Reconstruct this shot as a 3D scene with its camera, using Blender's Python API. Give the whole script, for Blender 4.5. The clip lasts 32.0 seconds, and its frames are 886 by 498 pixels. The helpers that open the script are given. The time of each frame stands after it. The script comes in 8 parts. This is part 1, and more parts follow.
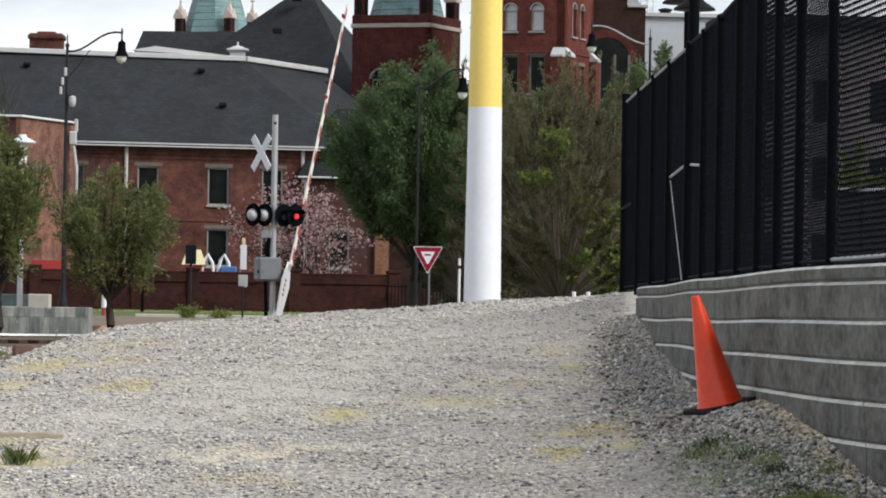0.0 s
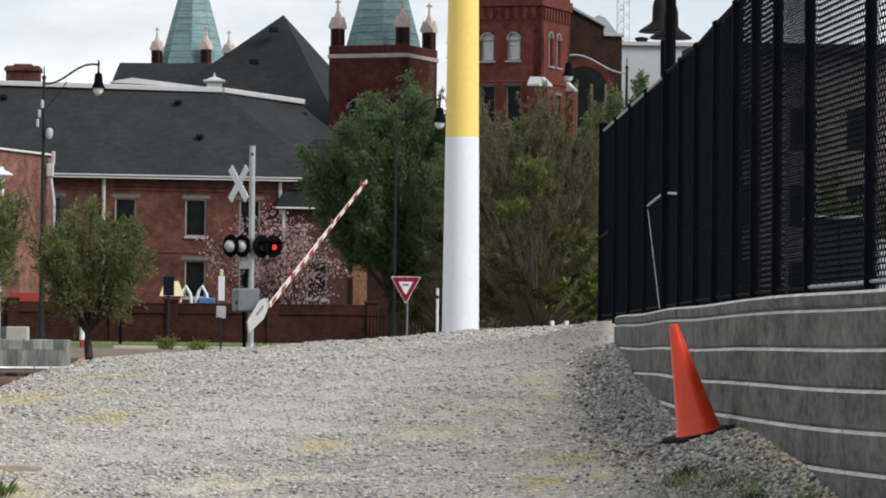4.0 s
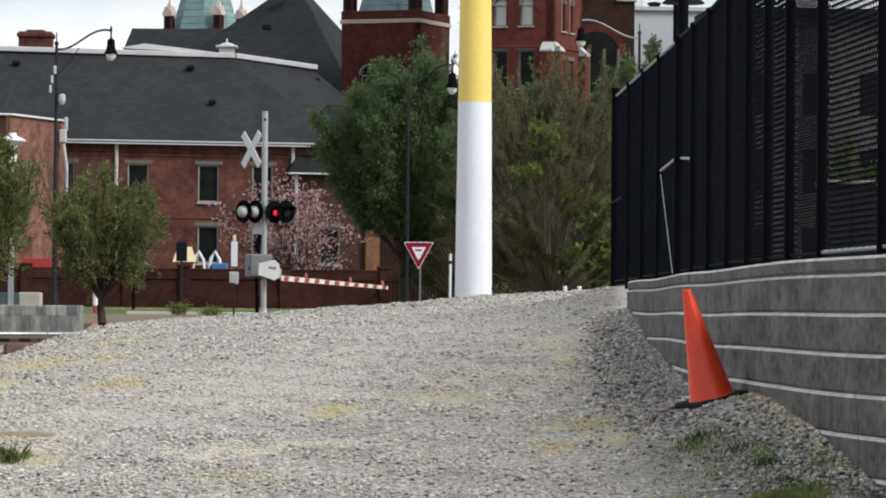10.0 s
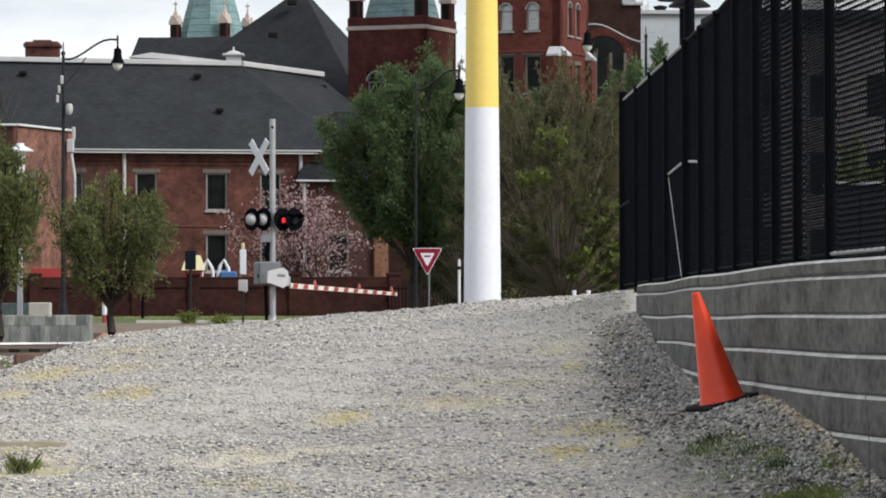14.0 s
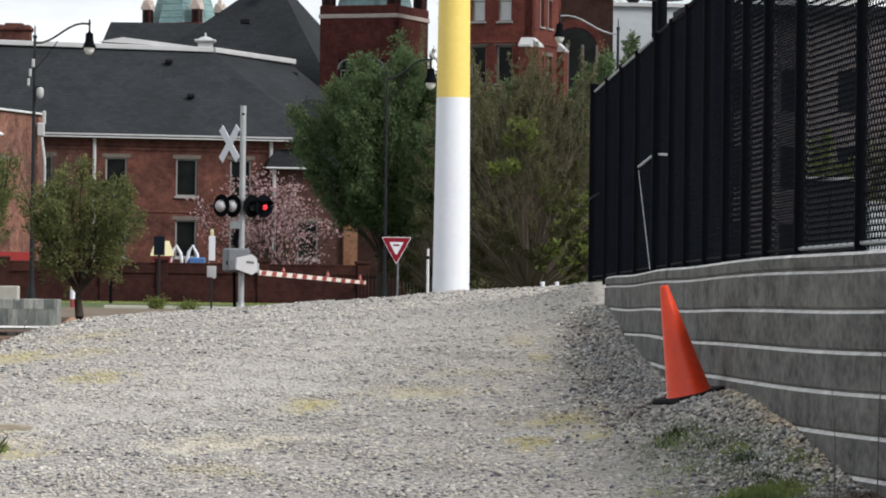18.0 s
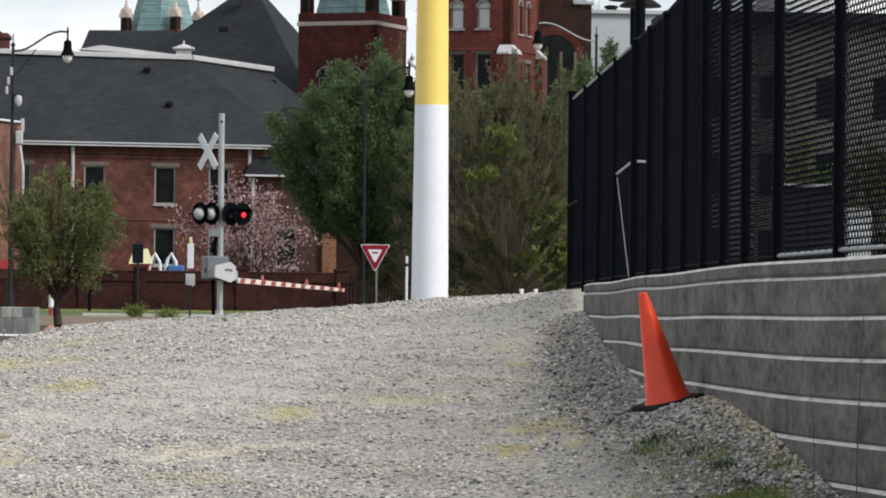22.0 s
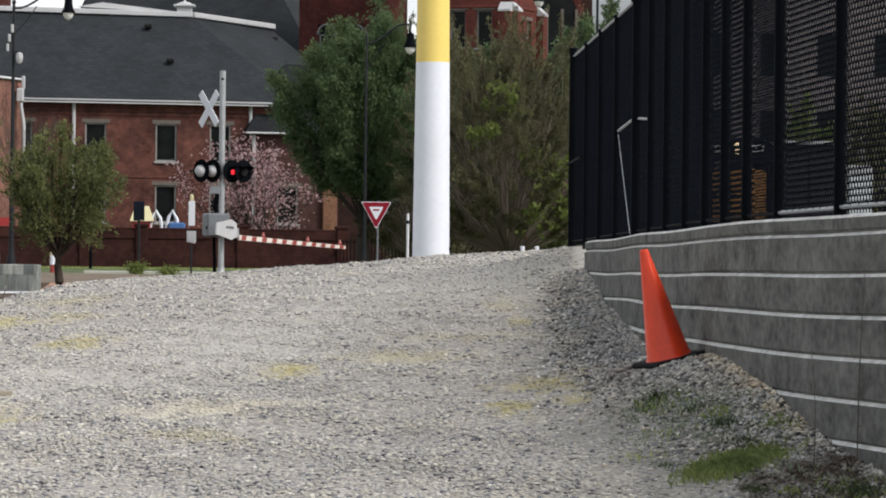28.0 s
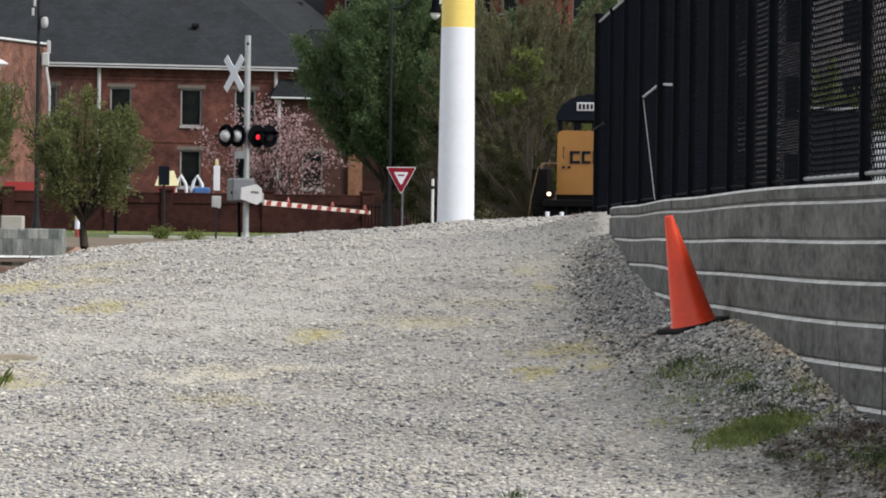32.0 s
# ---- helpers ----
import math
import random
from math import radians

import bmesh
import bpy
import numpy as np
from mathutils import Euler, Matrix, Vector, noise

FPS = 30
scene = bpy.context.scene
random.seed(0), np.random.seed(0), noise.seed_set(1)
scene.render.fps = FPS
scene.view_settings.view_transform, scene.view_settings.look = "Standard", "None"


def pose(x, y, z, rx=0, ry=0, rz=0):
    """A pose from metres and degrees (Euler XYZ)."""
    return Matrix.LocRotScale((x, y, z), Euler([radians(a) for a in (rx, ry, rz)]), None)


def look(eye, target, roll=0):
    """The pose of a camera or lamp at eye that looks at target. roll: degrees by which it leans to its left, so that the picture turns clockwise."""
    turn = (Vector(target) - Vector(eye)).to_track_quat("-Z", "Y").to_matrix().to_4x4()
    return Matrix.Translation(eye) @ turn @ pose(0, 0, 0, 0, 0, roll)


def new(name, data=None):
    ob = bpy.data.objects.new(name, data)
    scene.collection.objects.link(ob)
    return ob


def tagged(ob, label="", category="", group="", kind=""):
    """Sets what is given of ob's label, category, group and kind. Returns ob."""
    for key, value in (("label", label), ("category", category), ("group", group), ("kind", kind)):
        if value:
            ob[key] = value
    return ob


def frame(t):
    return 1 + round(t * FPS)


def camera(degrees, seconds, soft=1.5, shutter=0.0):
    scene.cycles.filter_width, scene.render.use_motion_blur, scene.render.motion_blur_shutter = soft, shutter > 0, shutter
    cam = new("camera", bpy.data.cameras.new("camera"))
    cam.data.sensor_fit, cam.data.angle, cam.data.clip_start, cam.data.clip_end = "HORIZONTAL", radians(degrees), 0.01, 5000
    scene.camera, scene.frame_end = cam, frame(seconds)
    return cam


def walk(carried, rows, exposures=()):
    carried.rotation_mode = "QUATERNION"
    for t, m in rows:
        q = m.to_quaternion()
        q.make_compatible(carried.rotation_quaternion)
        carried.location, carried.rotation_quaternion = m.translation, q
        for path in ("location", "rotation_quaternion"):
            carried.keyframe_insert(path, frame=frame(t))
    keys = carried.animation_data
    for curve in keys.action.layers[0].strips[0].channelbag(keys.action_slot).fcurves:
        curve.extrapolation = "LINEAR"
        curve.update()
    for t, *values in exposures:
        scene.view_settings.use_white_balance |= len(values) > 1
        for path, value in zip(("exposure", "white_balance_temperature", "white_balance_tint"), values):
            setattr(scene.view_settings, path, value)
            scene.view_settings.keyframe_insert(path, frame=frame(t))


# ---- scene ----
# The camera stands still at eye height and is turned by hand: seconds, pitch, roll, yaw.
EYE = 1.6
cam = camera(12.78, 32.0, soft=1.9)
TURNS = [
    (0.0, 0.958, 0.901, 0.000),
    (0.5, 0.915, 0.827, -0.093),
    (1.0, 0.894, 0.611, -0.398),
    (1.5, 1.112, 0.574, -0.493),
    (2.0, 1.135, 0.632, -0.196),
    (2.5, 1.425, 0.806, 0.257),
    (3.0, 1.447, 0.887, 0.083),
    (3.5, 1.346, 0.614, -0.397),
    (5.5, 1.767, 0.455, 0.425),
    (6.0, 1.811, 0.708, 0.574),
    (6.5, 1.504, 0.709, 0.184),
    (7.0, 1.518, 0.590, 0.383),
    (7.5, 1.773, 0.586, 0.317),
    (8.0, 2.155, 0.675, 0.444),
    (8.5, 2.263, 1.049, 1.177),
    (9.0, 1.568, 0.942, 1.061),
    (9.5, 0.948, 0.654, 0.348),
    (10.0, 0.892, 0.479, -0.134),
    (10.5, 1.036, 0.273, -0.624),
    (11.0, 1.480, 0.132, -0.834),
    (11.5, 2.120, 0.329, -0.080),
    (12.0, 1.643, 0.537, 0.659),
    (12.5, 0.829, 0.231, 0.471),
    (13.0, 0.724, -0.232, 0.155),
    (13.5, 0.880, -0.144, 0.173),
    (14.0, 0.975, -0.135, -0.008),
    (14.5, 0.632, -0.295, 0.067),
    (16.5, 0.143, 0.590, -0.491),
    (17.0, 0.433, 0.424, -0.782),
    (17.5, 0.571, 0.459, -0.689),
    (18.0, 0.825, 0.708, -0.457),
    (18.5, 0.850, 0.699, -0.442),
    (19.0, 0.647, 0.599, -0.767),
    (19.5, 0.645, 0.497, -0.965),
    (20.0, 0.604, 0.488, -0.931),
    (20.5, 0.676, 0.677, -0.581),
    (21.0, 0.935, 0.728, -0.354),
    (21.5, 0.939, 0.752, -0.432),
    (22.0, 0.935, 0.600, -0.764),
    (22.5, 0.987, 0.310, -0.941),
    (23.0, 1.200, 0.111, -1.011),
    (23.5, 1.361, -0.033, -1.064),
    (24.0, 1.615, 0.236, -0.602),
    (24.5, 1.546, 0.329, -0.195),
    (25.0, 1.326, 0.291, -0.341),
    (25.5, 0.957, 0.222, -0.656),
    (27.5, 0.912, 0.685, -0.837),
    (28.0, 0.316, 0.593, -0.754),
    (28.5, -0.085, 0.564, -0.777),
    (29.0, -0.376, 0.746, -0.619),
    (29.5, -0.175, 0.841, -0.276),
    (30.0, 0.117, 0.838, -0.136),
    (30.5, -0.049, 0.851, -0.279),
    (31.0, -0.079, 0.754, -0.542),
    (31.5, 0.054, 0.672, -0.553),
    (32.0, -0.189, 0.735, -0.401),
]
GAIN = [(0.0, 0.1), (7.5, 0.1), (8.5, 0.04), (9.0, -0.04), (10.0, 0.05), (11.0, 0.08), (12.0, -0.1), (13.0, 0.07), (14.5, 0.08), (17.0, 0.05), (18.0, 0.07), (20.0, 0.03), (21.0, 0.06), (22.0, 0.06), (23.0, 0.09), (24.0, 0.0), (25.5, 0.04), (27.5, -0.02), (28.0, -0.03), (29.0, 0.08), (31.0, 0.07), (32.0, 0.05)]


def gain(t):
    """The film camera's own slow brightening and darkening."""
    for (t0, a), (t1, b) in zip(GAIN, GAIN[1:]):
        if t <= t1:
            return a + (b - a) * (t - t0) / (t1 - t0)
    return GAIN[-1][1]


walk(cam, [(t, pose(0, 0, EYE, 90 + p, 0, y) @ pose(0, 0, 0, 0, 0, r)) for t, p, r, y in TURNS],
     exposures=[(t, gain(t) - 0.2 * max(0.0, p - 0.6)) for t, p, r, y in TURNS])

# ---------------------------------------------------------------- light
SUN_DIR = Vector((0.65, -0.37, 0.66)).normalized()
world = bpy.data.worlds.new("sky_world")
scene.world = world
world.use_nodes = True
wt = world.node_tree
wt.nodes.clear()
w_out = wt.nodes.new("ShaderNodeOutputWorld")
w_bg = wt.nodes.new("ShaderNodeBackground")
w_sky = wt.nodes.new("ShaderNodeTexSky")
w_sky.sky_type = "NISHITA"
w_sky.sun_disc = False
w_sky.sun_elevation = math.asin(SUN_DIR.z)
w_sky.sun_rotation = math.atan2(SUN_DIR.x, SUN_DIR.y)
w_co = wt.nodes.new("ShaderNodeTexCoord")
w_map = wt.nodes.new("ShaderNodeMapping")
w_map.inputs["Scale"].default_value = (5.0, 5.0, 16.0)
w_noise = wt.nodes.new("ShaderNodeTexNoise")
w_noise.inputs["Scale"].default_value = 1.3
w_noise.inputs["Detail"].default_value = 7
w_noise.inputs["Roughness"].default_value = 0.55
w_ramp = wt.nodes.new("ShaderNodeValToRGB")
w_ramp.color_ramp.elements[0].position = 0.40
w_ramp.color_ramp.elements[0].color = (8.0, 8.7, 9.4, 1)
w_ramp.color_ramp.elements[1].position = 0.60
w_ramp.color_ramp.elements[1].color = (12.2, 12.2, 12.2, 1)
w_mix = wt.nodes.new("ShaderNodeMix")
w_mix.data_type = "RGBA"
w_sep = wt.nodes.new("ShaderNodeSeparateXYZ")
w_thin = wt.nodes.new("ShaderNodeMapRange")  # the cloud sheet looks thicker towards the horizon
w_thin.inputs["From Min"].default_value, w_thin.inputs["From Max"].default_value = 0.1, 0.9
w_thin.inputs["To Min"].default_value, w_thin.inputs["To Max"].default_value = 0.9, 0.5
wt.links.new(w_co.outputs["Generated"], w_sep.inputs[0])
wt.links.new(w_sep.outputs[2], w_thin.inputs["Value"])
wt.links.new(w_thin.outputs["Result"], w_mix.inputs["Factor"])
wt.links.new(w_co.outputs["Generated"], w_map.inputs["Vector"])
wt.links.new(w_map.outputs[0], w_noise.inputs["Vector"])
wt.links.new(w_noise.outputs["Fac"], w_ramp.inputs["Fac"])
wt.links.new(w_sky.outputs[0], w_mix.inputs["A"])
wt.links.new(w_ramp.outputs[0], w_mix.inputs["B"])
wt.links.new(w_mix.outputs["Result"], w_bg.inputs["Color"])
w_bg.inputs["Strength"].default_value = 0.1
wt.links.new(w_bg.outputs[0], w_out.inputs["Surface"])
sun = new("sun", bpy.data.lights.new("sun", "SUN"))
sun.data.energy = 3.6
sun.data.angle = radians(24)
sun.data.color = (1.0, 0.965, 0.92)
sun.matrix_world = look(SUN_DIR * 60, (0, 0, 0))

# ---------------------------------------------------------------- materials


def node(nt, kind, **values):
    n = nt.nodes.new(kind)
    for k, v in values.items():
        n.inputs[k].default_value = v
    return n


def ramp(nt, fac, stops):
    r = nt.nodes.new("ShaderNodeValToRGB")
    while len(r.color_ramp.elements) < len(stops):
        r.color_ramp.elements.new(0.5)
    for e, (p, c) in zip(r.color_ramp.elements, stops):
        e.position, e.color = p, (*c, 1)
    nt.links.new(fac, r.inputs["Fac"])
    return r.outputs["Color"]


def mixc(nt, fac, a, b, mode="MIX"):
    m = nt.nodes.new("ShaderNodeMix")
    m.data_type, m.blend_type = "RGBA", mode
    for sock, v in (("Factor", fac), ("A", a), ("B", b)):
        if isinstance(v, (int, float)):
            m.inputs[sock].default_value = v
        elif isinstance(v, tuple):
            m.inputs[sock].default_value = (*v, 1)
        else:
            nt.links.new(v, m.inputs[sock])
    return m.outputs["Result"]


def shader(name):
    m = bpy.data.materials.new(name)
    m.use_nodes = True
    nt = m.node_tree
    return m, nt, nt.nodes["Principled BSDF"]


def coords(nt, scale=(1, 1, 1), kind="Object"):
    co = nt.nodes.new("ShaderNodeNewGeometry" if kind == "Position" else "ShaderNodeTexCoord")
    mp = nt.nodes.new("ShaderNodeMapping")
    mp.inputs["Scale"].default_value = scale
    nt.links.new(co.outputs[kind], mp.inputs["Vector"])
    return mp.outputs[0]


def tex_noise(nt, vec, scale, detail=4, rough=0.6):
    n = node(nt, "ShaderNodeTexNoise", Scale=scale, Detail=detail, Roughness=rough)
    nt.links.new(vec, n.inputs["Vector"])
    return n.outputs["Fac"]


def bump(nt, bs, height, strength, dist):
    b = node(nt, "ShaderNodeBump", Strength=strength, Distance=dist)
    nt.links.new(height, b.inputs["Height"])
    nt.links.new(b.outputs[0], bs.inputs["Normal"])


def paint(name, col, rough=0.6, metal=0.0, var=0.18, scale=3.0, fine=40.0, relief=0.25, stretch=(1, 1, 1), per=0.0, spec=0.5, place="Object"):
    """A plain material with stains at one scale, grain at another, and fine relief."""
    m, nt, bs = shader(name)
    v = coords(nt, stretch, place)
    big, small = tex_noise(nt, v, scale, 5), tex_noise(nt, v, fine, 3)
    dark, lite = tuple(c * (1 - var) for c in col), tuple(min(1, c * (1 + var)) for c in col)
    c = ramp(nt, big, [(0.3, dark), (0.7, lite)])
    c = mixc(nt, 0.35, c, ramp(nt, small, [(0.35, dark), (0.65, lite)]))
    if per:
        info = nt.nodes.new("ShaderNodeObjectInfo")
        c = mixc(nt, per, c, ramp(nt, info.outputs["Random"], [(0.0, tuple(x * 0.45 for x in col)), (1.0, tuple(min(1, x * 1.5) for x in col))]))
    nt.links.new(c, bs.inputs["Base Color"])
    bs.inputs["Roughness"].default_value = rough
    bs.inputs["Metallic"].default_value = metal
    bs.inputs["Specular IOR Level"].default_value = spec
    if relief:
        bump(nt, bs, small, relief, 0.004)
    return m


def leaf_mat(name, stops, trans=0.48, rough=0.55):
    m, nt, bs = shader(name)
    geo = nt.nodes.new("ShaderNodeNewGeometry")
    patch = node(nt, "ShaderNodeMapRange")
    patch.inputs["From Min"].default_value, patch.inputs["From Max"].default_value = 0.34, 0.66
    nt.links.new(tex_noise(nt, coords(nt), 1.3, 4, 0.65), patch.inputs["Value"])
    both = node(nt, "ShaderNodeMix", Factor=0.6)
    nt.links.new(geo.outputs["Random Per Island"], both.inputs["A"])
    nt.links.new(patch.outputs["Result"], both.inputs["B"])
    c = ramp(nt, both.outputs["Result"], stops)
    nt.links.new(c, bs.inputs["Base Color"])
    bs.inputs["Roughness"].default_value = rough
    bs.inputs["Specular IOR Level"].default_value = 0.1
    tr = nt.nodes.new("ShaderNodeBsdfTranslucent")
    nt.links.new(c, tr.inputs["Color"])
    mx = nt.nodes.new("ShaderNodeMixShader")
    mx.inputs[0].default_value = trans
    nt.links.new(bs.outputs[0], mx.inputs[1])
    nt.links.new(tr.outputs[0], mx.inputs[2])
    nt.links.new(mx.outputs[0], nt.nodes["Material Output"].inputs["Surface"])
    return m


def brick_mat(name, c1, c2, mortar, bump_s=0.4, stain=0.35):
    m, nt, bs = shader(name)
    co = nt.nodes.new("ShaderNodeTexCoord")
    sep = nt.nodes.new("ShaderNodeSeparateXYZ")
    nt.links.new(co.outputs["Object"], sep.inputs[0])
    add = nt.nodes.new("ShaderNodeMath")
    nt.links.new(sep.outputs[0], add.inputs[0])
    nt.links.new(sep.outputs[1], add.inputs[1])
    comb = nt.nodes.new("ShaderNodeCombineXYZ")
    nt.links.new(add.outputs[0], comb.inputs[0])
    nt.links.new(sep.outputs[2], comb.inputs[1])
    b = node(nt, "ShaderNodeTexBrick", Color1=(*c1, 1), Color2=(*c2, 1), Mortar=(*mortar, 1), Scale=1.0)
    b.inputs["Mortar Size"].default_value = 0.008
    b.inputs["Brick Width"].default_value = 0.215
    b.inputs["Row Height"].default_value = 0.075
    b.inputs["Bias"].default_value = -0.1
    nt.links.new(comb.outputs[0], b.inputs["Vector"])
    vec = co.outputs["Object"]
    big = tex_noise(nt, vec, 0.7, 6, 0.7)
    mid = tex_noise(nt, vec, 2.8, 5, 0.75)
    c = mixc(nt, stain, b.outputs["Color"], ramp(nt, big, [(0.30, (0.40, 0.35, 0.35)), (0.5, (0.85, 0.80, 0.77)), (0.68, (1.32, 1.20, 1.10))]), "MULTIPLY")
    c = mixc(nt, 0.55, c, ramp(nt, mid, [(0.32, (0.45, 0.42, 0.41)), (0.5, (0.95, 0.93, 0.92)), (0.70, (1.25, 1.22, 1.2))]), "MULTIPLY")
    nt.links.new(c, bs.inputs["Base Color"])
    bs.inputs["Roughness"].default_value = 0.9
    bs.inputs["Specular IOR Level"].default_value = 0.12
    bump(nt, bs, b.outputs["Fac"], bump_s, -0.006)
    return m


def boarded_concrete_mat(name):
    """Old concrete cast against upright boards: every board's print holds another grey, with pale lime blooms and dark runs."""
    m, nt, bs = shader(name)
    v = coords(nt)
    sep = nt.nodes.new("ShaderNodeSeparateXYZ")
    comb = nt.nodes.new("ShaderNodeCombineXYZ")
    nt.links.new(v, sep.inputs[0])
    nt.links.new(sep.outputs[0], comb.inputs[0])
    nt.links.new(sep.outputs[2], comb.inputs[1])
    b = node(nt, "ShaderNodeTexBrick", Color1=(0.13, 0.145, 0.145, 1), Color2=(0.34, 0.345, 0.33, 1), Mortar=(0.15, 0.155, 0.15, 1), Scale=1.0)
    b.inputs["Mortar Size"].default_value = 0.006
    b.inputs["Brick Width"].default_value = 0.24
    b.inputs["Row Height"].default_value = 0.48
    nt.links.new(comb.outputs[0], b.inputs["Vector"])
    runs = tex_noise(nt, coords(nt, (3.2, 3.2, 0.9)), 1.6, 6, 0.75)
    c = mixc(nt, 0.85, b.outputs["Color"], ramp(nt, runs, [(0.32, (0.38, 0.39, 0.38)), (0.5, (0.85, 0.86, 0.84)), (0.68, (1.35, 1.33, 1.28))]), "MULTIPLY")
    bloom = ramp(nt, tex_noise(nt, v, 4.2, 5, 0.6), [(0.62, (0, 0, 0)), (0.72, (1, 1, 1))])
    c = mixc(nt, bloom, c, (0.48, 0.49, 0.47))
    nt.links.new(c, bs.inputs["Base Color"])
    bs.inputs["Roughness"].default_value = 0.95
    bs.inputs["Specular IOR Level"].default_value = 0.15
    bump(nt, bs, runs, 0.4, 0.01)
    return m


def shingle_mat(name, dark, lite):
    m, nt, bs = shader(name)
    v = coords(nt, (1, 1, 1))
    b = node(nt, "ShaderNodeTexBrick", Color1=(*dark, 1), Color2=(*lite, 1), Scale=1.0)
    b.inputs["Mortar"].default_value = (*[c * 0.95 for c in dark], 1)
    b.inputs["Mortar Size"].default_value = 0.012
    b.inputs["Brick Width"].default_value = 0.32
    b.inputs["Row Height"].default_value = 0.15
    sep = nt.nodes.new("ShaderNodeSeparateXYZ")
    comb = nt.nodes.new("ShaderNodeCombineXYZ")
    nt.links.new(v, sep.inputs[0])
    nt.links.new(sep.outputs[0], comb.inputs[0])
    nt.links.new(sep.outputs[2], comb.inputs[1])
    nt.links.new(comb.outputs[0], b.inputs["Vector"])
    big = tex_noise(nt, v, 0.5, 6, 0.7)
    c = mixc(nt, 0.75, b.outputs["Color"], ramp(nt, big, [(0.3, (0.62, 0.62, 0.62)), (0.7, (1.12, 1.12, 1.12))]), "MULTIPLY")
    mid = tex_noise(nt, v, 9.0, 4, 0.7)
    c = mixc(nt, 0.5, c, ramp(nt, mid, [(0.3, (0.6, 0.6, 0.62)), (0.7, (1.1, 1.1, 1.08))]), "MULTIPLY")
    nt.links.new(c, bs.inputs["Base Color"])
    bs.inputs["Roughness"].default_value = 0.9
    bs.inputs["Specular IOR Level"].default_value = 0.12
    bump(nt, bs, b.outputs["Fac"], 0.10, -0.004)
    return m


def glass_mat(name, col=(0.008, 0.010, 0.012), rough=0.15):
    m, nt, bs = shader(name)
    v = coords(nt)
    n = tex_noise(nt, v, 1.5, 3)
    nt.links.new(ramp(nt, n, [(0.3, tuple(c * 0.6 for c in col)), (0.7, tuple(c * 2.2 for c in col))]), bs.inputs["Base Color"])
    bs.inputs["Roughness"].default_value = rough
    bs.inputs["Specular IOR Level"].default_value = 0.1
    return m


def glow_mat(name, col, strength):
    m, nt, bs = shader(name)
    bs.inputs["Base Color"].default_value = (*col, 1)
    bs.inputs["Emission Color"].default_value = (*col, 1)
    bs.inputs["Emission Strength"].default_value = strength
    return m


# moss and sand patches in the gravel: x, y, half width, half length, strength
MOSS = [(0.9, 24.45, 0.26, 0.4, 0.75), (1.05, 22.6, 0.10, 0.5, 0.8), (1.05, 31.8, 0.10, 0.8, 0.7), (-0.66, 26.4, 0.17, 0.75, 0.9), (0.72, 22.4, 0.15, 0.7, 0.9), (1.02, 24.1, 0.13, 1.1, 0.8), (-2.45, 31.1, 0.3, 1.0, 0.75), (-2.35, 22.9, 0.25, 0.7, 0.8), (0.1, 27.8, 0.55, 0.7, 0.4), (1.26, 24.9, 0.12, 0.8, 0.7), (-1.0, 21.0, 0.3, 0.5, 0.4), (0.6, 30.0, 0.6, 0.8, 0.3), (-3.2, 40.0, 0.5, 1.6, 0.4), (-2.9, 36.0, 0.35, 1.2, 0.4), (1.0, 34.0, 0.25, 1.0, 0.35), (-3.5, 35.4, 0.35, 1.3, 0.7), (-2.65, 24.4, 0.25, 0.5, 0.6), (-3.5, 31.9, 0.25, 0.9, 0.5)]
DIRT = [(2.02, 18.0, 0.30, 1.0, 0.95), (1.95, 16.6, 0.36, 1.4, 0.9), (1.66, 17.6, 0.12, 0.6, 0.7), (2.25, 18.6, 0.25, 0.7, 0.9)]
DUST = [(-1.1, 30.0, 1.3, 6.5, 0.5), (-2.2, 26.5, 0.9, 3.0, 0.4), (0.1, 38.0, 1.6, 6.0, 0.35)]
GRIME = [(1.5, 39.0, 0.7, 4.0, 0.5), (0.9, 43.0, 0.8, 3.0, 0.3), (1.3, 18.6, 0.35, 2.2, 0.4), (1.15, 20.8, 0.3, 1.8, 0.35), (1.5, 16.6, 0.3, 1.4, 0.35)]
# Shade along the wall's foot, put into the rubble's colour as a dark tint.
FOOT_SHADE = [(1.6, 26.0, 0.5, 3.2, 0.9), (1.65, 31.0, 0.35, 4.0, 0.7), (1.45, 23.6, 0.3, 1.2, 0.6)]
TAN = [(2.0, 21.7, 0.13, 1.3, 1.0), (2.06, 20.5, 0.12, 0.9, 0.8), (1.9, 22.6, 0.1, 0.7, 0.7)]
SAND = [(-1.1, 23.0, 0.45, 0.6, 0.75), (-0.75, 23.3, 0.3, 0.45, 0.7), (-2.35, 23.6, 0.25, 0.4, 0.6)]


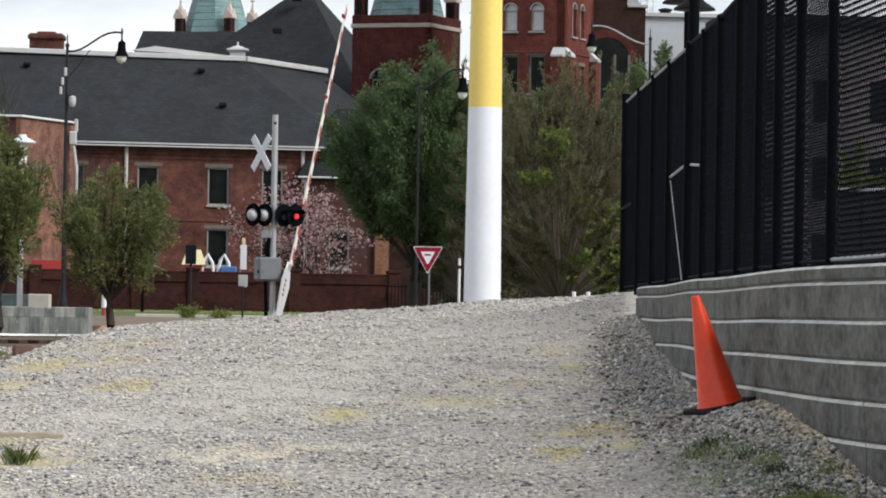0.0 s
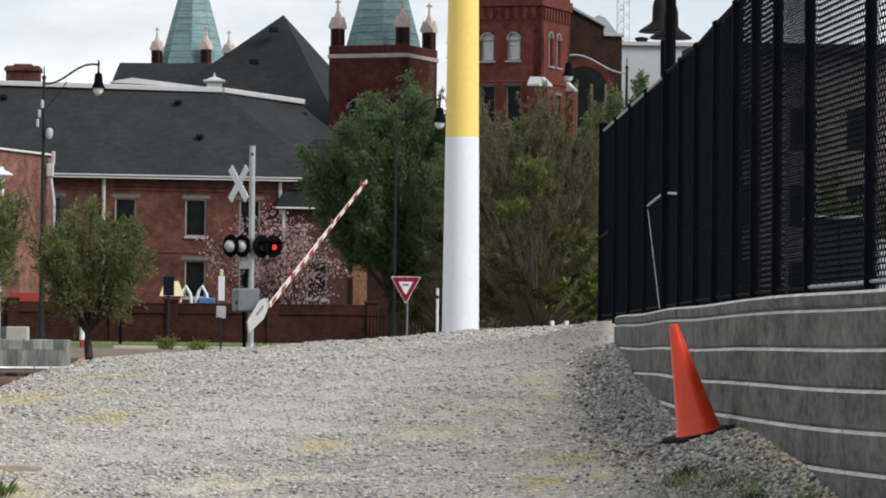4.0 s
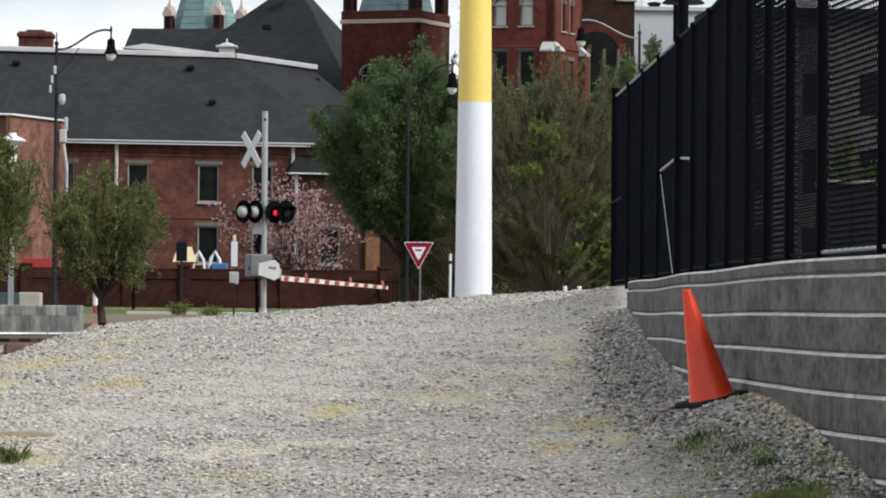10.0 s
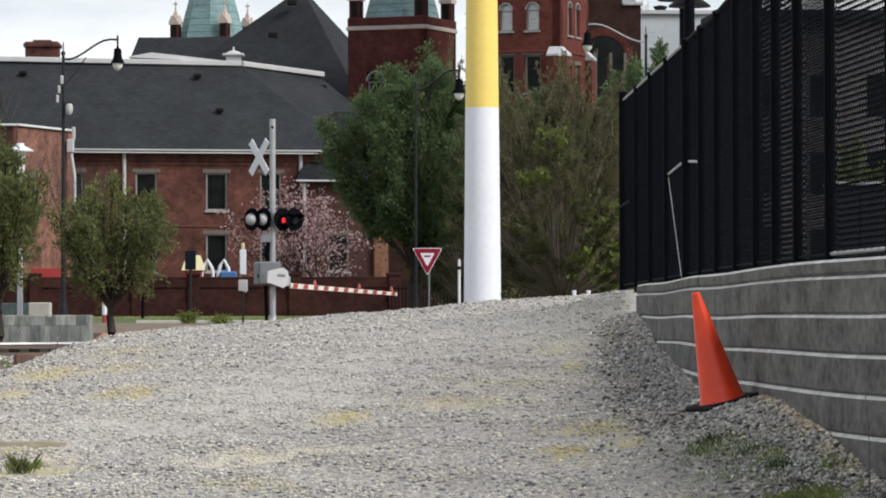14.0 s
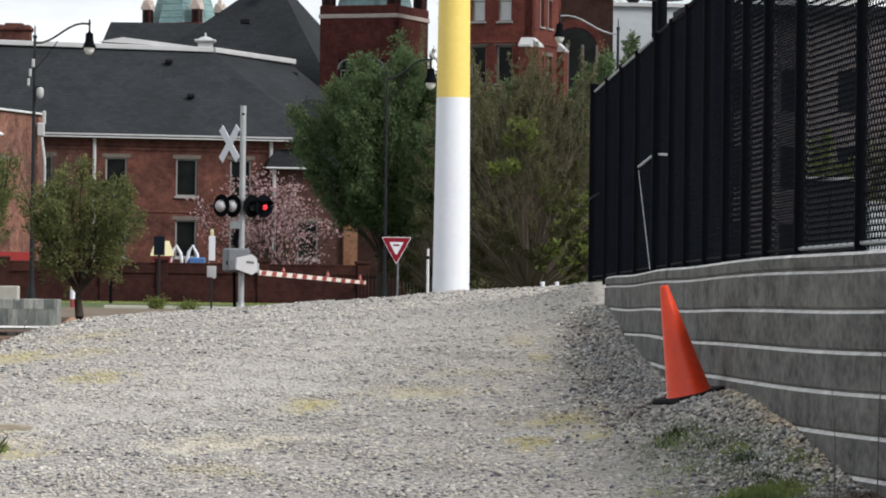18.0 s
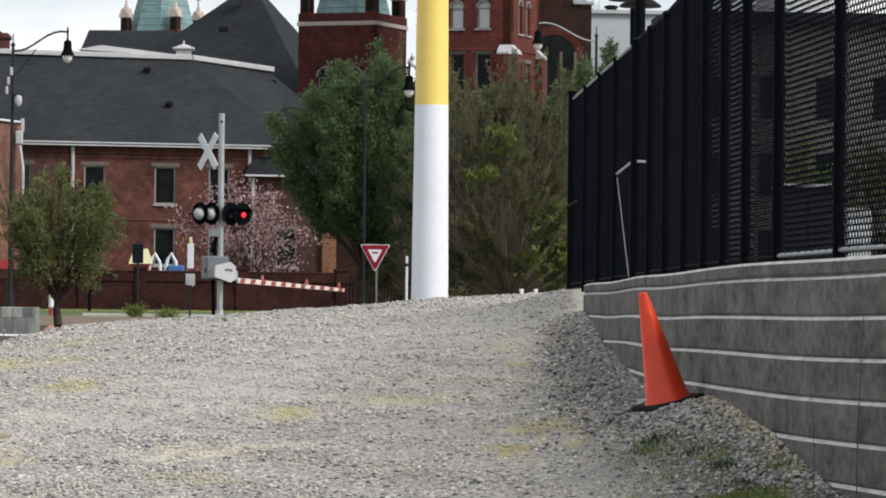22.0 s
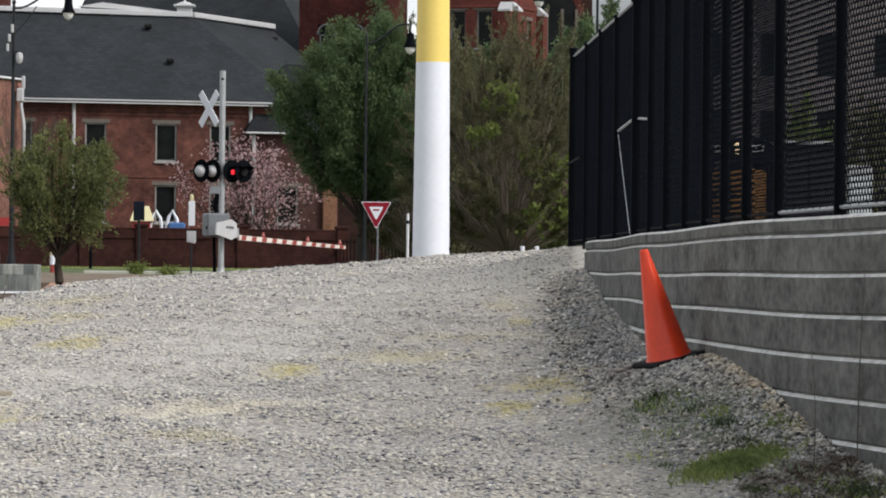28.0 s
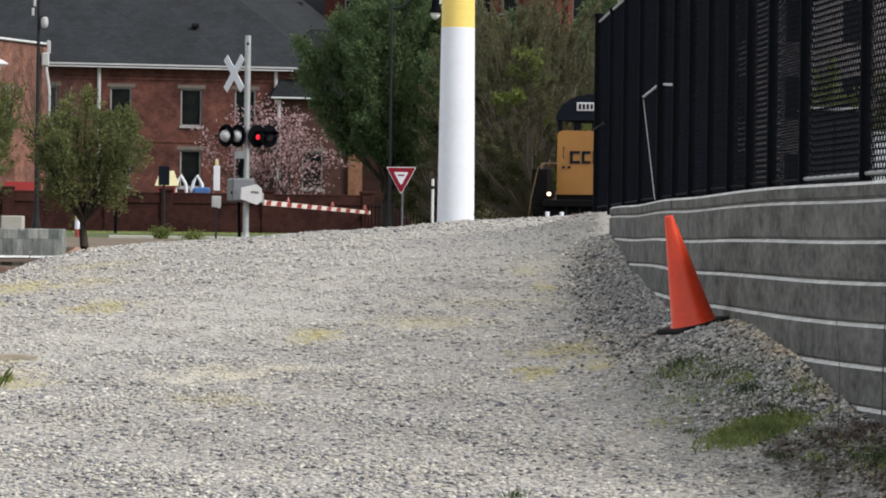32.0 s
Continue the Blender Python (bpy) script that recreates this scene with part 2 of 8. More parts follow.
def patches(nt, spots, vec):
    """How strongly the spots cover a place, with ragged edges."""
    wob = node(nt, "ShaderNodeTexNoise", Scale=1.0, Detail=7.0, Roughness=0.72)
    stretch = nt.nodes.new("ShaderNodeMapping")
    stretch.inputs["Scale"].default_value = (7.5, 1.6, 1.0)
    nt.links.new(vec, stretch.inputs["Vector"])
    nt.links.new(stretch.outputs[0], wob.inputs["Vector"])
    total = None
    for x, y, rx, ry, k in spots:
        mp = nt.nodes.new("ShaderNodeMapping")
        mp.vector_type = "TEXTURE"
        mp.inputs["Location"].default_value = (x, y, 0)
        mp.inputs["Scale"].default_value = (rx, ry, 1000)
        nt.links.new(vec, mp.inputs["Vector"])
        ln = nt.nodes.new("ShaderNodeVectorMath")
        ln.operation = "LENGTH"
        nt.links.new(mp.outputs[0], ln.inputs[0])
        add = nt.nodes.new("ShaderNodeMath")
        add.operation = "MULTIPLY_ADD"
        nt.links.new(wob.outputs["Fac"], add.inputs[0])
        add.inputs[1].default_value = 5.2
        nt.links.new(ln.outputs["Value"], add.inputs[2])
        mr = nt.nodes.new("ShaderNodeMapRange")
        mr.inputs["From Min"].default_value, mr.inputs["From Max"].default_value = 3.75, 2.7
        mr.inputs["To Max"].default_value = k
        nt.links.new(add.outputs[0], mr.inputs["Value"])
        if total is None:
            total = mr.outputs["Result"]
        else:
            mx = nt.nodes.new("ShaderNodeMath")
            mx.operation = "MAXIMUM"
            nt.links.new(total, mx.inputs[0])
            nt.links.new(mr.outputs["Result"], mx.inputs[1])
            total = mx.outputs[0]
    return total


def stone_material():
    m, nt, bs = shader("crushed_stone")
    geo = nt.nodes.new("ShaderNodeNewGeometry")
    v = coords(nt)
    c = ramp(nt, geo.outputs["Random Per Island"], [(0.0, (0.06, 0.06, 0.07)), (0.07, (0.13, 0.13, 0.15)), (0.14, (0.22, 0.225, 0.245)), (0.22, (0.34, 0.34, 0.35)), (0.32, (0.49, 0.455, 0.385)), (0.42, (0.38, 0.38, 0.385)), (0.52, (0.51, 0.472, 0.422)), (0.62, (0.44, 0.435, 0.405)), (0.72, (0.58, 0.545, 0.455)), (0.82, (0.46, 0.45, 0.435)), (0.94, (0.62, 0.59, 0.52)), (1.0, (0.76, 0.73, 0.67))])
    big = tex_noise(nt, v, 0.45, 4, 0.6)
    c = mixc(nt, 0.6, c, ramp(nt, big, [(0.35, (0.80, 0.79, 0.80)), (0.65, (1.0, 0.98, 0.94))]), "MULTIPLY")
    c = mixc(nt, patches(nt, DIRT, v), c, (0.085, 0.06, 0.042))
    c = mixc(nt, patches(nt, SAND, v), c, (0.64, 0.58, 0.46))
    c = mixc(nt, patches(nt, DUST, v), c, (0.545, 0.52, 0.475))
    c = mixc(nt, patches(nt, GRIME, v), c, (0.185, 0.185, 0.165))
    c = mixc(nt, patches(nt, MOSS, v), c, (0.46, 0.40, 0.20))
    nt.links.new(c, bs.inputs["Base Color"])
    bs.inputs["Roughness"].default_value = 0.9
    bs.inputs["Specular IOR Level"].default_value = 0.2
    return m


def rubble_material():
    m, nt, bs = shader("heaped_rubble")
    geo = nt.nodes.new("ShaderNodeNewGeometry")
    v = coords(nt)
    c = ramp(nt, geo.outputs["Random Per Island"], [(0.0, (0.06, 0.06, 0.06)), (0.14, (0.16, 0.158, 0.155)), (0.32, (0.35, 0.34, 0.32)), (0.55, (0.46, 0.435, 0.385)), (0.7, (0.48, 0.475, 0.46)), (0.85, (0.58, 0.53, 0.455)), (0.94, (0.68, 0.65, 0.59)), (1.0, (0.9, 0.87, 0.81))])
    warm = tex_noise(nt, v, 1.7, 4, 0.6)
    c = mixc(nt, 0.35, c, ramp(nt, warm, [(0.4, (0.95, 0.97, 1.0)), (0.62, (1.12, 0.94, 0.76))]), "MULTIPLY")
    c = mixc(nt, patches(nt, FOOT_SHADE, v), c, (0.62, 0.62, 0.66), "MULTIPLY")
    c = mixc(nt, patches(nt, TAN, v), c, (1.30, 1.12, 0.84), "MULTIPLY")
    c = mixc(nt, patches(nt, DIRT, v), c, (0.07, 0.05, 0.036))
    nt.links.new(c, bs.inputs["Base Color"])
    bs.inputs["Roughness"].default_value = 0.9
    bs.inputs["Specular IOR Level"].default_value = 0.2
    return m


def ground_material():
    m, nt, bs = shader("ground_gravel_grass")
    v = coords(nt)
    sep = nt.nodes.new("ShaderNodeSeparateXYZ")
    nt.links.new(v, sep.inputs[0])
    vor = node(nt, "ShaderNodeTexVoronoi", Scale=34.0, Randomness=1.0)
    nt.links.new(v, vor.inputs["Vector"])
    sepc = nt.nodes.new("ShaderNodeSeparateColor")
    nt.links.new(vor.outputs["Color"], sepc.inputs[0])
    stone = ramp(nt, sepc.outputs[0], [(0.0, (0.20, 0.185, 0.175)), (0.3, (0.335, 0.312, 0.29)), (0.65, (0.44, 0.41, 0.375)), (1.0, (0.60, 0.56, 0.52))])
    # gaps between the stones are darkened in colour, in place of their shade
    stone = mixc(nt, 0.35, stone, ramp(nt, vor.outputs["Distance"], [(0.2, (1, 1, 1)), (0.65, (0.35, 0.34, 0.33))]), "MULTIPLY")
    big = tex_noise(nt, v, 0.35, 5, 0.6)
    stone = mixc(nt, 0.5, stone, ramp(nt, big, [(0.35, (0.78, 0.77, 0.78)), (0.65, (1.12, 1.08, 1.0))]), "MULTIPLY")
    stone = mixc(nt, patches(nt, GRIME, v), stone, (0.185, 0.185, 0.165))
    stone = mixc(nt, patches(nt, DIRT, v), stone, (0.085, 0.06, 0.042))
    stone = mixc(nt, patches(nt, SAND, v), stone, (0.64, 0.58, 0.45))
    stone = mixc(nt, patches(nt, DUST, v), stone, (0.545, 0.52, 0.475))
    stone = mixc(nt, patches(nt, MOSS, v), stone, (0.46, 0.40, 0.19))
    # far ground: worn grass and dirt beyond the tracks
    gn = tex_noise(nt, v, 1.2, 6, 0.7)
    grass = ramp(nt, gn, [(0.3, (0.035, 0.06, 0.018)), (0.55, (0.09, 0.12, 0.035)), (0.75, (0.16, 0.14, 0.07))])
    asph = ramp(nt, gn, [(0.3, (0.055, 0.042, 0.032)), (0.5, (0.13, 0.10, 0.075)), (0.62, (0.10, 0.10, 0.045)), (0.75, (0.20, 0.18, 0.15))])
    wob = nt.nodes.new("ShaderNodeMath")
    wob.operation = "MULTIPLY_ADD"
    nt.links.new(gn, wob.inputs[0])
    wob.inputs[1].default_value = 4.0
    nt.links.new(sep.outputs[1], wob.inputs[2])
    def step(at, soft):
        mr = nt.nodes.new("ShaderNodeMapRange")
        mr.inputs["From Min"].default_value, mr.inputs["From Max"].default_value = at, at + soft
        nt.links.new(wob.outputs[0], mr.inputs["Value"])
        return mr.outputs["Result"]
    c = mixc(nt, step(76, 2), stone, asph)
    c = mixc(nt, step(126, 2), c, grass)
    nt.links.new(c, bs.inputs["Base Color"])
    bs.inputs["Roughness"].default_value = 0.95
    bump(nt, bs, vor.outputs["Distance"], 0.55, -0.03)
    return m


M_GROUND = ground_material()
M_STONE = stone_material()
M_RUBBLE = rubble_material()
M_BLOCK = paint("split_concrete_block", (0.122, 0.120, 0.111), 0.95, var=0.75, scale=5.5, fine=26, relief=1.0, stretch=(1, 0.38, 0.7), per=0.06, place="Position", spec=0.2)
# The light that the block chamfers catch is put into this paler colour.
M_BLOCK_EDGE = paint("lit_block_edge", (0.58, 0.57, 0.545), 0.95, var=0.45, scale=5, fine=40, relief=0.5, spec=0.2, place="Position")
M_BLACK = paint("black_vinyl_metal", (0.0034, 0.0042, 0.0060), 0.7, var=0.3, relief=0.1, spec=0.03)
M_GALV = paint("galvanised_steel", (0.38, 0.39, 0.40), 0.5, 0.55, var=0.2, fine=25)
M_WHITE = paint("white_paint", (0.66, 0.68, 0.73), 0.55, var=0.06, scale=1.0, fine=14, relief=0.15)
M_YELLOW = paint("yellow_paint", (0.74, 0.56, 0.14), 0.55, var=0.07, scale=1.0, fine=14, relief=0.15)
M_ORANGE = paint("orange_cone_plastic", (0.76, 0.056, 0.014), 0.42, var=0.14, scale=4, fine=30, relief=0.1)
M_RUBBER = paint("black_rubber", (0.012, 0.0115, 0.012), 0.85, var=0.3, spec=0.15)
M_BRICK = brick_mat("weathered_red_brick", (0.122, 0.047, 0.038), (0.087, 0.033, 0.027), (0.106, 0.074, 0.067), stain=0.85)
# Orange brick brightened: the sun on the wing's faces is put into it.
M_BRICK_O = brick_mat("sunlit_orange_brick", (0.235, 0.115, 0.088), (0.17, 0.078, 0.060), (0.23, 0.17, 0.148), stain=1.0)
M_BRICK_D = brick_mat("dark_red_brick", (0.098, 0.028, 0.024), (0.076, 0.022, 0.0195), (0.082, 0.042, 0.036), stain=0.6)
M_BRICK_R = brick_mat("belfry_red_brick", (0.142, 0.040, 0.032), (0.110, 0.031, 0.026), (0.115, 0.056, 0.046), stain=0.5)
# Brown brick darkened so that its colour carries shade on wing and annex.
M_BRICK_B = brick_mat("shaded_brown_brick", (0.075, 0.036, 0.031), (0.057, 0.028, 0.025), (0.07, 0.047, 0.043))
M_BRICK_W = brick_mat("garden_wall_brick", (0.046, 0.0165, 0.0145), (0.034, 0.0128, 0.0115), (0.040, 0.024, 0.021), stain=0.8)
M_SLATE = shingle_mat("dark_slate_shingle", (0.0275, 0.0305, 0.0345), (0.035, 0.0385, 0.043))
M_SLATE_D = shingle_mat("darker_slate_shingle", (0.016, 0.0175, 0.020), (0.021, 0.023, 0.026))
M_TRIM = paint("weathered_white_trim", (0.44, 0.44, 0.45), 0.6, var=0.12, scale=1.5)
M_STONE_T = paint("pale_limestone", (0.40, 0.34, 0.305), 0.85, var=0.2)
M_PINN = paint("pinkish_stone", (0.50, 0.41, 0.37), 0.85, var=0.2)
M_COPPER = paint("green_copper_patina", (0.158, 0.252, 0.258), 0.7, var=0.45, scale=1.2, fine=7, stretch=(0.5, 0.5, 1.8))
M_GLASS = glass_mat("dark_window_glass", (0.005, 0.006, 0.006), 0.22)
M_SASH = paint("dull_grey_sash_paint", (0.25, 0.245, 0.24), 0.7, var=0.3, scale=2.0)
M_LOUVRE = paint("grey_white_louvre", (0.62, 0.63, 0.64), 0.6, var=0.1)
M_CONC = paint("stained_concrete", (0.28, 0.283, 0.265), 0.95, var=0.9, scale=2.6, fine=9, stretch=(1.0, 1.0, 0.4), relief=0.5, spec=0.15, place="Position")
M_BOARDED = boarded_concrete_mat("board_marked_concrete")
M_TAN = brick_mat("tan_brick", (0.21, 0.10, 0.06), (0.17, 0.08, 0.047), (0.19, 0.13, 0.10))
M_CONC_L = paint("pale_concrete", (0.40, 0.385, 0.34), 0.9, var=0.15)
M_BARK = paint("dark_bark", (0.040, 0.033, 0.028), 0.95, var=0.4, scale=6, stretch=(1, 1, 0.2), relief=0.8, spec=0.12)
M_TWIG = paint("brown_twig", (0.105, 0.083, 0.064), 0.9, var=0.3, relief=0)
M_GREYBARK = paint("grey_winter_bark", (0.062, 0.060, 0.056), 0.95, var=0.35, relief=0, spec=0.1)
M_REDBARK = paint("reddish_brown_bark", (0.10, 0.055, 0.038), 0.9, var=0.4, stretch=(1, 1, 0.3), relief=0.5, spec=0.1)
M_WAND = paint("brown_budding_twig", (0.185, 0.15, 0.12), 0.9, var=0.35, relief=0)
M_RED = paint("red_sign_face", (0.215, 0.007, 0.02), 0.5, var=0.06, relief=0, spec=0.2)
M_ROSE = paint("reflective_red_tape", (0.28, 0.045, 0.038), 0.4, var=0.1, relief=0)
M_STEEL = paint("dark_grey_pole", (0.015, 0.016, 0.019), 0.6, 0.0, var=0.2, spec=0.2)
M_BELL = paint("dark_bronze_shade", (0.010, 0.0095, 0.010), 0.65, 0.0, var=0.4, spec=0.1)
M_ARM = paint("faded_white_arm", (0.66, 0.60, 0.55), 0.5, var=0.12, relief=0)
# Hall's dark brown brick, darkened so its colour carries the house's tree shade.
M_BRICK_H = brick_mat("shaded_dark_brown_brick", (0.040, 0.020, 0.017), (0.030, 0.016, 0.013), (0.036, 0.024, 0.021))
M_LINTEL = paint("grey_stone_lintel", (0.125, 0.105, 0.092), 0.9, var=0.2)
M_MILK = paint("milky_lamp_glass", (0.78, 0.78, 0.75), 0.25, var=0.05, relief=0)
M_ROOFGREY = paint("pale_roof_grey", (0.30, 0.31, 0.32), 0.5, 0.1, var=0.2)
M_GREYBOX = paint("grey_cabinet_paint", (0.135, 0.143, 0.155), 0.5, 0.1, var=0.15)
M_REDGLOW = glow_mat("lit_red_lens", (1.0, 0.012, 0.035), 0.62)
M_REDDARK = paint("unlit_red_lens", (0.012, 0.003, 0.004), 0.5, relief=0, spec=0.1)
M_LAMPGLOW = glow_mat("lit_headlamp", (1.0, 0.72, 0.42), 3.2)
M_RUST = paint("rusty_rail_steel", (0.075, 0.05, 0.037), 0.7, 0.3, var=0.3)
M_RAILTOP = paint("polished_rail_head", (0.36, 0.36, 0.36), 0.3, 0.8, var=0.1, relief=0)
M_BALLAST = paint("weathered_ballast", (0.085, 0.070, 0.056), 0.95, var=0.4, scale=1.5, fine=18, relief=1.0, spec=0.2)
M_TIE = paint("creosoted_timber", (0.035, 0.028, 0.022), 0.95, var=0.4, stretch=(0.3, 3, 3))
M_LOCO_Y = paint("locomotive_yellow", (0.34, 0.155, 0.033), 0.5, var=0.12, scale=1.5)
M_RAILING = paint("dull_yellow_railing", (0.19, 0.125, 0.05), 0.6, var=0.2)
M_LOCO_B = paint("locomotive_dark_blue", (0.005, 0.008, 0.015), 0.6, var=0.25, spec=0.12)
M_LOCO_U = paint("grimy_black_underframe", (0.006, 0.006, 0.006), 0.85, var=0.4, spec=0.08)
M_SIDING = paint("pale_grey_siding", (0.44, 0.47, 0.50), 0.7, var=0.08)
M_PAVER = paint("orange_pavers", (0.40, 0.20, 0.12), 0.9, var=0.2)
M_PLAY_Y = paint("faded_yellow_plastic", (0.62, 0.56, 0.33), 0.5, var=0.1, relief=0)
M_PLAY_B = paint("blue_plastic", (0.05, 0.14, 0.34), 0.5, var=0.1, relief=0)
M_DOOR = paint("red_painted_door", (0.36, 0.03, 0.03), 0.5, var=0.12)
L_STREET = leaf_mat("young_street_tree_leaf", [(0.0, (0.072, 0.084, 0.036)), (0.45, (0.135, 0.155, 0.062)), (0.8, (0.215, 0.232, 0.095)), (1.0, (0.31, 0.315, 0.135))])
L_GREEN = leaf_mat("fresh_green_leaf", [(0.0, (0.060, 0.090, 0.046)), (0.5, (0.104, 0.153, 0.072)), (0.9, (0.162, 0.218, 0.100)), (1.0, (0.22, 0.27, 0.13))])
L_OLIVE = leaf_mat("olive_new_leaf", [(0.0, (0.076, 0.071, 0.045)), (0.5, (0.135, 0.131, 0.072)), (0.9, (0.180, 0.181, 0.096)), (1.0, (0.23, 0.235, 0.125))])
L_LIME = leaf_mat("lime_leaf", [(0.0, (0.095, 0.12, 0.035)), (0.5, (0.165, 0.205, 0.058)), (1.0, (0.25, 0.295, 0.095))])
L_PINK = leaf_mat("pink_magnolia_petal", [(0.0, (0.24, 0.12, 0.13)), (0.5, (0.46, 0.30, 0.31)), (0.9, (0.62, 0.47, 0.47)), (1.0, (0.78, 0.68, 0.67))])
L_GRASS = leaf_mat("short_green_grass", [(0.0, (0.085, 0.105, 0.045)), (0.5, (0.18, 0.215, 0.095)), (0.9, (0.28, 0.32, 0.15)), (1.0, (0.40, 0.42, 0.24))])
L_TURF = leaf_mat("sunlit_short_turf", [(0.0, (0.12, 0.14, 0.05)), (0.5, (0.26, 0.31, 0.115)), (0.9, (0.40, 0.45, 0.18)), (1.0, (0.52, 0.52, 0.28))])
L_DARKWEED = leaf_mat("dark_weed_leaf", [(0.0, (0.055, 0.075, 0.038)), (0.6, (0.115, 0.15, 0.075)), (1.0, (0.20, 0.24, 0.12))])
L_WEED = leaf_mat("low_weed_leaf", [(0.0, (0.18, 0.21, 0.07)), (0.6, (0.32, 0.38, 0.13)), (1.0, (0.48, 0.50, 0.24))])

# ---------------------------------------------------------------- mesh helpers


def thing(name, label, category, at=(0, 0, 0), rz=0, group="", kind=""):
    ob = new(name)
    ob.matrix_world = pose(*at, 0, 0, rz)
    return tagged(ob, label, category, group, kind)


def part(name, bm, material, parent, label="", weld=False):
    me = bpy.data.meshes.new(name)
    if weld:
        bmesh.ops.remove_doubles(bm, verts=bm.verts[:], dist=1e-4)
    bm.normal_update()
    bm.to_mesh(me)
    bm.free()
    for m in material if isinstance(material, (list, tuple)) else (material,):
        me.materials.append(m)
    ob = new(name, me)
    ob.parent = parent
    if label:
        tagged(ob, label)
    return ob


def piece(name, me, parent, m):
    ob = new(name, me)
    ob.parent = parent
    ob.matrix_basis = m
    return ob


def smooth(ob, angle=40):
    ob.data.polygons.foreach_set("use_smooth", [True] * len(ob.data.polygons))
    ob.data.set_sharp_from_angle(angle=radians(angle))
    return ob


def box(bm, c, s, m=None, bevel=0.0):
    r = bmesh.ops.create_cube(bm, size=1.0)
    vs = r["verts"]
    bmesh.ops.scale(bm, vec=s, verts=vs)
    if bevel:
        es = list({e for v in vs for e in v.link_edges})
        g = bmesh.ops.bevel(bm, geom=es, offset=bevel, segments=1, affect="EDGES")
        vs = list({v for f in g["faces"] for v in f.verts} | {v for v in vs if v.is_valid})
    if m is not None:
        bmesh.ops.transform(bm, matrix=m, verts=vs)
    bmesh.ops.translate(bm, vec=c, verts=vs)
    return vs


def rod(bm, a, b, r0, r1=None, n=8):
    a, b = Vector(a), Vector(b)
    r1 = r0 if r1 is None else r1
    d = b - a
    q = d.to_track_quat("Z", "Y").to_matrix()
    lo, hi = [], []
    for i in range(n):
        w = q @ Vector((math.cos(2 * math.pi * i / n), math.sin(2 * math.pi * i / n), 0))
        lo.append(bm.verts.new(a + w * r0))
        hi.append(bm.verts.new(b + w * r1))
    for i in range(n):
        bm.faces.new((lo[i], lo[(i + 1) % n], hi[(i + 1) % n], hi[i]))
    bm.faces.new(lo[::-1])
    bm.faces.new(hi)


def tube(bm, pts, r, n=8):
    rs = r if isinstance(r, (list, tuple)) else [r] * len(pts)
    rings = []
    pts = [Vector(p) for p in pts]
    for i, p in enumerate(pts):
        d = (pts[min(i + 1, len(pts) - 1)] - pts[max(i - 1, 0)]).normalized()
        q = d.to_track_quat("Z", "Y").to_matrix()
        rings.append([bm.verts.new(p + q @ Vector((math.cos(2 * math.pi * k / n), math.sin(2 * math.pi * k / n), 0)) * rs[i]) for k in range(n)])
    for a, b in zip(rings, rings[1:]):
        for k in range(n):
            bm.faces.new((a[k], a[(k + 1) % n], b[(k + 1) % n], b[k]))
    bm.faces.new(rings[0][::-1])
    bm.faces.new(rings[-1])


def lathe(bm, profile, n=20, at=(0, 0, 0), m=None):
    at = Vector(at)
    rings = []
    for r, z in profile:
        ring = []
        for k in range(n):
            p = Vector((r * math.cos(2 * math.pi * k / n), r * math.sin(2 * math.pi * k / n), z))
            ring.append(bm.verts.new((m @ p if m else p) + at))
        rings.append(ring)
    for a, b in zip(rings, rings[1:]):
        for k in range(n):
            bm.faces.new((a[k], a[(k + 1) % n], b[(k + 1) % n], b[k]))
    bm.faces.new(rings[0][::-1])
    bm.faces.new(rings[-1])


def extrude(bm, poly, depth, m):
    """A flat outline (x, z), given depth along y, put in place by m."""
    lo = [bm.verts.new(m @ Vector((x, 0, z))) for x, z in poly]
    hi = [bm.verts.new(m @ Vector((x, depth, z))) for x, z in poly]
    n = len(poly)
    for i in range(n):
        bm.faces.new((lo[i], hi[i], hi[(i + 1) % n], lo[(i + 1) % n]))
    bm.faces.new(lo)
    bm.faces.new(hi[::-1])


def solid(bm, verts, faces):
    vs = [bm.verts.new(v) for v in verts]
    for f in faces:
        bm.faces.new([vs[i] for i in f])


def fast_mesh(name, verts, quads, material, parent=None):
    """One mesh from numpy arrays: verts (n, 3), faces (m, k)."""
    me = bpy.data.meshes.new(name)
    n, k = quads.shape
    me.vertices.add(len(verts))
    me.vertices.foreach_set("co", np.asarray(verts, dtype=np.float32).ravel())
    me.loops.add(n * k)
    me.loops.foreach_set("vertex_index", np.asarray(quads, dtype=np.int32).ravel())
    me.polygons.add(n)
    me.polygons.foreach_set("loop_start", np.arange(0, n * k, k, dtype=np.int32))
    me.update(calc_edges=True)
    me.materials.append(material)
    ob = new(name, me)
    ob.parent = parent
    return ob


# ---------------------------------------------------------------- ground


def smoothstep(a, b, x):
    t = np.clip((x - a) / (b - a), 0, 1)
    return t * t * (3 - 2 * t)


HILL_Y = [-400, -40, 0, 15, 25, 36, 44, 50, 56, 64, 75, 90, 110, 125, 150, 400, 4000]
HILL_Z = [-0.3, -0.3, 0.0, 0.50, 0.89, 1.34, 1.62, 1.75, 1.72, 1.45, 1.05, 0.86, 1.05, 1.35, 1.55, 1.6, 1.6]


def wall_x(y):
    """The line of the retaining wall's face: straight, then curving away towards the viewer."""
    return 1.83 + 0.0068 * np.maximum(0, 26.5 - y) ** 2


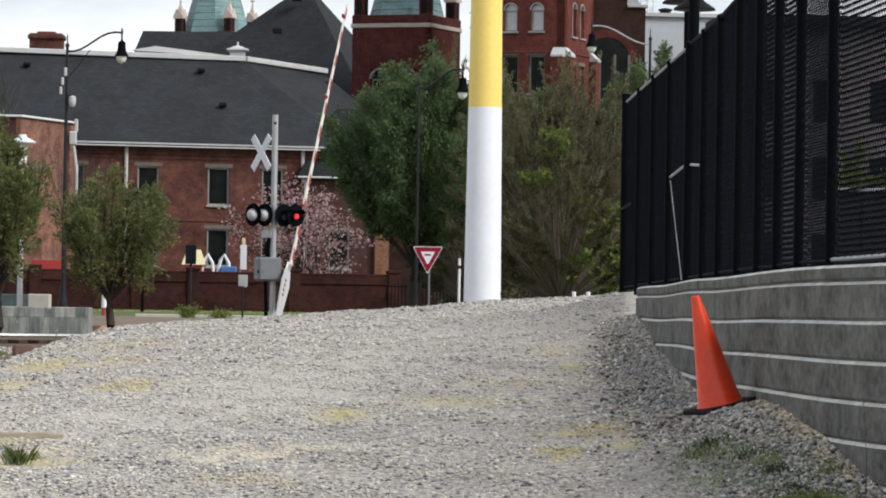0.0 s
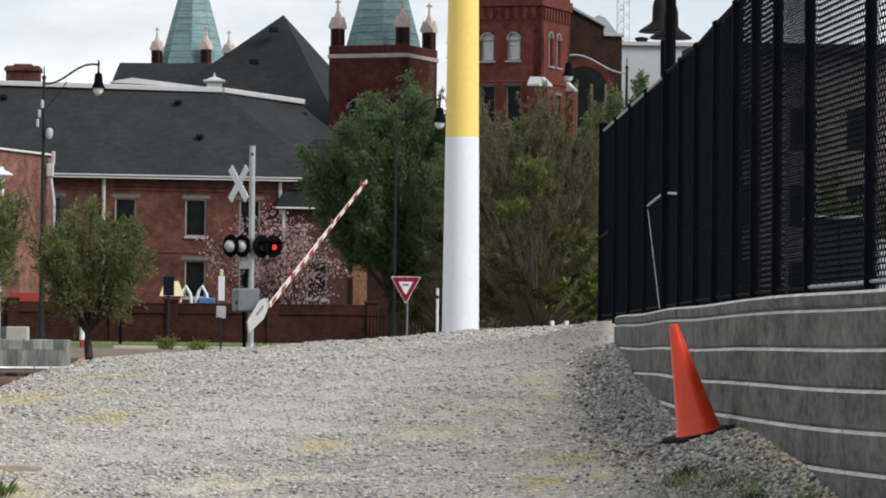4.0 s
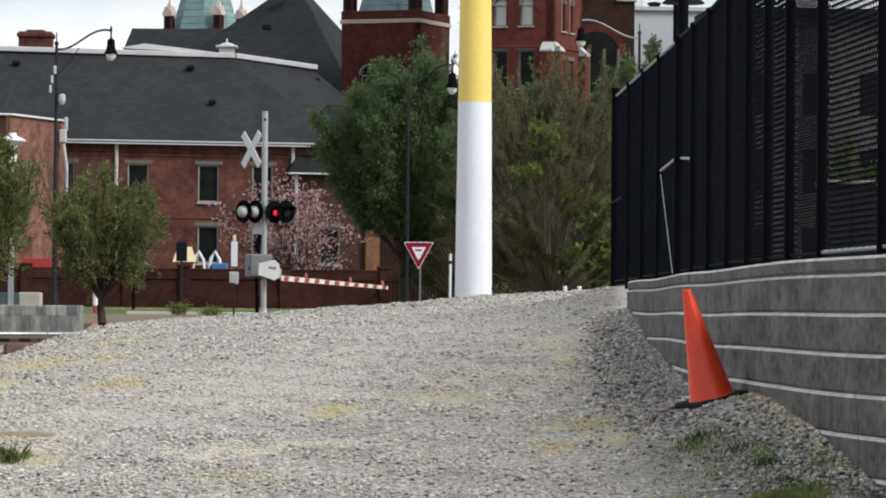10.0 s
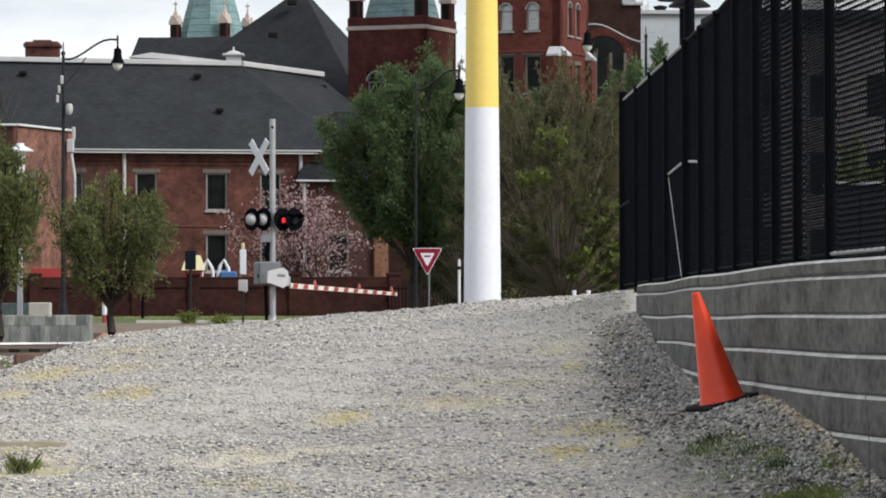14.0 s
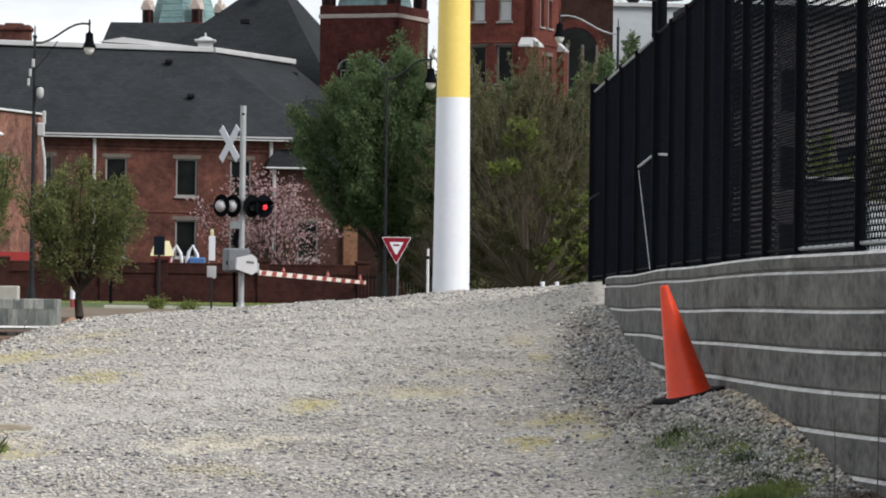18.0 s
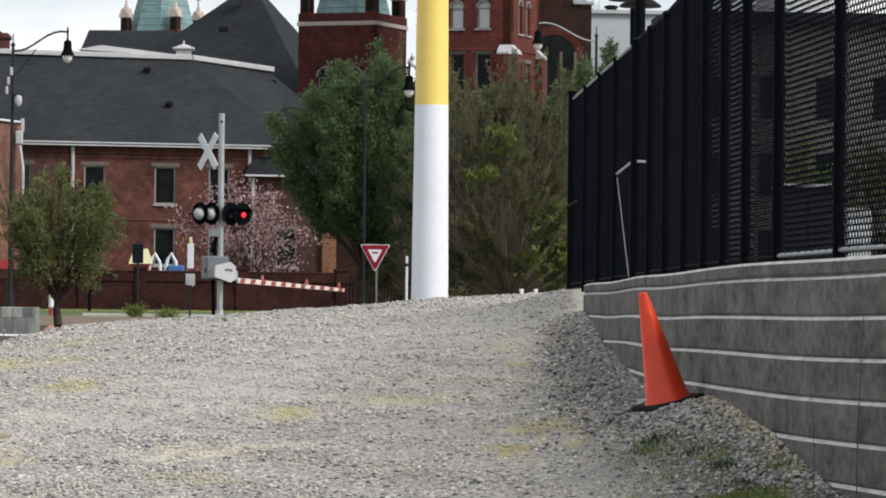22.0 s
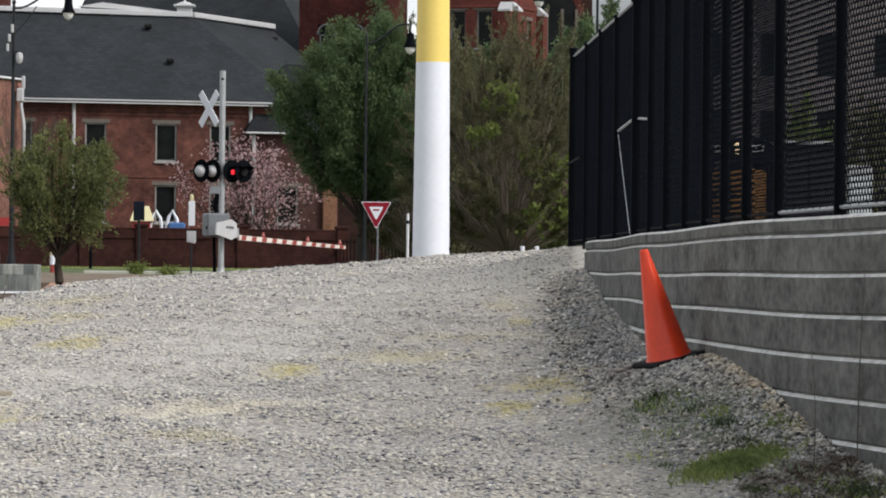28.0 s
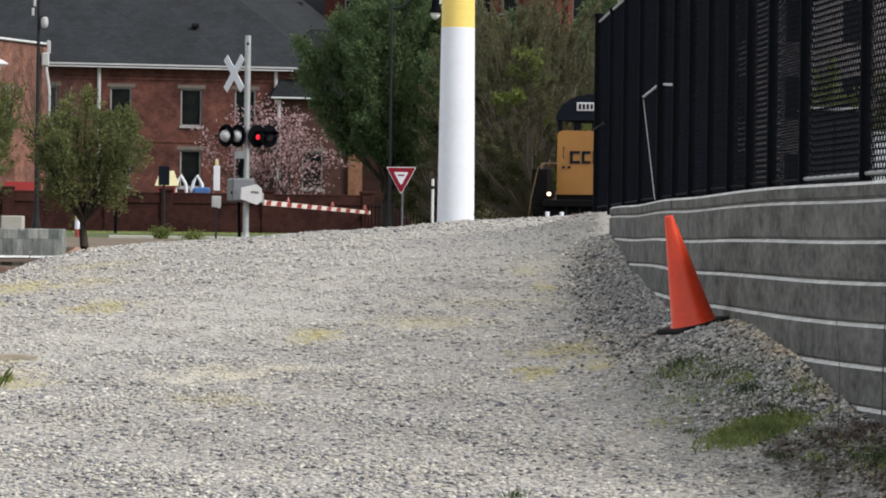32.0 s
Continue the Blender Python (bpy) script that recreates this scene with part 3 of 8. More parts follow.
def ground_z(x, y):
    x, y = np.asarray(x, float), np.asarray(y, float)
    z = np.interp(y, HILL_Y, HILL_Z)
    cross = np.interp(y, [0, 20, 36, 50, 62, 80], [0.0, 0.02, 0.06, 0.085, 0.06, 0.0])
    z = z + cross * (np.clip(x, -7, 3) - 0.3)
    z = z + 0.28 * np.exp(-((x - 2.0) / 0.72) ** 2 - ((y - 22.5) / 3.0) ** 2)
    z = z + 0.14 * np.exp(-((x - 1.9) / 0.8) ** 2 - ((y - 36.5) / 2.5) ** 2)
    z = z + 0.24 * np.exp(-((x - 1.9) / 0.8) ** 2 - ((y - 40.6) / 2.0) ** 2)
    fall = np.clip(-4.1 - x, 0, 2.6) * 0.33 * smoothstep(24, 40, y) * smoothstep(92, 62, y)
    z = z - fall
    near = smoothstep(80, 60, y)
    z = z + near * (0.018 * np.sin(x * 2.3 + y * 0.7) * np.sin(y * 1.1 - x * 0.6) + 0.012 * np.sin(x * 5.1 + 1.3) * np.sin(y * 2.7))
    bank = smoothstep(0.06, 0.26, x - wall_x(y)) * (y < 37.2) * (y > 2)
    return z * (1 - bank) + 1.845 * bank


gx = np.concatenate([[-2500, -600, -200, -90, -50, -35, -28], np.arange(-24, 1.5, 0.3), np.arange(1.5, 3.6, 0.07), np.arange(3.6, 12, 0.4), [14, 18, 24, 32, 45, 70, 120, 250, 700, 2500]])
gy = np.concatenate([[-400, -100, -30, -10, 0, 5, 9], np.arange(11, 62, 0.25), np.arange(62, 130, 1.5), [135, 142, 150, 165, 190, 240, 320, 500, 900, 2000, 4000]])
GX, GY = np.meshgrid(gx, gy)
GZ = ground_z(GX, GY)
ids = np.arange(GX.size).reshape(GX.shape)
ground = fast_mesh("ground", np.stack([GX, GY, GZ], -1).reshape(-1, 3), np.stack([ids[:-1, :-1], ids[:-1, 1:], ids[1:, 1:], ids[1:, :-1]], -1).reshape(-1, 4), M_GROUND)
ground.data.polygons.foreach_set("use_smooth", [True] * len(ground.data.polygons))
tagged(ground, "pale grey gravel ground with yellowish moss patches", "ground", kind="structure")


def scatter_stones(count, y0, y1, half, size, seed, place=None, flat=0.30, heap=0.0):
    """Angular crushed stones: squashed, turned octahedra sunk a little into the ground."""
    rng = np.random.default_rng(seed)
    if place is None:
        y = y0 * (y1 / y0) ** rng.random(count)
        x = (rng.random(count) * 2 - 1) * half * y
        keep = x < wall_x(y) - 0.01
        x, y = x[keep], y[keep]
    else:
        x, y = place(rng, count)
    n = len(x)
    s = size * (0.5 + 1.15 * rng.random(n) ** 2.0) * (0.75 + y / 60)
    oct_v = np.array([[1, 0, 0], [-1, 0, 0], [0, 1, 0], [0, -1, 0], [0, 0, 1], [0, 0, -1]], float)
    oct_f = np.array([[0, 2, 4], [2, 1, 4], [1, 3, 4], [3, 0, 4], [2, 0, 5], [1, 2, 5], [3, 1, 5], [0, 3, 5]])
    v = oct_v[None] * (0.65 + 0.6 * rng.random((n, 6, 1))) + (rng.random((n, 6, 3)) - 0.5) * 0.35
    v = v * s[:, None, None] * np.stack([0.9 + 0.4 * rng.random(n), 0.9 + 0.4 * rng.random(n), flat + 0.26 * rng.random(n)], -1)[:, None]
    a = rng.random(n) * 6.283
    ca, sa = np.cos(a)[:, None], np.sin(a)[:, None]
    vx, vy = v[..., 0] * ca - v[..., 1] * sa, v[..., 0] * sa + v[..., 1] * ca
    p = np.stack([vx + x[:, None], vy + y[:, None], v[..., 2] + (ground_z(x, y) + s * 0.12 + heap * rng.random(n) ** 1.5)[:, None]], -1)
    f = oct_f[None] + (np.arange(n) * 6)[:, None, None]
    return p.reshape(-1, 3), f.reshape(-1, 3)


sv, sf = scatter_stones(165000, 14.0, 56.0, 0.142, 0.0118, 5)


def lower_yard(rng, count):
    y = 56 + 34 * rng.random(count)
    x = -4.0 - 8.5 * rng.random(count)
    return x, y


lv, lf = scatter_stones(14000, 0, 0, 0, 0.02, 9, lower_yard)
sv, sf = np.concatenate([sv, lv]), np.concatenate([sf, lf + len(sv)])
stones = fast_mesh("gravel", sv, sf, M_STONE)
tagged(stones, "loose grey crushed stone covering the yard", "gravel", kind="stuff")


def beside_wall(rng, count):
    y = 15.0 + 22.3 * rng.random(count) ** 1.1
    x = wall_x(y) - 0.01 - (0.33 - 0.11 * smoothstep(23, 31, y) - 0.1 * smoothstep(31, 37, y)) * np.abs(rng.normal(size=count))
    free = (np.abs(x - 1.66) > 0.24) | (np.abs(y - 23.45) > 0.26)  # the cone stands here
    return x[free], y[free]


mv, mf = scatter_stones(48000, 0, 0, 0, 0.0118, 8, beside_wall, 0.52, 0.018)
mound = fast_mesh("rubble", mv, mf, M_RUBBLE)
tagged(mound, "coarser brownish stones heaped along the wall's foot", "gravel", kind="stuff")

# ---------------------------------------------------------------- retaining wall


def block_mesh(length, height, depth, ch):
    """A concrete block with chamfered upper front edge and a rough, slightly bellied face. Face towards -x."""
    bm = bmesh.new()
    l, h = length / 2 - 0.0002, height
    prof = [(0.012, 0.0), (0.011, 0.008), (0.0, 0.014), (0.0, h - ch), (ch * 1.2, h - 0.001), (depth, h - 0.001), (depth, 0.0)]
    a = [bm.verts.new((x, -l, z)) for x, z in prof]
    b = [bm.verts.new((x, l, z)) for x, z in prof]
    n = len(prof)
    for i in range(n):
        # the chamfer takes the paler colour that carries its light
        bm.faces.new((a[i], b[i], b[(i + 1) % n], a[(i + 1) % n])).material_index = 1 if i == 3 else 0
    bm.faces.new(a[::-1])
    bm.faces.new(b)
    bm.normal_update()
    me = bpy.data.meshes.new("block")
    bm.to_mesh(me)
    bm.free()
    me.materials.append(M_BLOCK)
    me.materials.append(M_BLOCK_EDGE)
    return me


COURSE = 0.203


def wall_lift(y):
    """The courses climb very slightly where the wall bends towards the viewer."""
    return 0.0032 * max(0.0, 23.0 - y)


retaining_wall = thing("retaining_wall", "grey concrete block retaining wall with pale stepped ledges", "retaining wall", kind="structure")
blk, cap_me = block_mesh(0.9, COURSE, 0.30, 0.019), block_mesh(0.9, 0.085, 0.32, 0.017)


def wall_points(step, y0, y1, off=0.0):
    """Points along the wall's line from its far end, with headings."""
    out, y = [], y1 - off
    while y > y0:
        x = float(wall_x(y))
        slope = (float(wall_x(y - 0.05)) - float(wall_x(y + 0.05))) / 0.1
        out.append((x, y, math.degrees(math.atan(slope))))
        y -= step * math.cos(math.atan(slope))
    return out


def course_tilt(y, phase):
    """The tilt of a block that follows its course's gentle waves."""
    return math.degrees(math.atan(0.0054 * math.cos(y * 0.9 + phase) - (0.0032 if y < 23.0 else 0.0)))


WALL_END = 37.4
for row in range(-6, 1):
    top = EYE + (row + 1) * COURSE
    for x, y, turn in wall_points(0.9, 13.5, WALL_END, 0.45 + (0.45 if row % 2 else 0.0)):
        if float(ground_z(x - 0.05, y)) < top + 0.02:
            jig = 0.0015 * math.sin(y * 7 + row * 3)
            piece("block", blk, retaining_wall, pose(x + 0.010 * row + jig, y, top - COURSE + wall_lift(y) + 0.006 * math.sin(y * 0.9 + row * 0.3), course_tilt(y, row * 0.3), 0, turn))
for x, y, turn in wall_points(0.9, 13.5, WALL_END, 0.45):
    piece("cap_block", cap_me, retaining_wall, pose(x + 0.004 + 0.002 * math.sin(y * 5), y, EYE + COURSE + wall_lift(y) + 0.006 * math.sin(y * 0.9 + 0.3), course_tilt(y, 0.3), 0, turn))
bm = bmesh.new()
for row in range(-4, 1):
    for k in range(4):
        box(bm, (2.27 + 0.6 * k, WALL_END + 0.05, EYE + row * COURSE + COURSE / 2), (0.594, 0.3, COURSE - 0.004), bevel=0.008)
part("return_wall", bm, M_BLOCK, retaining_wall)

# ---------------------------------------------------------------- chain-link fence
FENCE_BASE, FENCE_TOP = EYE + COURSE + 0.085, EYE + COURSE + 0.085 + 1.83


def fence_top(y):
    return FENCE_TOP + (0.0125 * (y - 27) if y > 27 else 0.015 * (27 - y))


def fence_at(y):
    return Vector((float(wall_x(y)) + 0.09, y, 0))


fence = thing("chain_link_fence", "black vinyl chain-link fence standing on the block wall", "fence")
POSTS = [41.95, 39.05, 36.4, 33.8, 31.0, 29.3, 27.6, 25.85, 24.5, 23.5, 22.55, 21.4, 19.7, 17.9, 16.1]
for i, y in enumerate(POSTS):
    p = fence_at(y)
    bm = bmesh.new()
    zb = float(ground_z(p.x - 0.2, y)) - 0.1 if i < 1 else (1.83 if i == 1 else FENCE_BASE - 0.03)
    r = 0.045 if i in (0, 4) else 0.030
    rod(bm, (p.x, p.y, zb), (p.x, p.y, fence_top(y) + (0.06 if i == 0 else 0.0)), r, n=10)
    lathe(bm, [(r + 0.003, 0), (r + 0.003, 0.02), (0.01, 0.032)], 10, (p.x, p.y, fence_top(y) + (0.05 if i == 0 else -0.02)))
    smooth(part("post", bm, M_BLACK, fence))
M_WIRE = paint("black_coated_wire", (0.0080, 0.0094, 0.0126), 0.6, var=0.25, relief=0, spec=0.0)
for i, (ya, yb) in enumerate(zip(POSTS, POSTS[1:])):
    a, b = fence_at(ya), fence_at(yb)
    a.x += 0.034
    b.x += 0.034
    L, H = (b - a).length, (fence_top(ya) + fence_top(yb)) / 2 - FENCE_BASE
    u = (b - a).normalized()
    nrm = Vector((-u.y, u.x, 0)) * 0.0022
    lift = wall_lift((ya + yb) / 2)
    zlow = FENCE_BASE + 0.006 + lift
    verts, quads = [], []
    pitch, wire, thick = 0.066, 0.0033, 0.0100
    nn = nrm.normalized()
    up = Vector((0, 0, 1))
    for fam in (1, -1):
        side = nn * thick * fam
        k = -int(H / pitch) - 1
        while k * pitch < L + H:
            # one run of the flattened coils climbs at 45 degrees, clipped to the panel
            s0, s1 = (k * pitch, k * pitch + H) if fam == 1 else (k * pitch + H, k * pitch)
            k += 1
            c0, c1 = max(min(s0, s1), 0.0), min(max(s0, s1), L)
            if c1 <= c0 + 1e-3:
                continue
            p0 = a + u * c0 + side + up * (zlow + H * (c0 - s0) / (s1 - s0))
            p1 = a + u * c1 + side + up * (zlow + H * (c1 - s0) / (s1 - s0))
            d = (p1 - p0).normalized()
            w1, w2 = d.cross(nn).normalized() * wire, nn * wire
            o = len(verts)
            for q in (p0, p1):
                for w in (w1, -w1 * 0.5 + w2 * 0.87, -w1 * 0.5 - w2 * 0.87):
                    verts.append(q + w)
            quads += [(o, o + 1, o + 4, o + 3), (o + 1, o + 2, o + 5, o + 4), (o + 2, o, o + 3, o + 5)]
    # the bends where neighbouring coils hook through one another
    for k1 in range(-int(H / pitch) - 1, int(L / pitch) + 2):
        for j in range(-int(H / pitch) - 1, int(H / pitch) + 2):
            z = (j * pitch + H) / 2
            c = k1 * pitch + z
            if not (0.01 < c < L - 0.01 and 0.01 < z < H - 0.01):
                continue
            m = a + u * c + up * (zlow + z)
            o = len(verts)
            for sg in (-1, 1):
                for w in (up * wire, u * wire, up * -wire, u * -wire):
                    verts.append(m + nn * (thick + wire) * sg + w)
            quads += [(o + q, o + (q + 1) % 4, o + 4 + (q + 1) % 4, o + 4 + q) for q in range(4)]
    fast_mesh("mesh_panel", np.array([tuple(v) for v in verts]), np.array(quads), M_WIRE, fence)
    bm = bmesh.new()
    rod(bm, a + Vector((-0.03, 0, fence_top(ya) - 0.01)), b + Vector((-0.03, 0, fence_top(yb) - 0.01)), 0.011 if ya > 33 else 0.017, n=8)
    # far top rails are greyer: the light along them is put into the colour
    smooth(part("top_rail", bm, M_ROOFGREY if ya > 33 else M_BLACK, fence, "top rail drawn grey for the light on it" if ya > 33 else ""))
    bm = bmesh.new()
    rod(bm, a + Vector((-0.03, 0, FENCE_BASE + 0.040 + wall_lift(ya))), b + Vector((-0.03, 0, FENCE_BASE + 0.036 + wall_lift(yb))), 0.008 if ya > 21.5 else 0.0115, n=8)
    smooth(part("bottom_rail", bm, M_GALV if 15 < ya < 21.5 else M_BLACK, fence, "bare galvanised bottom rail" if 15 < ya < 21.5 else ""))
    if ya < 22:  # wire ties that hold the mesh to the bottom rail
        for k in range(int(L / 0.19)):
            bm = bmesh.new()
            c = a + u * (0.1 + 0.19 * k) + Vector((-0.03, 0, FENCE_BASE + 0.038 + lift))
            tube(bm, [c + Vector((-0.016, 0, 0.004)), c + Vector((-0.006, 0.004, 0.016)), c + Vector((0.014, 0.008, 0.014)), c + Vector((0.016, 0.006, -0.012)), c + Vector((-0.004, 0.002, -0.016))], 0.0024, 4)
            part("tie_wire", bm, M_WIRE, fence)
# brace with its slanting truss rod
bm = bmesh.new()
a, b = fence_at(33.8), fence_at(31.2)
tube(bm, [a + Vector((0.012, 0, EYE + 1.21)), b + Vector((0.012, 0.2, EYE + 1.235)), b + Vector((0.012, -0.1, EYE + 1.215)), b + Vector((0.012, -1.3, EYE + 1.165))], 0.011, 6)
part("brace_rail", bm, M_GALV, fence, "short galvanised brace rail")
bm = bmesh.new()
rod(bm, a + Vector((0.012, 0, EYE + 1.19)), b + Vector((-0.03, 0.1, FENCE_BASE + 0.02)), 0.0032, n=5)
part("truss_rod", bm, M_GALV, fence, "thin galvanised truss rod")
bm = bmesh.new()
a, b = fence_at(41.95), fence_at(39.05)
rod(bm, a + Vector((-0.06, 0, EYE + 1.14)), b + Vector((-0.06, 0, EYE + 1.14)), 0.012, n=6)
part("brace_rail", bm, M_BLACK, fence)

# ---------------------------------------------------------------- traffic cone
cone = thing("traffic_cone", "orange plastic traffic cone leaning on a black rubber base", "traffic cone")
cone.matrix_world = pose(1.665, 23.5, 1.072, 0, 0, 0) @ Euler((radians(4), radians(-14), 0)).to_matrix().to_4x4()
bm = bmesh.new()
box(bm, (0, 0, 0.016), (0.345, 0.345, 0.032), pose(0, 0, 0, 0, 0, 24), bevel=0.012)
part("rubber_base", bm, M_RUBBER, cone, "black rubber base plate")
bm = bmesh.new()
lathe(bm, [(0.142, 0.030), (0.136, 0.036), (0.128, 0.06), (0.0285, 0.668), (0.026, 0.683), (0.019, 0.688), (0.017, 0.668)], 32)
for v in bm.verts:  # a shallow fold runs up the side that has been pressed in
    away = abs((math.degrees(math.atan2(v.co.y, v.co.x)) + 72 + 180) % 360 - 180)
    k = 1 + 0.07 * max(0.0, 1 - away / 26) - 0.035 * max(0.0, 1 - abs(away - 42) / 34)
    v.co.x, v.co.y = v.co.x * k, v.co.y * k
smooth(part("cone_body", bm, M_ORANGE, cone), 24)

# ---------------------------------------------------------------- painted steel pole
pole = thing("steel_pole", "tall tapered steel pole painted white and yellow", "pole", (0.515, 51.0, float(ground_z(0.515, 51.0)) - 0.05))
for z0, z1, r0, r1, m, nm in ((0, 2.56, 0.240, 0.2165, M_WHITE, "white_section"), (2.56, 4.78, 0.2155, 0.1955, M_YELLOW, "yellow_section"), (4.78, 9.0, 0.195, 0.155, M_WHITE, "white_section")):
    bm = bmesh.new()
    lathe(bm, [(r0 * (1 - t) + r1 * t, z0 + (z1 - z0) * t) for t in (0, 0.25, 0.5, 0.75, 1)], 16)
    smooth(part(nm, bm, m, pole))
bm = bmesh.new()
box(bm, (0.24, -0.02, 0.16), (0.05, 0.02, 0.02))
part("ground_lug", bm, M_BLACK, pole)

# ---------------------------------------------------------------- railway track
TRAIN_AT, TRAIN_DIR, TRAIN_SPEED = Vector((5.73, 118.0, 0)), Vector((-0.279, -0.960, 0)).normalized(), 5.0
RAIL_Z = 1.22


def track_points():
    """The track's middle line: straight from far behind the fence, then bending to run across in front of the planter."""
    pts = [TRAIN_AT - TRAIN_DIR * s for s in np.arange(400, -19, -2.0)]
    p, ang = pts[-1].copy(), math.atan2(TRAIN_DIR.y, TRAIN_DIR.x)
    for k in range(44):
        ang -= 1.2 / 30.0 if k < 33 else 0
        p = p + Vector((math.cos(ang), math.sin(ang), 0)) * 1.2
        pts.append(p.copy())
    return pts


def track_z(p):
    return float(np.interp(p.y, [70, 90, 104, 118, 163, 185, 500], [1.0, 1.02, 1.1, RAIL_Z, 2.3, 2.4, 2.4]))


track = thing("railway_track", "rusty railway track with worn bright rail heads", "railway track", kind="structure")
tp = track_points()
for side in (-0.75, 0.75):
    web, head = [], []
    for a, b in zip(tp, tp[1:] + [tp[-1] + (tp[-1] - tp[-2])]):
        d = (b - a).normalized()
        n = Vector((d.y, -d.x, 0)) * side
        web.append(Vector((a.x, a.y, track_z(a) - 0.09)) + n)
        head.append(Vector((a.x, a.y, track_z(a))) + n)
    for nm, line, m, w in (("rail_web", web, M_RUST, 0.06), ("rail_head", head, M_RAILTOP, 0.036)):
        bm = bmesh.new()
        tube(bm, line, w, 6)
        part(nm, bm, m, track)
bm = bmesh.new()
rows = []
for a, b in zip(tp, tp[1:] + [tp[-1] + (tp[-1] - tp[-2])]):
    d = (b - a).normalized()
    n = Vector((d.y, -d.x, 0))
    z = track_z(a)
    rows.append([bm.verts.new(Vector((a.x, a.y, z + dz)) + n * o) for o, dz in ((-3.6, -1.6), (-1.5, -0.17), (1.5, -0.17), (3.6, -1.6))])
for r0, r1 in zip(rows, rows[1:]):
    for k in range(3):
        bm.faces.new((r0[k], r0[k + 1], r1[k + 1], r1[k]))
bmesh.ops.recalc_face_normals(bm, faces=bm.faces[:])
part("ballast_bed", bm, M_BALLAST, track, "brown-grey ballast bed")
bm = bmesh.new()
for a, b in zip(tp[165:], tp[166:]):
    d = (b - a)
    for f in np.arange(0, 1, 0.5 / max(d.length, 0.5)):
        p = a + d * f
        box(bm, (p.x, p.y, track_z(p) - 0.17), (0.22, 2.6, 0.16), pose(0, 0, 0, 0, 0, math.degrees(math.atan2(d.y, d.x))))
tagged(part("sleepers", bm, M_TIE, track), kind="stuff")

# ---------------------------------------------------------------- trees


def branch(bm, p, d, length, r, depth, rng, tips, spread=0.5, up=0.25, kids=3, nseg=3):
    pts, rs = [p.copy()], [r]
    for i in range(nseg):
        d = (d + Vector((rng.uniform(-1, 1), rng.uniform(-1, 1), rng.uniform(-0.4, 1) * up * 2)) * 0.13).normalized()
        p = p + d * length / nseg
        pts.append(p.copy())
        rs.append(r * (1 - 0.45 * (i + 1) / nseg))
    tube(bm, pts, rs, 6 if depth > 2 else 4 if depth > 1 else 3)
    tips.append((p.copy(), depth))
    if depth <= 0:
        return
    for k in range(kids):
        az = rng.uniform(0, 6.283)
        side = Vector((math.cos(az), math.sin(az), 0)) * spread * rng.uniform(0.6, 1.3)
        nd = (d + side + Vector((0, 0, up))).normalized()
        q = pts[1 + (k % nseg)] if k else p
        branch(bm, q, nd, length * rng.uniform(0.6, 0.85), r * 0.55, depth - 1, rng, tips, spread, up, kids, nseg)


def leaf_cloud(name, pts, size, mat, parent, seed, along=None, slim=0.5):
    """Small pointed leaves (two triangles folded along the middle), turned at random or mostly along their shoots."""
    rng = np.random.default_rng(seed)
    pts = np.asarray(pts, float)
    n = len(pts)
    a = rng.normal(size=(n, 3))
    if along is not None:
        a = np.asarray(along, float) + a * 0.42
    a /= np.linalg.norm(a, axis=1)[:, None]
    b = np.cross(a, rng.normal(size=(n, 3)))
    b /= np.linalg.norm(b, axis=1)[:, None]
    s = size * (0.55 + 0.9 * rng.random(n))[:, None]
    c = np.cross(a, b) * s * 0.22
    v = np.stack([pts - a * s, pts + b * s * slim + c, pts + a * s, pts - b * s * slim + c], 1).reshape(-1, 3)
    q = np.arange(n * 4).reshape(-1, 4)
    return tagged(fast_mesh(name, v, q, mat, parent), kind="stuff")


def clumps(rng, centres, per, spread, squash=0.8):
    out = []
    for c in centres:
        k = int(per * rng.uniform(0.5, 1.5))
        g = np.array([[rng.gauss(0, spread), rng.gauss(0, spread), rng.gauss(0, spread * squash)] for _ in range(k)])
        if k:
            out.append(g + np.array(c))
    return np.concatenate(out) if out else np.zeros((0, 3))


def bare_tree(label, at, trunk_h, trunk_r, crown, seed, buds, depth):
    """A leafless tree: limbs that fork upwards from the trunk's top, with a few buds at the twig ends. crown: (half width, top)."""
    rng = random.Random(seed)
    t = thing("bare_tree", label, "tree", at)
    hw, zt = crown
    bm = bmesh.new()
    tube(bm, [(0, 0, -0.15), (0, 0, trunk_h * 0.1), (0.03, 0, trunk_h * 0.55), (0, 0, trunk_h)], [trunk_r * 1.5, trunk_r * 1.05, trunk_r * 0.85, trunk_r * 0.75], 9)
    smooth(part("trunk", bm, M_BARK, t), 60)
    bm = bmesh.new()
    tips = []
    for k in range(6):
        az = 6.283 * k / 6 + rng.uniform(-0.4, 0.4)
        out = 0.5 * rng.uniform(0.5, 1.25)
        d = Vector((math.cos(az) * out, math.sin(az) * out, 1)).normalized()
        branch(bm, Vector((0, 0, trunk_h * (1 - 0.12 * rng.random()))), d, (zt - trunk_h) * rng.uniform(0.25, 0.36), trunk_r * 0.5, depth, rng, tips, 0.5, 0.3, 3)
    part("branchwork", bm, M_GREYBARK, t)
    ends = [tuple(p) for p, dd in tips if dd <= 1]
    leaf_cloud("buds", clumps(rng, ends, buds / len(ends), hw * 0.085), 0.04, L_OLIVE, t, seed)
    return t


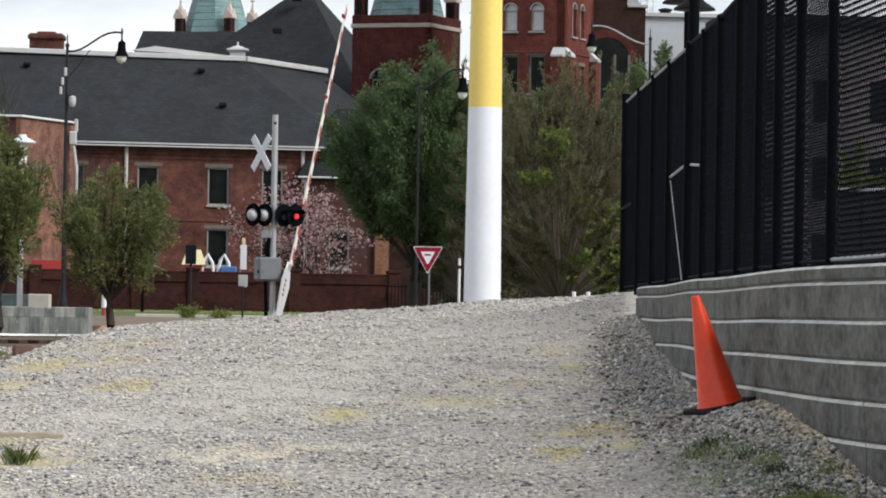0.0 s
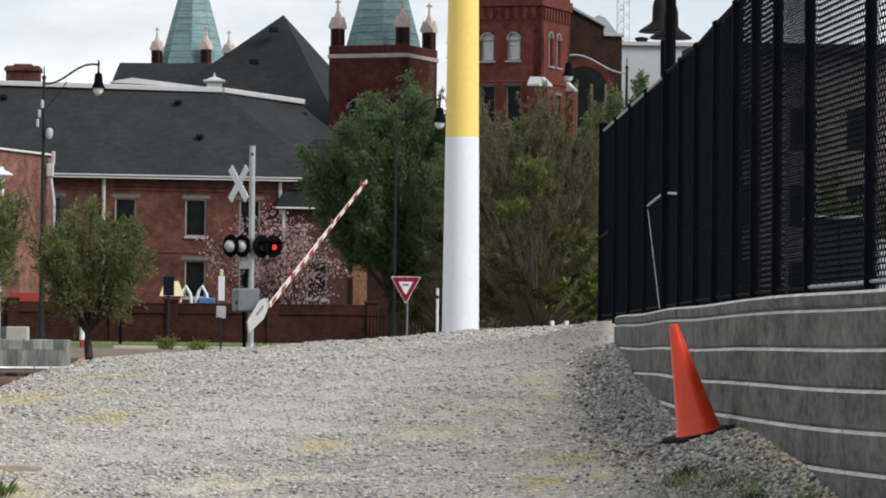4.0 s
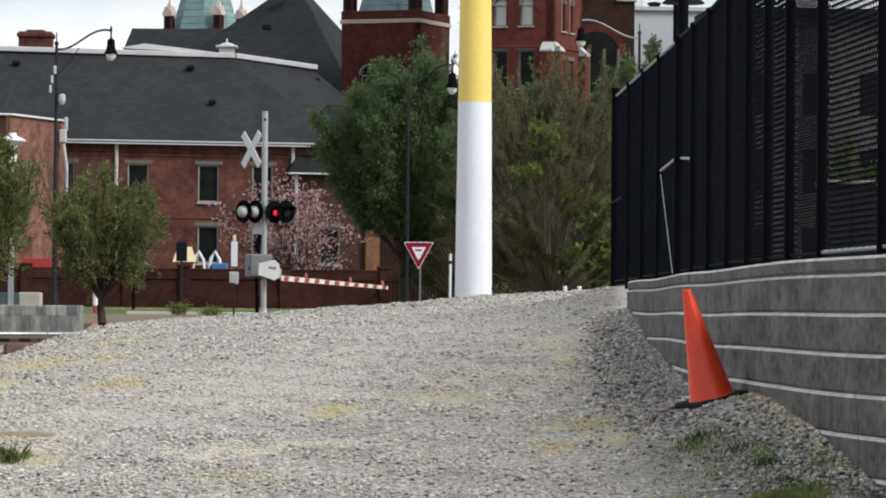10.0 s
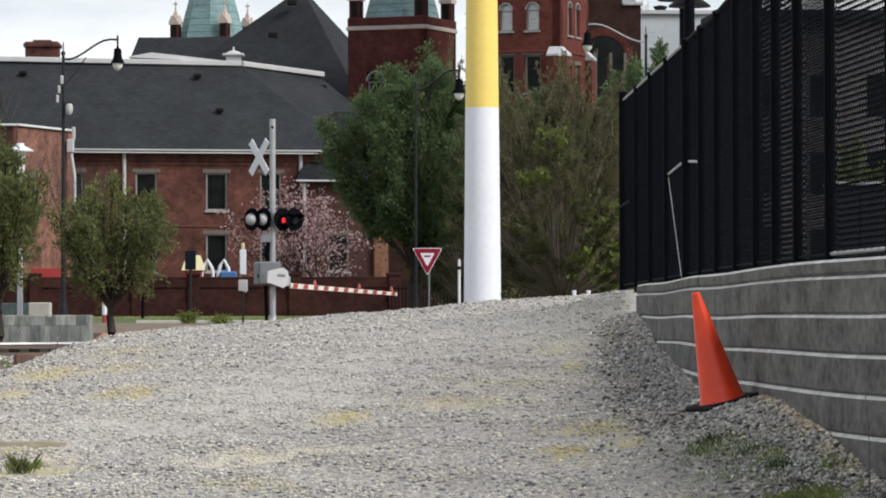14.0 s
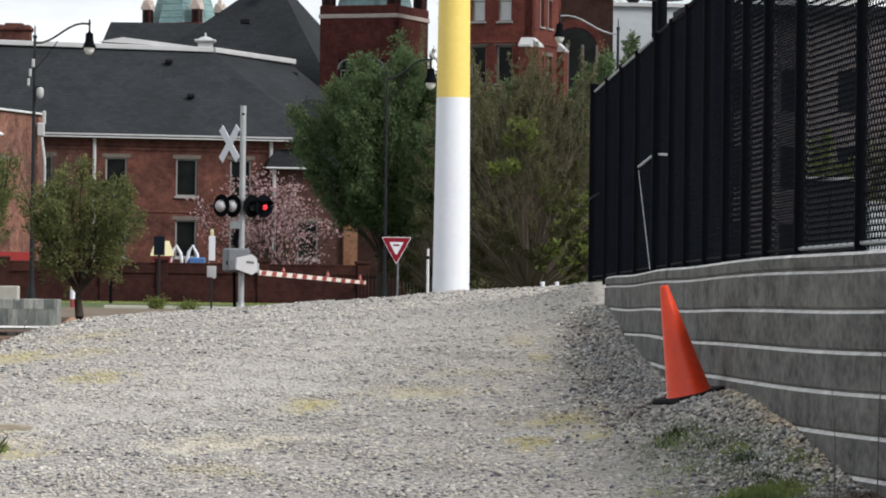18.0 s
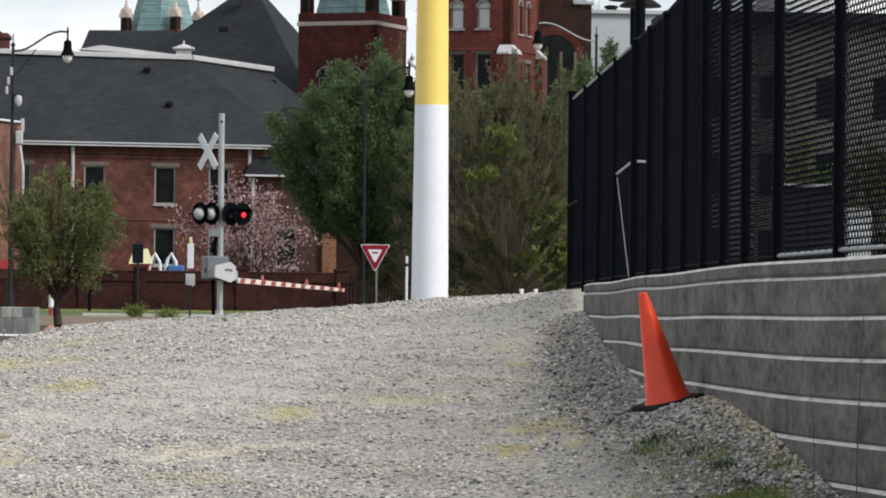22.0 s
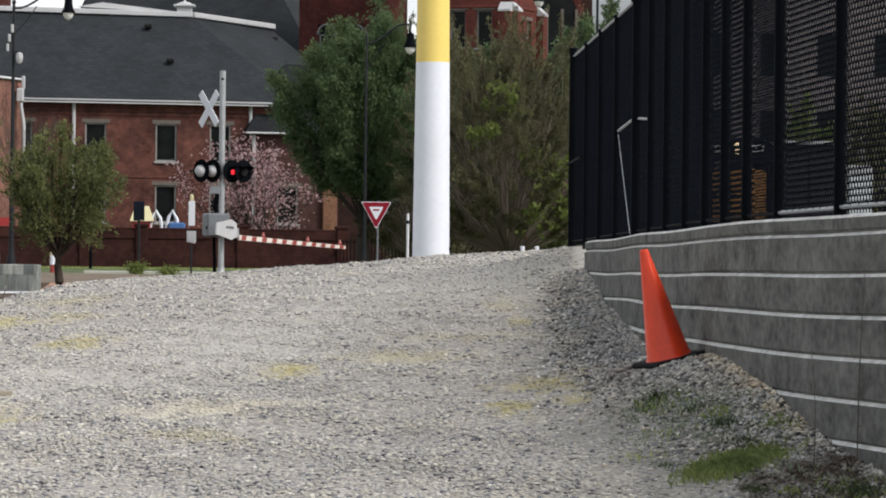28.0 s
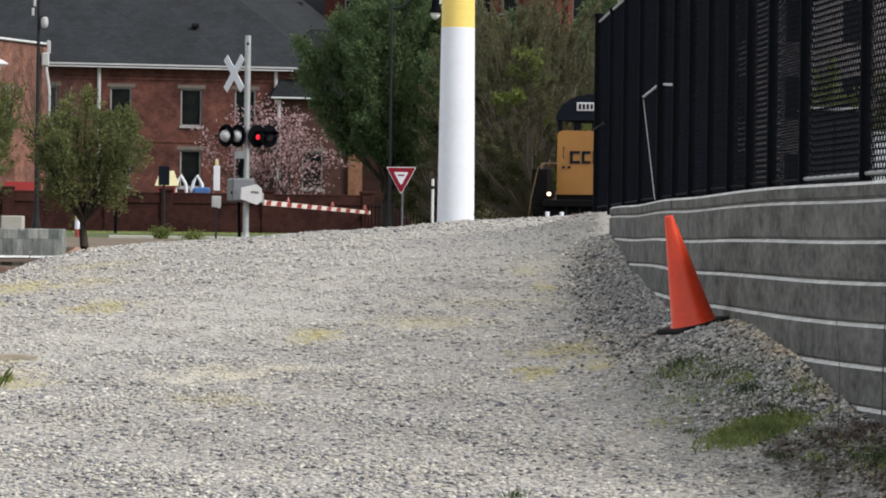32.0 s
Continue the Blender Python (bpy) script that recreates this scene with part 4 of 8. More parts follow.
def feather_tree(label, at, fork, trunk_r, crown, seed, stems, sprays, leaves, leaf_size, mat, name="tree", widest=0.45, reach=0.6, puff=0.10, foot=0.15, wood=None, stem_r=0.03, ragged=0.35, low=0.3, peak=(2.6, 0.55)):
    """A short trunk, many stems that rise and spread, and leafy sprays along them that point up and out. crown: (half width, bottom, top)."""
    rng = random.Random(seed)
    t = thing(name, label, "tree", at)
    hw, zb, zt = crown
    wood = wood or M_BARK
    def girth(z, az):
        f = min(1.0, max(0.0, (z - zb) / (zt - zb)))
        k = (low + (1 - low) * (f / widest) ** 0.75) if f < widest else max(0.0, 1 - ((f - widest) / (1 - widest)) ** peak[0]) ** peak[1]
        d = Vector((math.cos(az), math.sin(az), 0))
        return hw * k * (1 + ragged * noise.noise(d * 1.7 + Vector((seed * 1.3, 0, z * 1.9 / hw))))
    bm = bmesh.new()
    tube(bm, [(0, 0, -0.15), (0.02, 0, fork * 0.15), (-0.02, 0.01, fork * 0.6), (0, 0, fork)], [trunk_r * 1.5, trunk_r * 1.05, trunk_r * 0.9, trunk_r * 0.95], 9)
    smooth(part("trunk", bm, M_BARK, t), 60)
    bm = bmesh.new()
    paths = []
    for k in range(stems):
        az = 6.283 * (k * 0.618) + rng.uniform(-0.3, 0.3)
        z = zb + (zt - zb) * rng.uniform(0.32, 1.0) ** 0.8
        rad = girth(z, az) * rng.uniform(0.25, 0.95)
        end = Vector((math.cos(az) * rad, math.sin(az) * rad, z))
        a = Vector((end.x / hw, end.y / hw, 0)) * foot + Vector((0, 0, fork * rng.uniform(0.75, 1.0)))
        w = lambda s: Vector((rng.gauss(0, s), rng.gauss(0, s), 0))
        m1 = a.lerp(end, 0.33) + Vector((end.x, end.y, 0)) * 0.10 + w(hw * 0.04)
        m2 = a.lerp(end, 0.68) + Vector((end.x, end.y, 0)) * 0.08 + w(hw * 0.05)
        r = stem_r * rng.uniform(0.6, 1.3)
        tube(bm, [a, m1, m2, end], [r, r * 0.75, r * 0.5, r * 0.2], 5 if stem_r > 0.03 else 4)
        paths.append((a, m1, m2, end))
    part("branchwork", bm, wood, t)
    bm = bmesh.new()
    pts, dirs = [], []
    per = leaves / sprays
    for k in range(sprays):
        p = paths[rng.randrange(stems)]
        s = rng.uniform(0.16, 1.0) ** 0.75 * 2.999
        i = int(s)
        b = p[i].lerp(p[i + 1], s - i)
        if b.z < zb:
            b = p[2].lerp(p[3], rng.random())
        out = Vector((b.x, b.y, 0))
        out = out.normalized() if out.length > 1e-4 else Vector((1, 0, 0))
        a2 = rng.uniform(0, 6.283)
        d = (out * rng.uniform(0.0, 0.9) + Vector((math.cos(a2), math.sin(a2), 0)) * rng.uniform(0, 0.75) + Vector((0, 0, rng.uniform(0.25, 1.1) if b.z > zb + 0.3 * (zt - zb) else rng.uniform(-0.45, 0.5)))).normalized()
        ln = reach * rng.uniform(0.5, 1.3)
        tip = b + d * ln
        lim = girth(tip.z, math.atan2(tip.y, tip.x)) * 1.08
        if math.hypot(tip.x, tip.y) > lim or tip.z > zt * 1.03:
            tip = b + (tip - b) * 0.45
        if k % 2 == 0:
            tube(bm, [b, b.lerp(tip, 0.5) + Vector((0, 0, 0.03 * ln)), tip], [0.008, 0.006, 0.003], 3)
        for _ in range(int(per * rng.uniform(0.4, 1.6))):
            u = rng.random() ** 0.8
            q = b.lerp(tip, u * 1.05)
            g = puff * (1.15 - 0.7 * u)
            pts.append((q.x + rng.gauss(0, g), q.y + rng.gauss(0, g), q.z + rng.gauss(0, g)))
            dirs.append(tuple(d))
    tagged(part("twig_work", bm, wood, t), kind="stuff")
    leaf_cloud("crown", pts, leaf_size, mat, t, seed, None if mat is L_PINK else dirs, 0.7 if mat is L_PINK else 0.5)
    return t


def broom_tree(label, at, hw, mid, top, seed, stems, leaves, leaf_size, mat, fresh=None, name="budding_tree"):
    """Thin stems that fan out straight from one low foot to a dome, each with twigs at sharp angles and narrow leaves along its outer half."""
    rng = random.Random(seed)
    t = thing(name, label, "tree", at)
    for x, lean in ((-0.25, 0.2), (0.35, -0.1), (1.15, -0.75)):
        bm = bmesh.new()
        tube(bm, [(x, 0, -0.15), (x + lean * 0.1, 0, 0.5), (x + lean * 0.6, 0, 1.1), (x + lean, 0, 1.7)], [0.13, 0.10, 0.085, 0.05], 8)
        smooth(part("trunk", bm, M_REDBARK, t, "reddish brown trunk"), 60)
    bm, tw = bmesh.new(), bmesh.new()
    foot = Vector((0, 0, 0.6))
    pts, dirs = [], []
    per = leaves / (stems * 6)

    def dress(a, b, count, near):
        d = (b - a).normalized()
        for _ in range(count):
            u = near + (1.06 - near) * rng.random() ** 0.8
            p = a.lerp(b, u)
            pts.append((p.x + rng.gauss(0, 0.05), p.y + rng.gauss(0, 0.05), p.z + rng.gauss(0, 0.05)))
            dirs.append(tuple(d))

    for k in range(stems):
        az = 6.283 * k * 0.618 + rng.uniform(-0.3, 0.3)
        th = radians(69) * rng.random() ** 0.78
        d = Vector((math.sin(th) * math.cos(az), math.sin(th) * math.sin(az), math.cos(th)))
        # where this ray leaves the dome
        e = Vector((d.x / hw, d.y / hw, d.z / (top - mid)))
        o = Vector((0, 0, (foot.z - mid) / (top - mid)))
        A, B, C = e.dot(e), 2 * e.dot(o), o.dot(o) - 1
        reach = (-B + math.sqrt(max(0.0, B * B - 4 * A * C))) / (2 * A)
        reach *= rng.uniform(0.78, 1.04) * (1 + 0.10 * noise.noise(d * 2.6 + Vector((seed, 0, 0))))
        sag = Vector((rng.gauss(0, 0.05), rng.gauss(0, 0.05), 0.05)) * reach
        at_f = lambda f: foot + d * reach * f + sag * (4 * f * (1 - f)) * 0.4
        r = rng.uniform(0.018, 0.042)
        tube(bm, [at_f(f) for f in (0, 0.3, 0.6, 0.85, 1.0)], [r, r * 0.8, r * 0.55, r * 0.3, r * 0.15], 4)
        dress(at_f(0.66), at_f(1.0), int(per * rng.uniform(0.5, 1.5)), 0.15)
        for _ in range(5):
            f = rng.uniform(0.3, 0.92) ** 0.7
            b = at_f(f)
            a2 = rng.uniform(0, 6.283)
            d2 = (d + Vector((math.cos(a2), math.sin(a2), rng.uniform(-0.4, 0.5))) * rng.uniform(0.25, 0.55)).normalized()
            tip = b + d2 * reach * rng.uniform(0.12, 0.28)
            tube(tw, [b, b.lerp(tip, 0.55) + Vector((0, 0, 0.02)), tip], [r * 0.4, r * 0.28, 0.003], 3)
            dress(b, tip, int(per * rng.uniform(0.3, 1.7) * smoothstep(0.56, 0.92, f) * 1.6), 0.2)
    tagged(part("branchwork", bm, M_WAND, t), kind="stuff")
    tagged(part("twig_work", tw, M_WAND, t), kind="stuff")
    leaf_cloud("crown", pts, leaf_size, mat, t, seed, dirs, 0.3)
    if fresh:
        spots, count = fresh
        cs = []
        for _ in range(count):
            x0, y0, z0, r = spots[rng.randrange(len(spots))]
            cs.append((x0 + rng.gauss(0, r), y0 + rng.gauss(0, r), z0 + rng.gauss(0, r)))
        leaf_cloud("fresh_foliage", clumps(rng, cs, 18, 0.09), leaf_size * 1.15, L_LIME, t, seed + 7)
    return t


def gz(x, y):
    return float(ground_z(x, y))


feather_tree("small street tree with feathery olive-green leaves in the planter", (-10.43, 92.9, 0.98), 1.15, 0.125, (2.35, 1.0, 4.95), 11, 26, 820, 23000, 0.042, L_STREET, name="street_tree", widest=0.36, reach=0.6, puff=0.09, foot=0.02, low=0.6, peak=(1.25, 1.0), ragged=0.45, stem_r=0.05)
feather_tree("small street tree with feathery olive-green leaves beside the planter", (-8.05, 96, 1.1), 0.9, 0.105, (2.0, 0.9, 3.85), 12, 22, 700, 19500, 0.042, L_STREET, name="street_tree", widest=0.38, reach=0.56, puff=0.10, foot=0.05, low=0.6, peak=(2.2, 0.6), ragged=0.4, stem_r=0.044)
feather_tree("small street tree with feathery olive-green leaves", (-12.6, 90, 0.9), 1.0, 0.11, (1.8, 1.1, 4.7), 13, 20, 700, 21000, 0.042, L_STREET, name="street_tree", widest=0.38, reach=0.58, puff=0.10, foot=0.02, low=0.6, peak=(2.2, 0.6), ragged=0.4, stem_r=0.044)
feather_tree("large leafy tree in fresh spring green", (-0.95, 136, 1.4), 2.2, 0.24, (3.0, 2.1, 9.35), 21, 40, 800, 100000, 0.062, L_GREEN, name="leafy_tree", widest=0.46, reach=0.9, puff=0.20, foot=0.03, low=0.05, stem_r=0.05, peak=(2.2, 0.62), ragged=0.4)
broom_tree("bushy tree with fanned thin brown branches and olive leaves", (3.9, 131, 1.35), 3.7, 4.3, 8.35, 31, 340, 105000, 0.066, L_OLIVE,
           fresh=([(0.58, -2.7, 4.0, 0.16), (0.93, -2.7, 3.45, 0.18), (1.43, -2.7, 3.2, 0.24), (1.2, -2.7, 2.9, 0.2), (0.66, -2.7, 2.1, 0.2), (1.25, -2.7, 1.9, 0.28), (1.65, -2.7, 3.6, 0.2), (1.7, -2.5, 2.4, 0.3), (-1.2, -2.9, 4.7, 0.16), (-0.75, -2.9, 4.9, 0.16), (0.1, -2.9, 5.6, 0.25), (-0.4, -2.8, 6.0, 0.25)], 150))
broom_tree("bushy tree with olive leaves beside the pole", (0.9, 138, 1.4), 2.3, 4.2, 8.4, 32, 150, 42000, 0.068, L_OLIVE)
feather_tree("green tree top behind the budding tree", (7.3, 150, 1.4), 3.0, 0.2, (1.9, 3.6, 9.9), 33, 34, 560, 24000, 0.07, L_GREEN, name="leafy_tree", reach=0.8, puff=0.15, stem_r=0.04)
feather_tree("green tree top beside the church", (3.2, 152, 1.4), 3.0, 0.2, (2.5, 3.6, 8.9), 34, 30, 420, 16000, 0.07, L_GREEN, name="leafy_tree", reach=0.8, puff=0.15, stem_r=0.04)
feather_tree("slim green treetop against the pale building", (9.35, 170, 1.3), 10.2, 0.06, (0.34, 11.2, 12.1), 35, 8, 60, 1300, 0.06, L_GREEN, name="leafy_tree", reach=0.4, puff=0.10, stem_r=0.02)
feather_tree("pink flowering magnolia against the brick building", (-6.25, 176, 1.55), 0.9, 0.14, (3.85, 0.7, 6.0), 41, 50, 520, 4200, 0.064, L_PINK, name="magnolia_tree", widest=0.5, reach=0.95, puff=0.20, foot=0.25, stem_r=0.035)
bare_tree("bare winter tree beside the slate roof", (-20.2, 176.5, 1.5), 7.0, 0.16, (1.5, 12.4), 42, 60, 3)
bare_tree("bare winter tree against the brick wing", (-15.9, 171, 1.5), 3.2, 0.08, (1.5, 8.0), 43, 90, 4)

# ---------------------------------------------------------------- planter, benches, pavement
M_TEAL = paint("teal_grey_stained_concrete", (0.075, 0.095, 0.095), 0.9, var=0.5, scale=2.2, fine=15, relief=0.3, spec=0.15)
planter = thing("planter_wall", "stained grey concrete planter wall", "planter", (-12.0, 93.4, 0.93))
bm = bmesh.new()
box(bm, (0, 0, 0.36), (7.4, 0.35, 0.72), bevel=0.02)
part("wall_body", bm, M_BOARDED, planter)
bm = bmesh.new()
box(bm, (3.53, 0.42, 0.36), (0.34, 0.46, 0.72), bevel=0.02)
part("wall_return", bm, M_BOARDED, planter)
bm = bmesh.new()
box(bm, (-0.6, 3.9, 0.2), (6.6, 7.4, 0.3))
part("soil", bm, M_BARK, planter)
for x, y, z, sx, sz, ew, lab in ((-11.47, 102, 1.42, 2.72, 0.55, 0.55, "grey concrete bench block with a pale end"), (-13.5, 104, 1.64, 1.6, 0.55, 0.2, "grey concrete bench block with a pale end")):
    b = thing("concrete_bench", lab, "bench", (x, y, z), group="benches by the planter")
    bm = bmesh.new()
    box(bm, (0, 0, sz / 2 - 0.3), (sx, 0.6, sz + 0.6), bevel=0.02)
    part("seat_block", bm, M_TEAL, b, "teal-grey stained seat block")
    bm = bmesh.new()
    box(bm, (sx / 2 - ew / 2 + 0.01, -0.02, sz / 2 - 0.29), (ew, 0.6, sz + 0.6), bevel=0.02)
    part("end_block", bm, M_CONC_L, b, "pale concrete end block")
kerb = thing("kerb", "pale concrete kerb along the track", "kerb", kind="structure")
bm = bmesh.new()
box(bm, (-12.2, 92.6, 0.955), (8.2, 0.14, 0.06), bevel=0.015)
part("kerb_stone", bm, M_CONC, kerb)
pav = thing("pavement", "orange brick paver strip beside the planter", "pavement", kind="structure")
bm = bmesh.new()
solid(bm, [(-8.4, 95.2, 0.8), (-6.2, 95.2, 0.8), (-6.2, 99.0, 0.8), (-8.5, 99.0, 0.8), (-8.4, 95.2, 1.06), (-6.2, 95.2, 1.08), (-6.2, 99.0, 1.22), (-8.5, 99.0, 1.20)], [(4, 5, 6, 7), (0, 1, 5, 4), (1, 2, 6, 5), (2, 3, 7, 6), (3, 0, 4, 7), (0, 3, 2, 1)])
part("paver_field", bm, M_PAVER, pav)
bm = bmesh.new()
solid(bm, [(-9.4, 99.0, 0.8), (-5.6, 99.0, 0.8), (-5.6, 109.0, 0.8), (-10.0, 109.0, 0.8), (-9.4, 99.0, 1.195), (-5.6, 99.0, 1.215), (-5.6, 109.0, 1.40), (-10.0, 109.0, 1.45)], [(4, 5, 6, 7), (0, 1, 5, 4), (1, 2, 6, 5), (2, 3, 7, 6), (3, 0, 4, 7), (0, 3, 2, 1)])
part("trodden_bank", bm, paint("trodden_earth", (0.17, 0.135, 0.105), 0.95, var=0.35, scale=1.5, fine=12, spec=0.1), pav, "trodden brown earth bank")
bm = bmesh.new()
box(bm, (-5.6, 131, 1.42), (9.0, 1.6, 0.14), bevel=0.02)
part("pale_walk", bm, M_CONC_L, pav, "pale concrete footpath")

# ---------------------------------------------------------------- lamps


def bell_lamp(parent, at, r=0.2, milk=True, hang=0.0):
    bm = bmesh.new()
    lathe(bm, [(r * 0.12, 2.6 * r), (r * 0.2, 2.3 * r), (r * 0.55, 2.1 * r), (r * 0.62, 1.1 * r), (r * 0.75, 0.6 * r), (r * 1.0, 0.15 * r), (r * 1.02, 0.0), (r * 0.9, 0.0)], 18, at)
    b = smooth(part("lamp_housing", bm, M_BLACK, parent))
    bm = bmesh.new()
    lathe(bm, [(r * 0.8, 0.02 * r), (r * 0.72, -0.4 * r), (r * 0.5, -0.8 * r), (r * 0.15, -1.05 * r)], 18, at)
    g = smooth(part("globe", bm, M_MILK, parent, "milky glass globe"))
    return b, g


def street_lamp(x, y, zb, ztop, reach, lab, gear=False, r=0.075, pale_arm=False):
    metal = M_STEEL
    arm_metal = M_ROOFGREY if pale_arm else M_STEEL
    t = thing("street_lamp", lab, "street lamp", (x, y, zb), group="street lamps")
    h = ztop - zb
    bm = bmesh.new()
    rod(bm, (0, 0, -0.2), (0, 0, h), r * 1.15, r * 0.6, 12)
    lathe(bm, [(r * 2.0, -0.1), (r * 1.9, 0.5), (r * 1.3, 0.7), (r * 1.2, 0.9)], 12)
    lathe(bm, [(r * 0.9, 0), (r * 0.9, 0.08), (0.02, 0.12), (0.02, 0.35), (0.004, 0.42)], 10, (0, 0, h))
    smooth(part("pole", bm, metal, t))
    s = 1 if reach > 0 else -1
    bm = bmesh.new()
    pts = []
    for k in range(9):
        f = k / 8
        pts.append((reach * f, 0, h - 0.15 + 0.62 * math.sin(f * math.pi / 2) ** 1.6 - 0.05 * math.sin(f * math.pi * 2)))
    tube(bm, pts, 0.032, 8)
    if not pale_arm:
        tube(bm, [(0, 0, h - 1.0), (reach * 0.2, 0, h - 0.62), (reach * 0.42, 0, h - 0.08)], 0.018, 6)
    smooth(part("arm", bm, arm_metal, t))
    bm = bmesh.new()
    rod(bm, (reach, 0, h + 0.47), (reach, 0, h + 0.15), 0.03, n=8)
    rod(bm, (reach, 0, h + 0.47), (reach, 0, h + 0.62), 0.045, 0.02, n=8)
    part("hanger", bm, metal, t)
    bell_lamp(t, (reach, 0, h - 0.28), 0.215)
    if gear:
        for dx, dz, sz in ((-0.03, -0.8, (0.09, 0.10, 0.27)), (-0.12, -1.1, (0.08, 0.10, 0.25)), (-0.17, -1.4, (0.08, 0.10, 0.25))):
            bm = bmesh.new()
            box(bm, (dx, -0.14, h + dz), sz, bevel=0.02)
            part("antenna_box", bm, M_TRIM, t, "pale grey antenna box")
        bm = bmesh.new()
        lathe(bm, [(0.03, 0.2), (0.10, 0.16), (0.115, 0.04), (0.10, -0.08), (0.05, -0.15)], 14, (0.2, -0.1, h - 1.75))
        smooth(part("dome_camera", bm, M_TRIM, t, "white dome camera"))
        bm = bmesh.new()
        rod(bm, (0, -0.1, h - 1.55), (0.2, -0.1, h - 1.53), 0.025, n=6)
        part("bracket", bm, metal, t)
    return t


street_lamp(-11.98, 125, 1.3, 9.9, 1.72, "black street lamp with curved arm, camera and antenna boxes", gear=True)
street_lamp(-0.86, 129, 1.35, 9.15, 1.42, "black street lamp with curved arm and bell lantern", r=0.055)
street_lamp(7.33, 142, 1.4, 11.6, -2.1, "dark street lamp with pale curved arm and bell lantern", pale_arm=True)

wl = thing("park_lamp", "white park lamp post with a wide disc top", "lamp post", (-10.38, 97.2, 1.1))
bm = bmesh.new()
rod(bm, (0, 0, -0.2), (0, 0, 4.28), 0.075, 0.055, 12)
part("pole", bm, M_WHITE, wl)
bm = bmesh.new()
lathe(bm, [(0.08, 4.03), (0.11, 4.13), (0.14, 4.48), (0.18, 4.55), (0.18, 4.59)], 16)
part("lantern", bm, M_MILK, wl)
bm = bmesh.new()
lathe(bm, [(0.33, 4.57), (0.335, 4.60), (0.2, 4.67), (0.11, 4.71), (0.10, 4.78), (0.02, 4.67)], 20)
smooth(part("disc_cap", bm, M_WHITE, wl))


def bell_post(x, y, zb, z1, z0, lab, r, pr, low):
    """A black post that carries a wide bell shade on top and two hanging ones lower down."""
    t = thing("bell_lamp_post", lab, "lamp post", (x, y, zb), group="bell lamp posts")
    bm = bmesh.new()
    rod(bm, (0, 0, -0.1), (0, 0, z1 - zb + 0.3), pr, n=12)
    part("post", bm, M_BLACK, t)
    for dx, dy, z, k in ((0.04, 0.0, z1 - zb, 1.0), (low[0], low[1], z0 - zb, 0.78)):
        rr = r * k
        bm = bmesh.new()
        if k == 1.0:  # the upper shade is a wide flat cone with a short neck
            lathe(bm, [(rr, 0), (rr, 0.012), (rr * 0.94, 0.035), (rr * 0.37, rr * 0.54), (rr * 0.34, rr * 0.62), (rr * 0.35, rr * 1.0), (rr * 0.2, rr * 1.12), (rr * 0.1, rr * 1.2), (rr * 0.1, rr * 2.1)], 24, (dx, dy, z))
        else:
            lathe(bm, [(rr, 0), (rr, 0.015), (rr * 0.93, 0.03), (rr * 0.45, rr * 0.45), (rr * 0.36, rr * 0.58), (rr * 0.345, rr * 1.2), (rr * 0.28, rr * 1.52), (rr * 0.12, rr * 1.72), (rr * 0.14, rr * 2.1), (rr * 0.04, rr * 2.2)], 24, (dx, dy, z))
        smooth(part("bell_shade", bm, M_BELL, t, "dark bronze bell-shaped shade"))
        bm = bmesh.new()
        rod(bm, (dx, dy, z + rr * 2.1), (0, 0, z + rr * 2.1 + 0.06), 0.018, n=6)
        part("arm", bm, M_BLACK, t)
    return t


bell_post(2.82, 45, 1.84, 6.02, 5.14, "black lamp post with dark bell-shaped shades", 0.31, 0.06, (0.02, 0.3))
bell_post(2.83, 46.5, 1.84, 6.10, 5.28, "black lamp post with dark bell-shaped shades", 0.31, 0.035, (-0.07, -0.35))
post2 = thing("yard_post", "tall black steel post behind the fence", "post", (2.80, 35, 1.84))
bm = bmesh.new()
rod(bm, (0, 0, 0), (0, 0, 6.5), 0.042, n=12)
part("shaft", bm, M_BLACK, post2)

# ---------------------------------------------------------------- yield sign and marker posts
ys = thing("yield_sign", "red and white triangular yield sign on a thin post", "road sign", (-0.47, 123, 1.3))
bm = bmesh.new()
rod(bm, (0.05, 0.05, -0.2), (0.05, 0.05, 2.45), 0.03, n=8)
part("post", bm, M_GREYBOX, ys)


def tri(w, h, zc):
    return [(-w / 2 * 0.94, zc + h * 0.37), (-w / 2, zc + h * 0.33), (-0.025, zc - h * 0.65), (0.025, zc - h * 0.65), (w / 2, zc + h * 0.33), (w / 2 * 0.94, zc + h * 0.37)]


for w, h, y, m, nm in ((0.91, 0.80, 0.0, M_WHITE, "sign_plate"), (0.85, 0.745, -0.006, M_RED, "red_band"), (0.43, 0.375, -0.012, M_WHITE, "white_field"), ):
    bm = bmesh.new()
    extrude(bm, tri(w, h, 2.13), 0.004, pose(0, y, 0))
    part(nm, bm, m, ys)
bm = bmesh.new()
box(bm, (0, -0.016, 2.17), (0.2, 0.004, 0.05))
part("lettering_bar", bm, M_RED, ys)

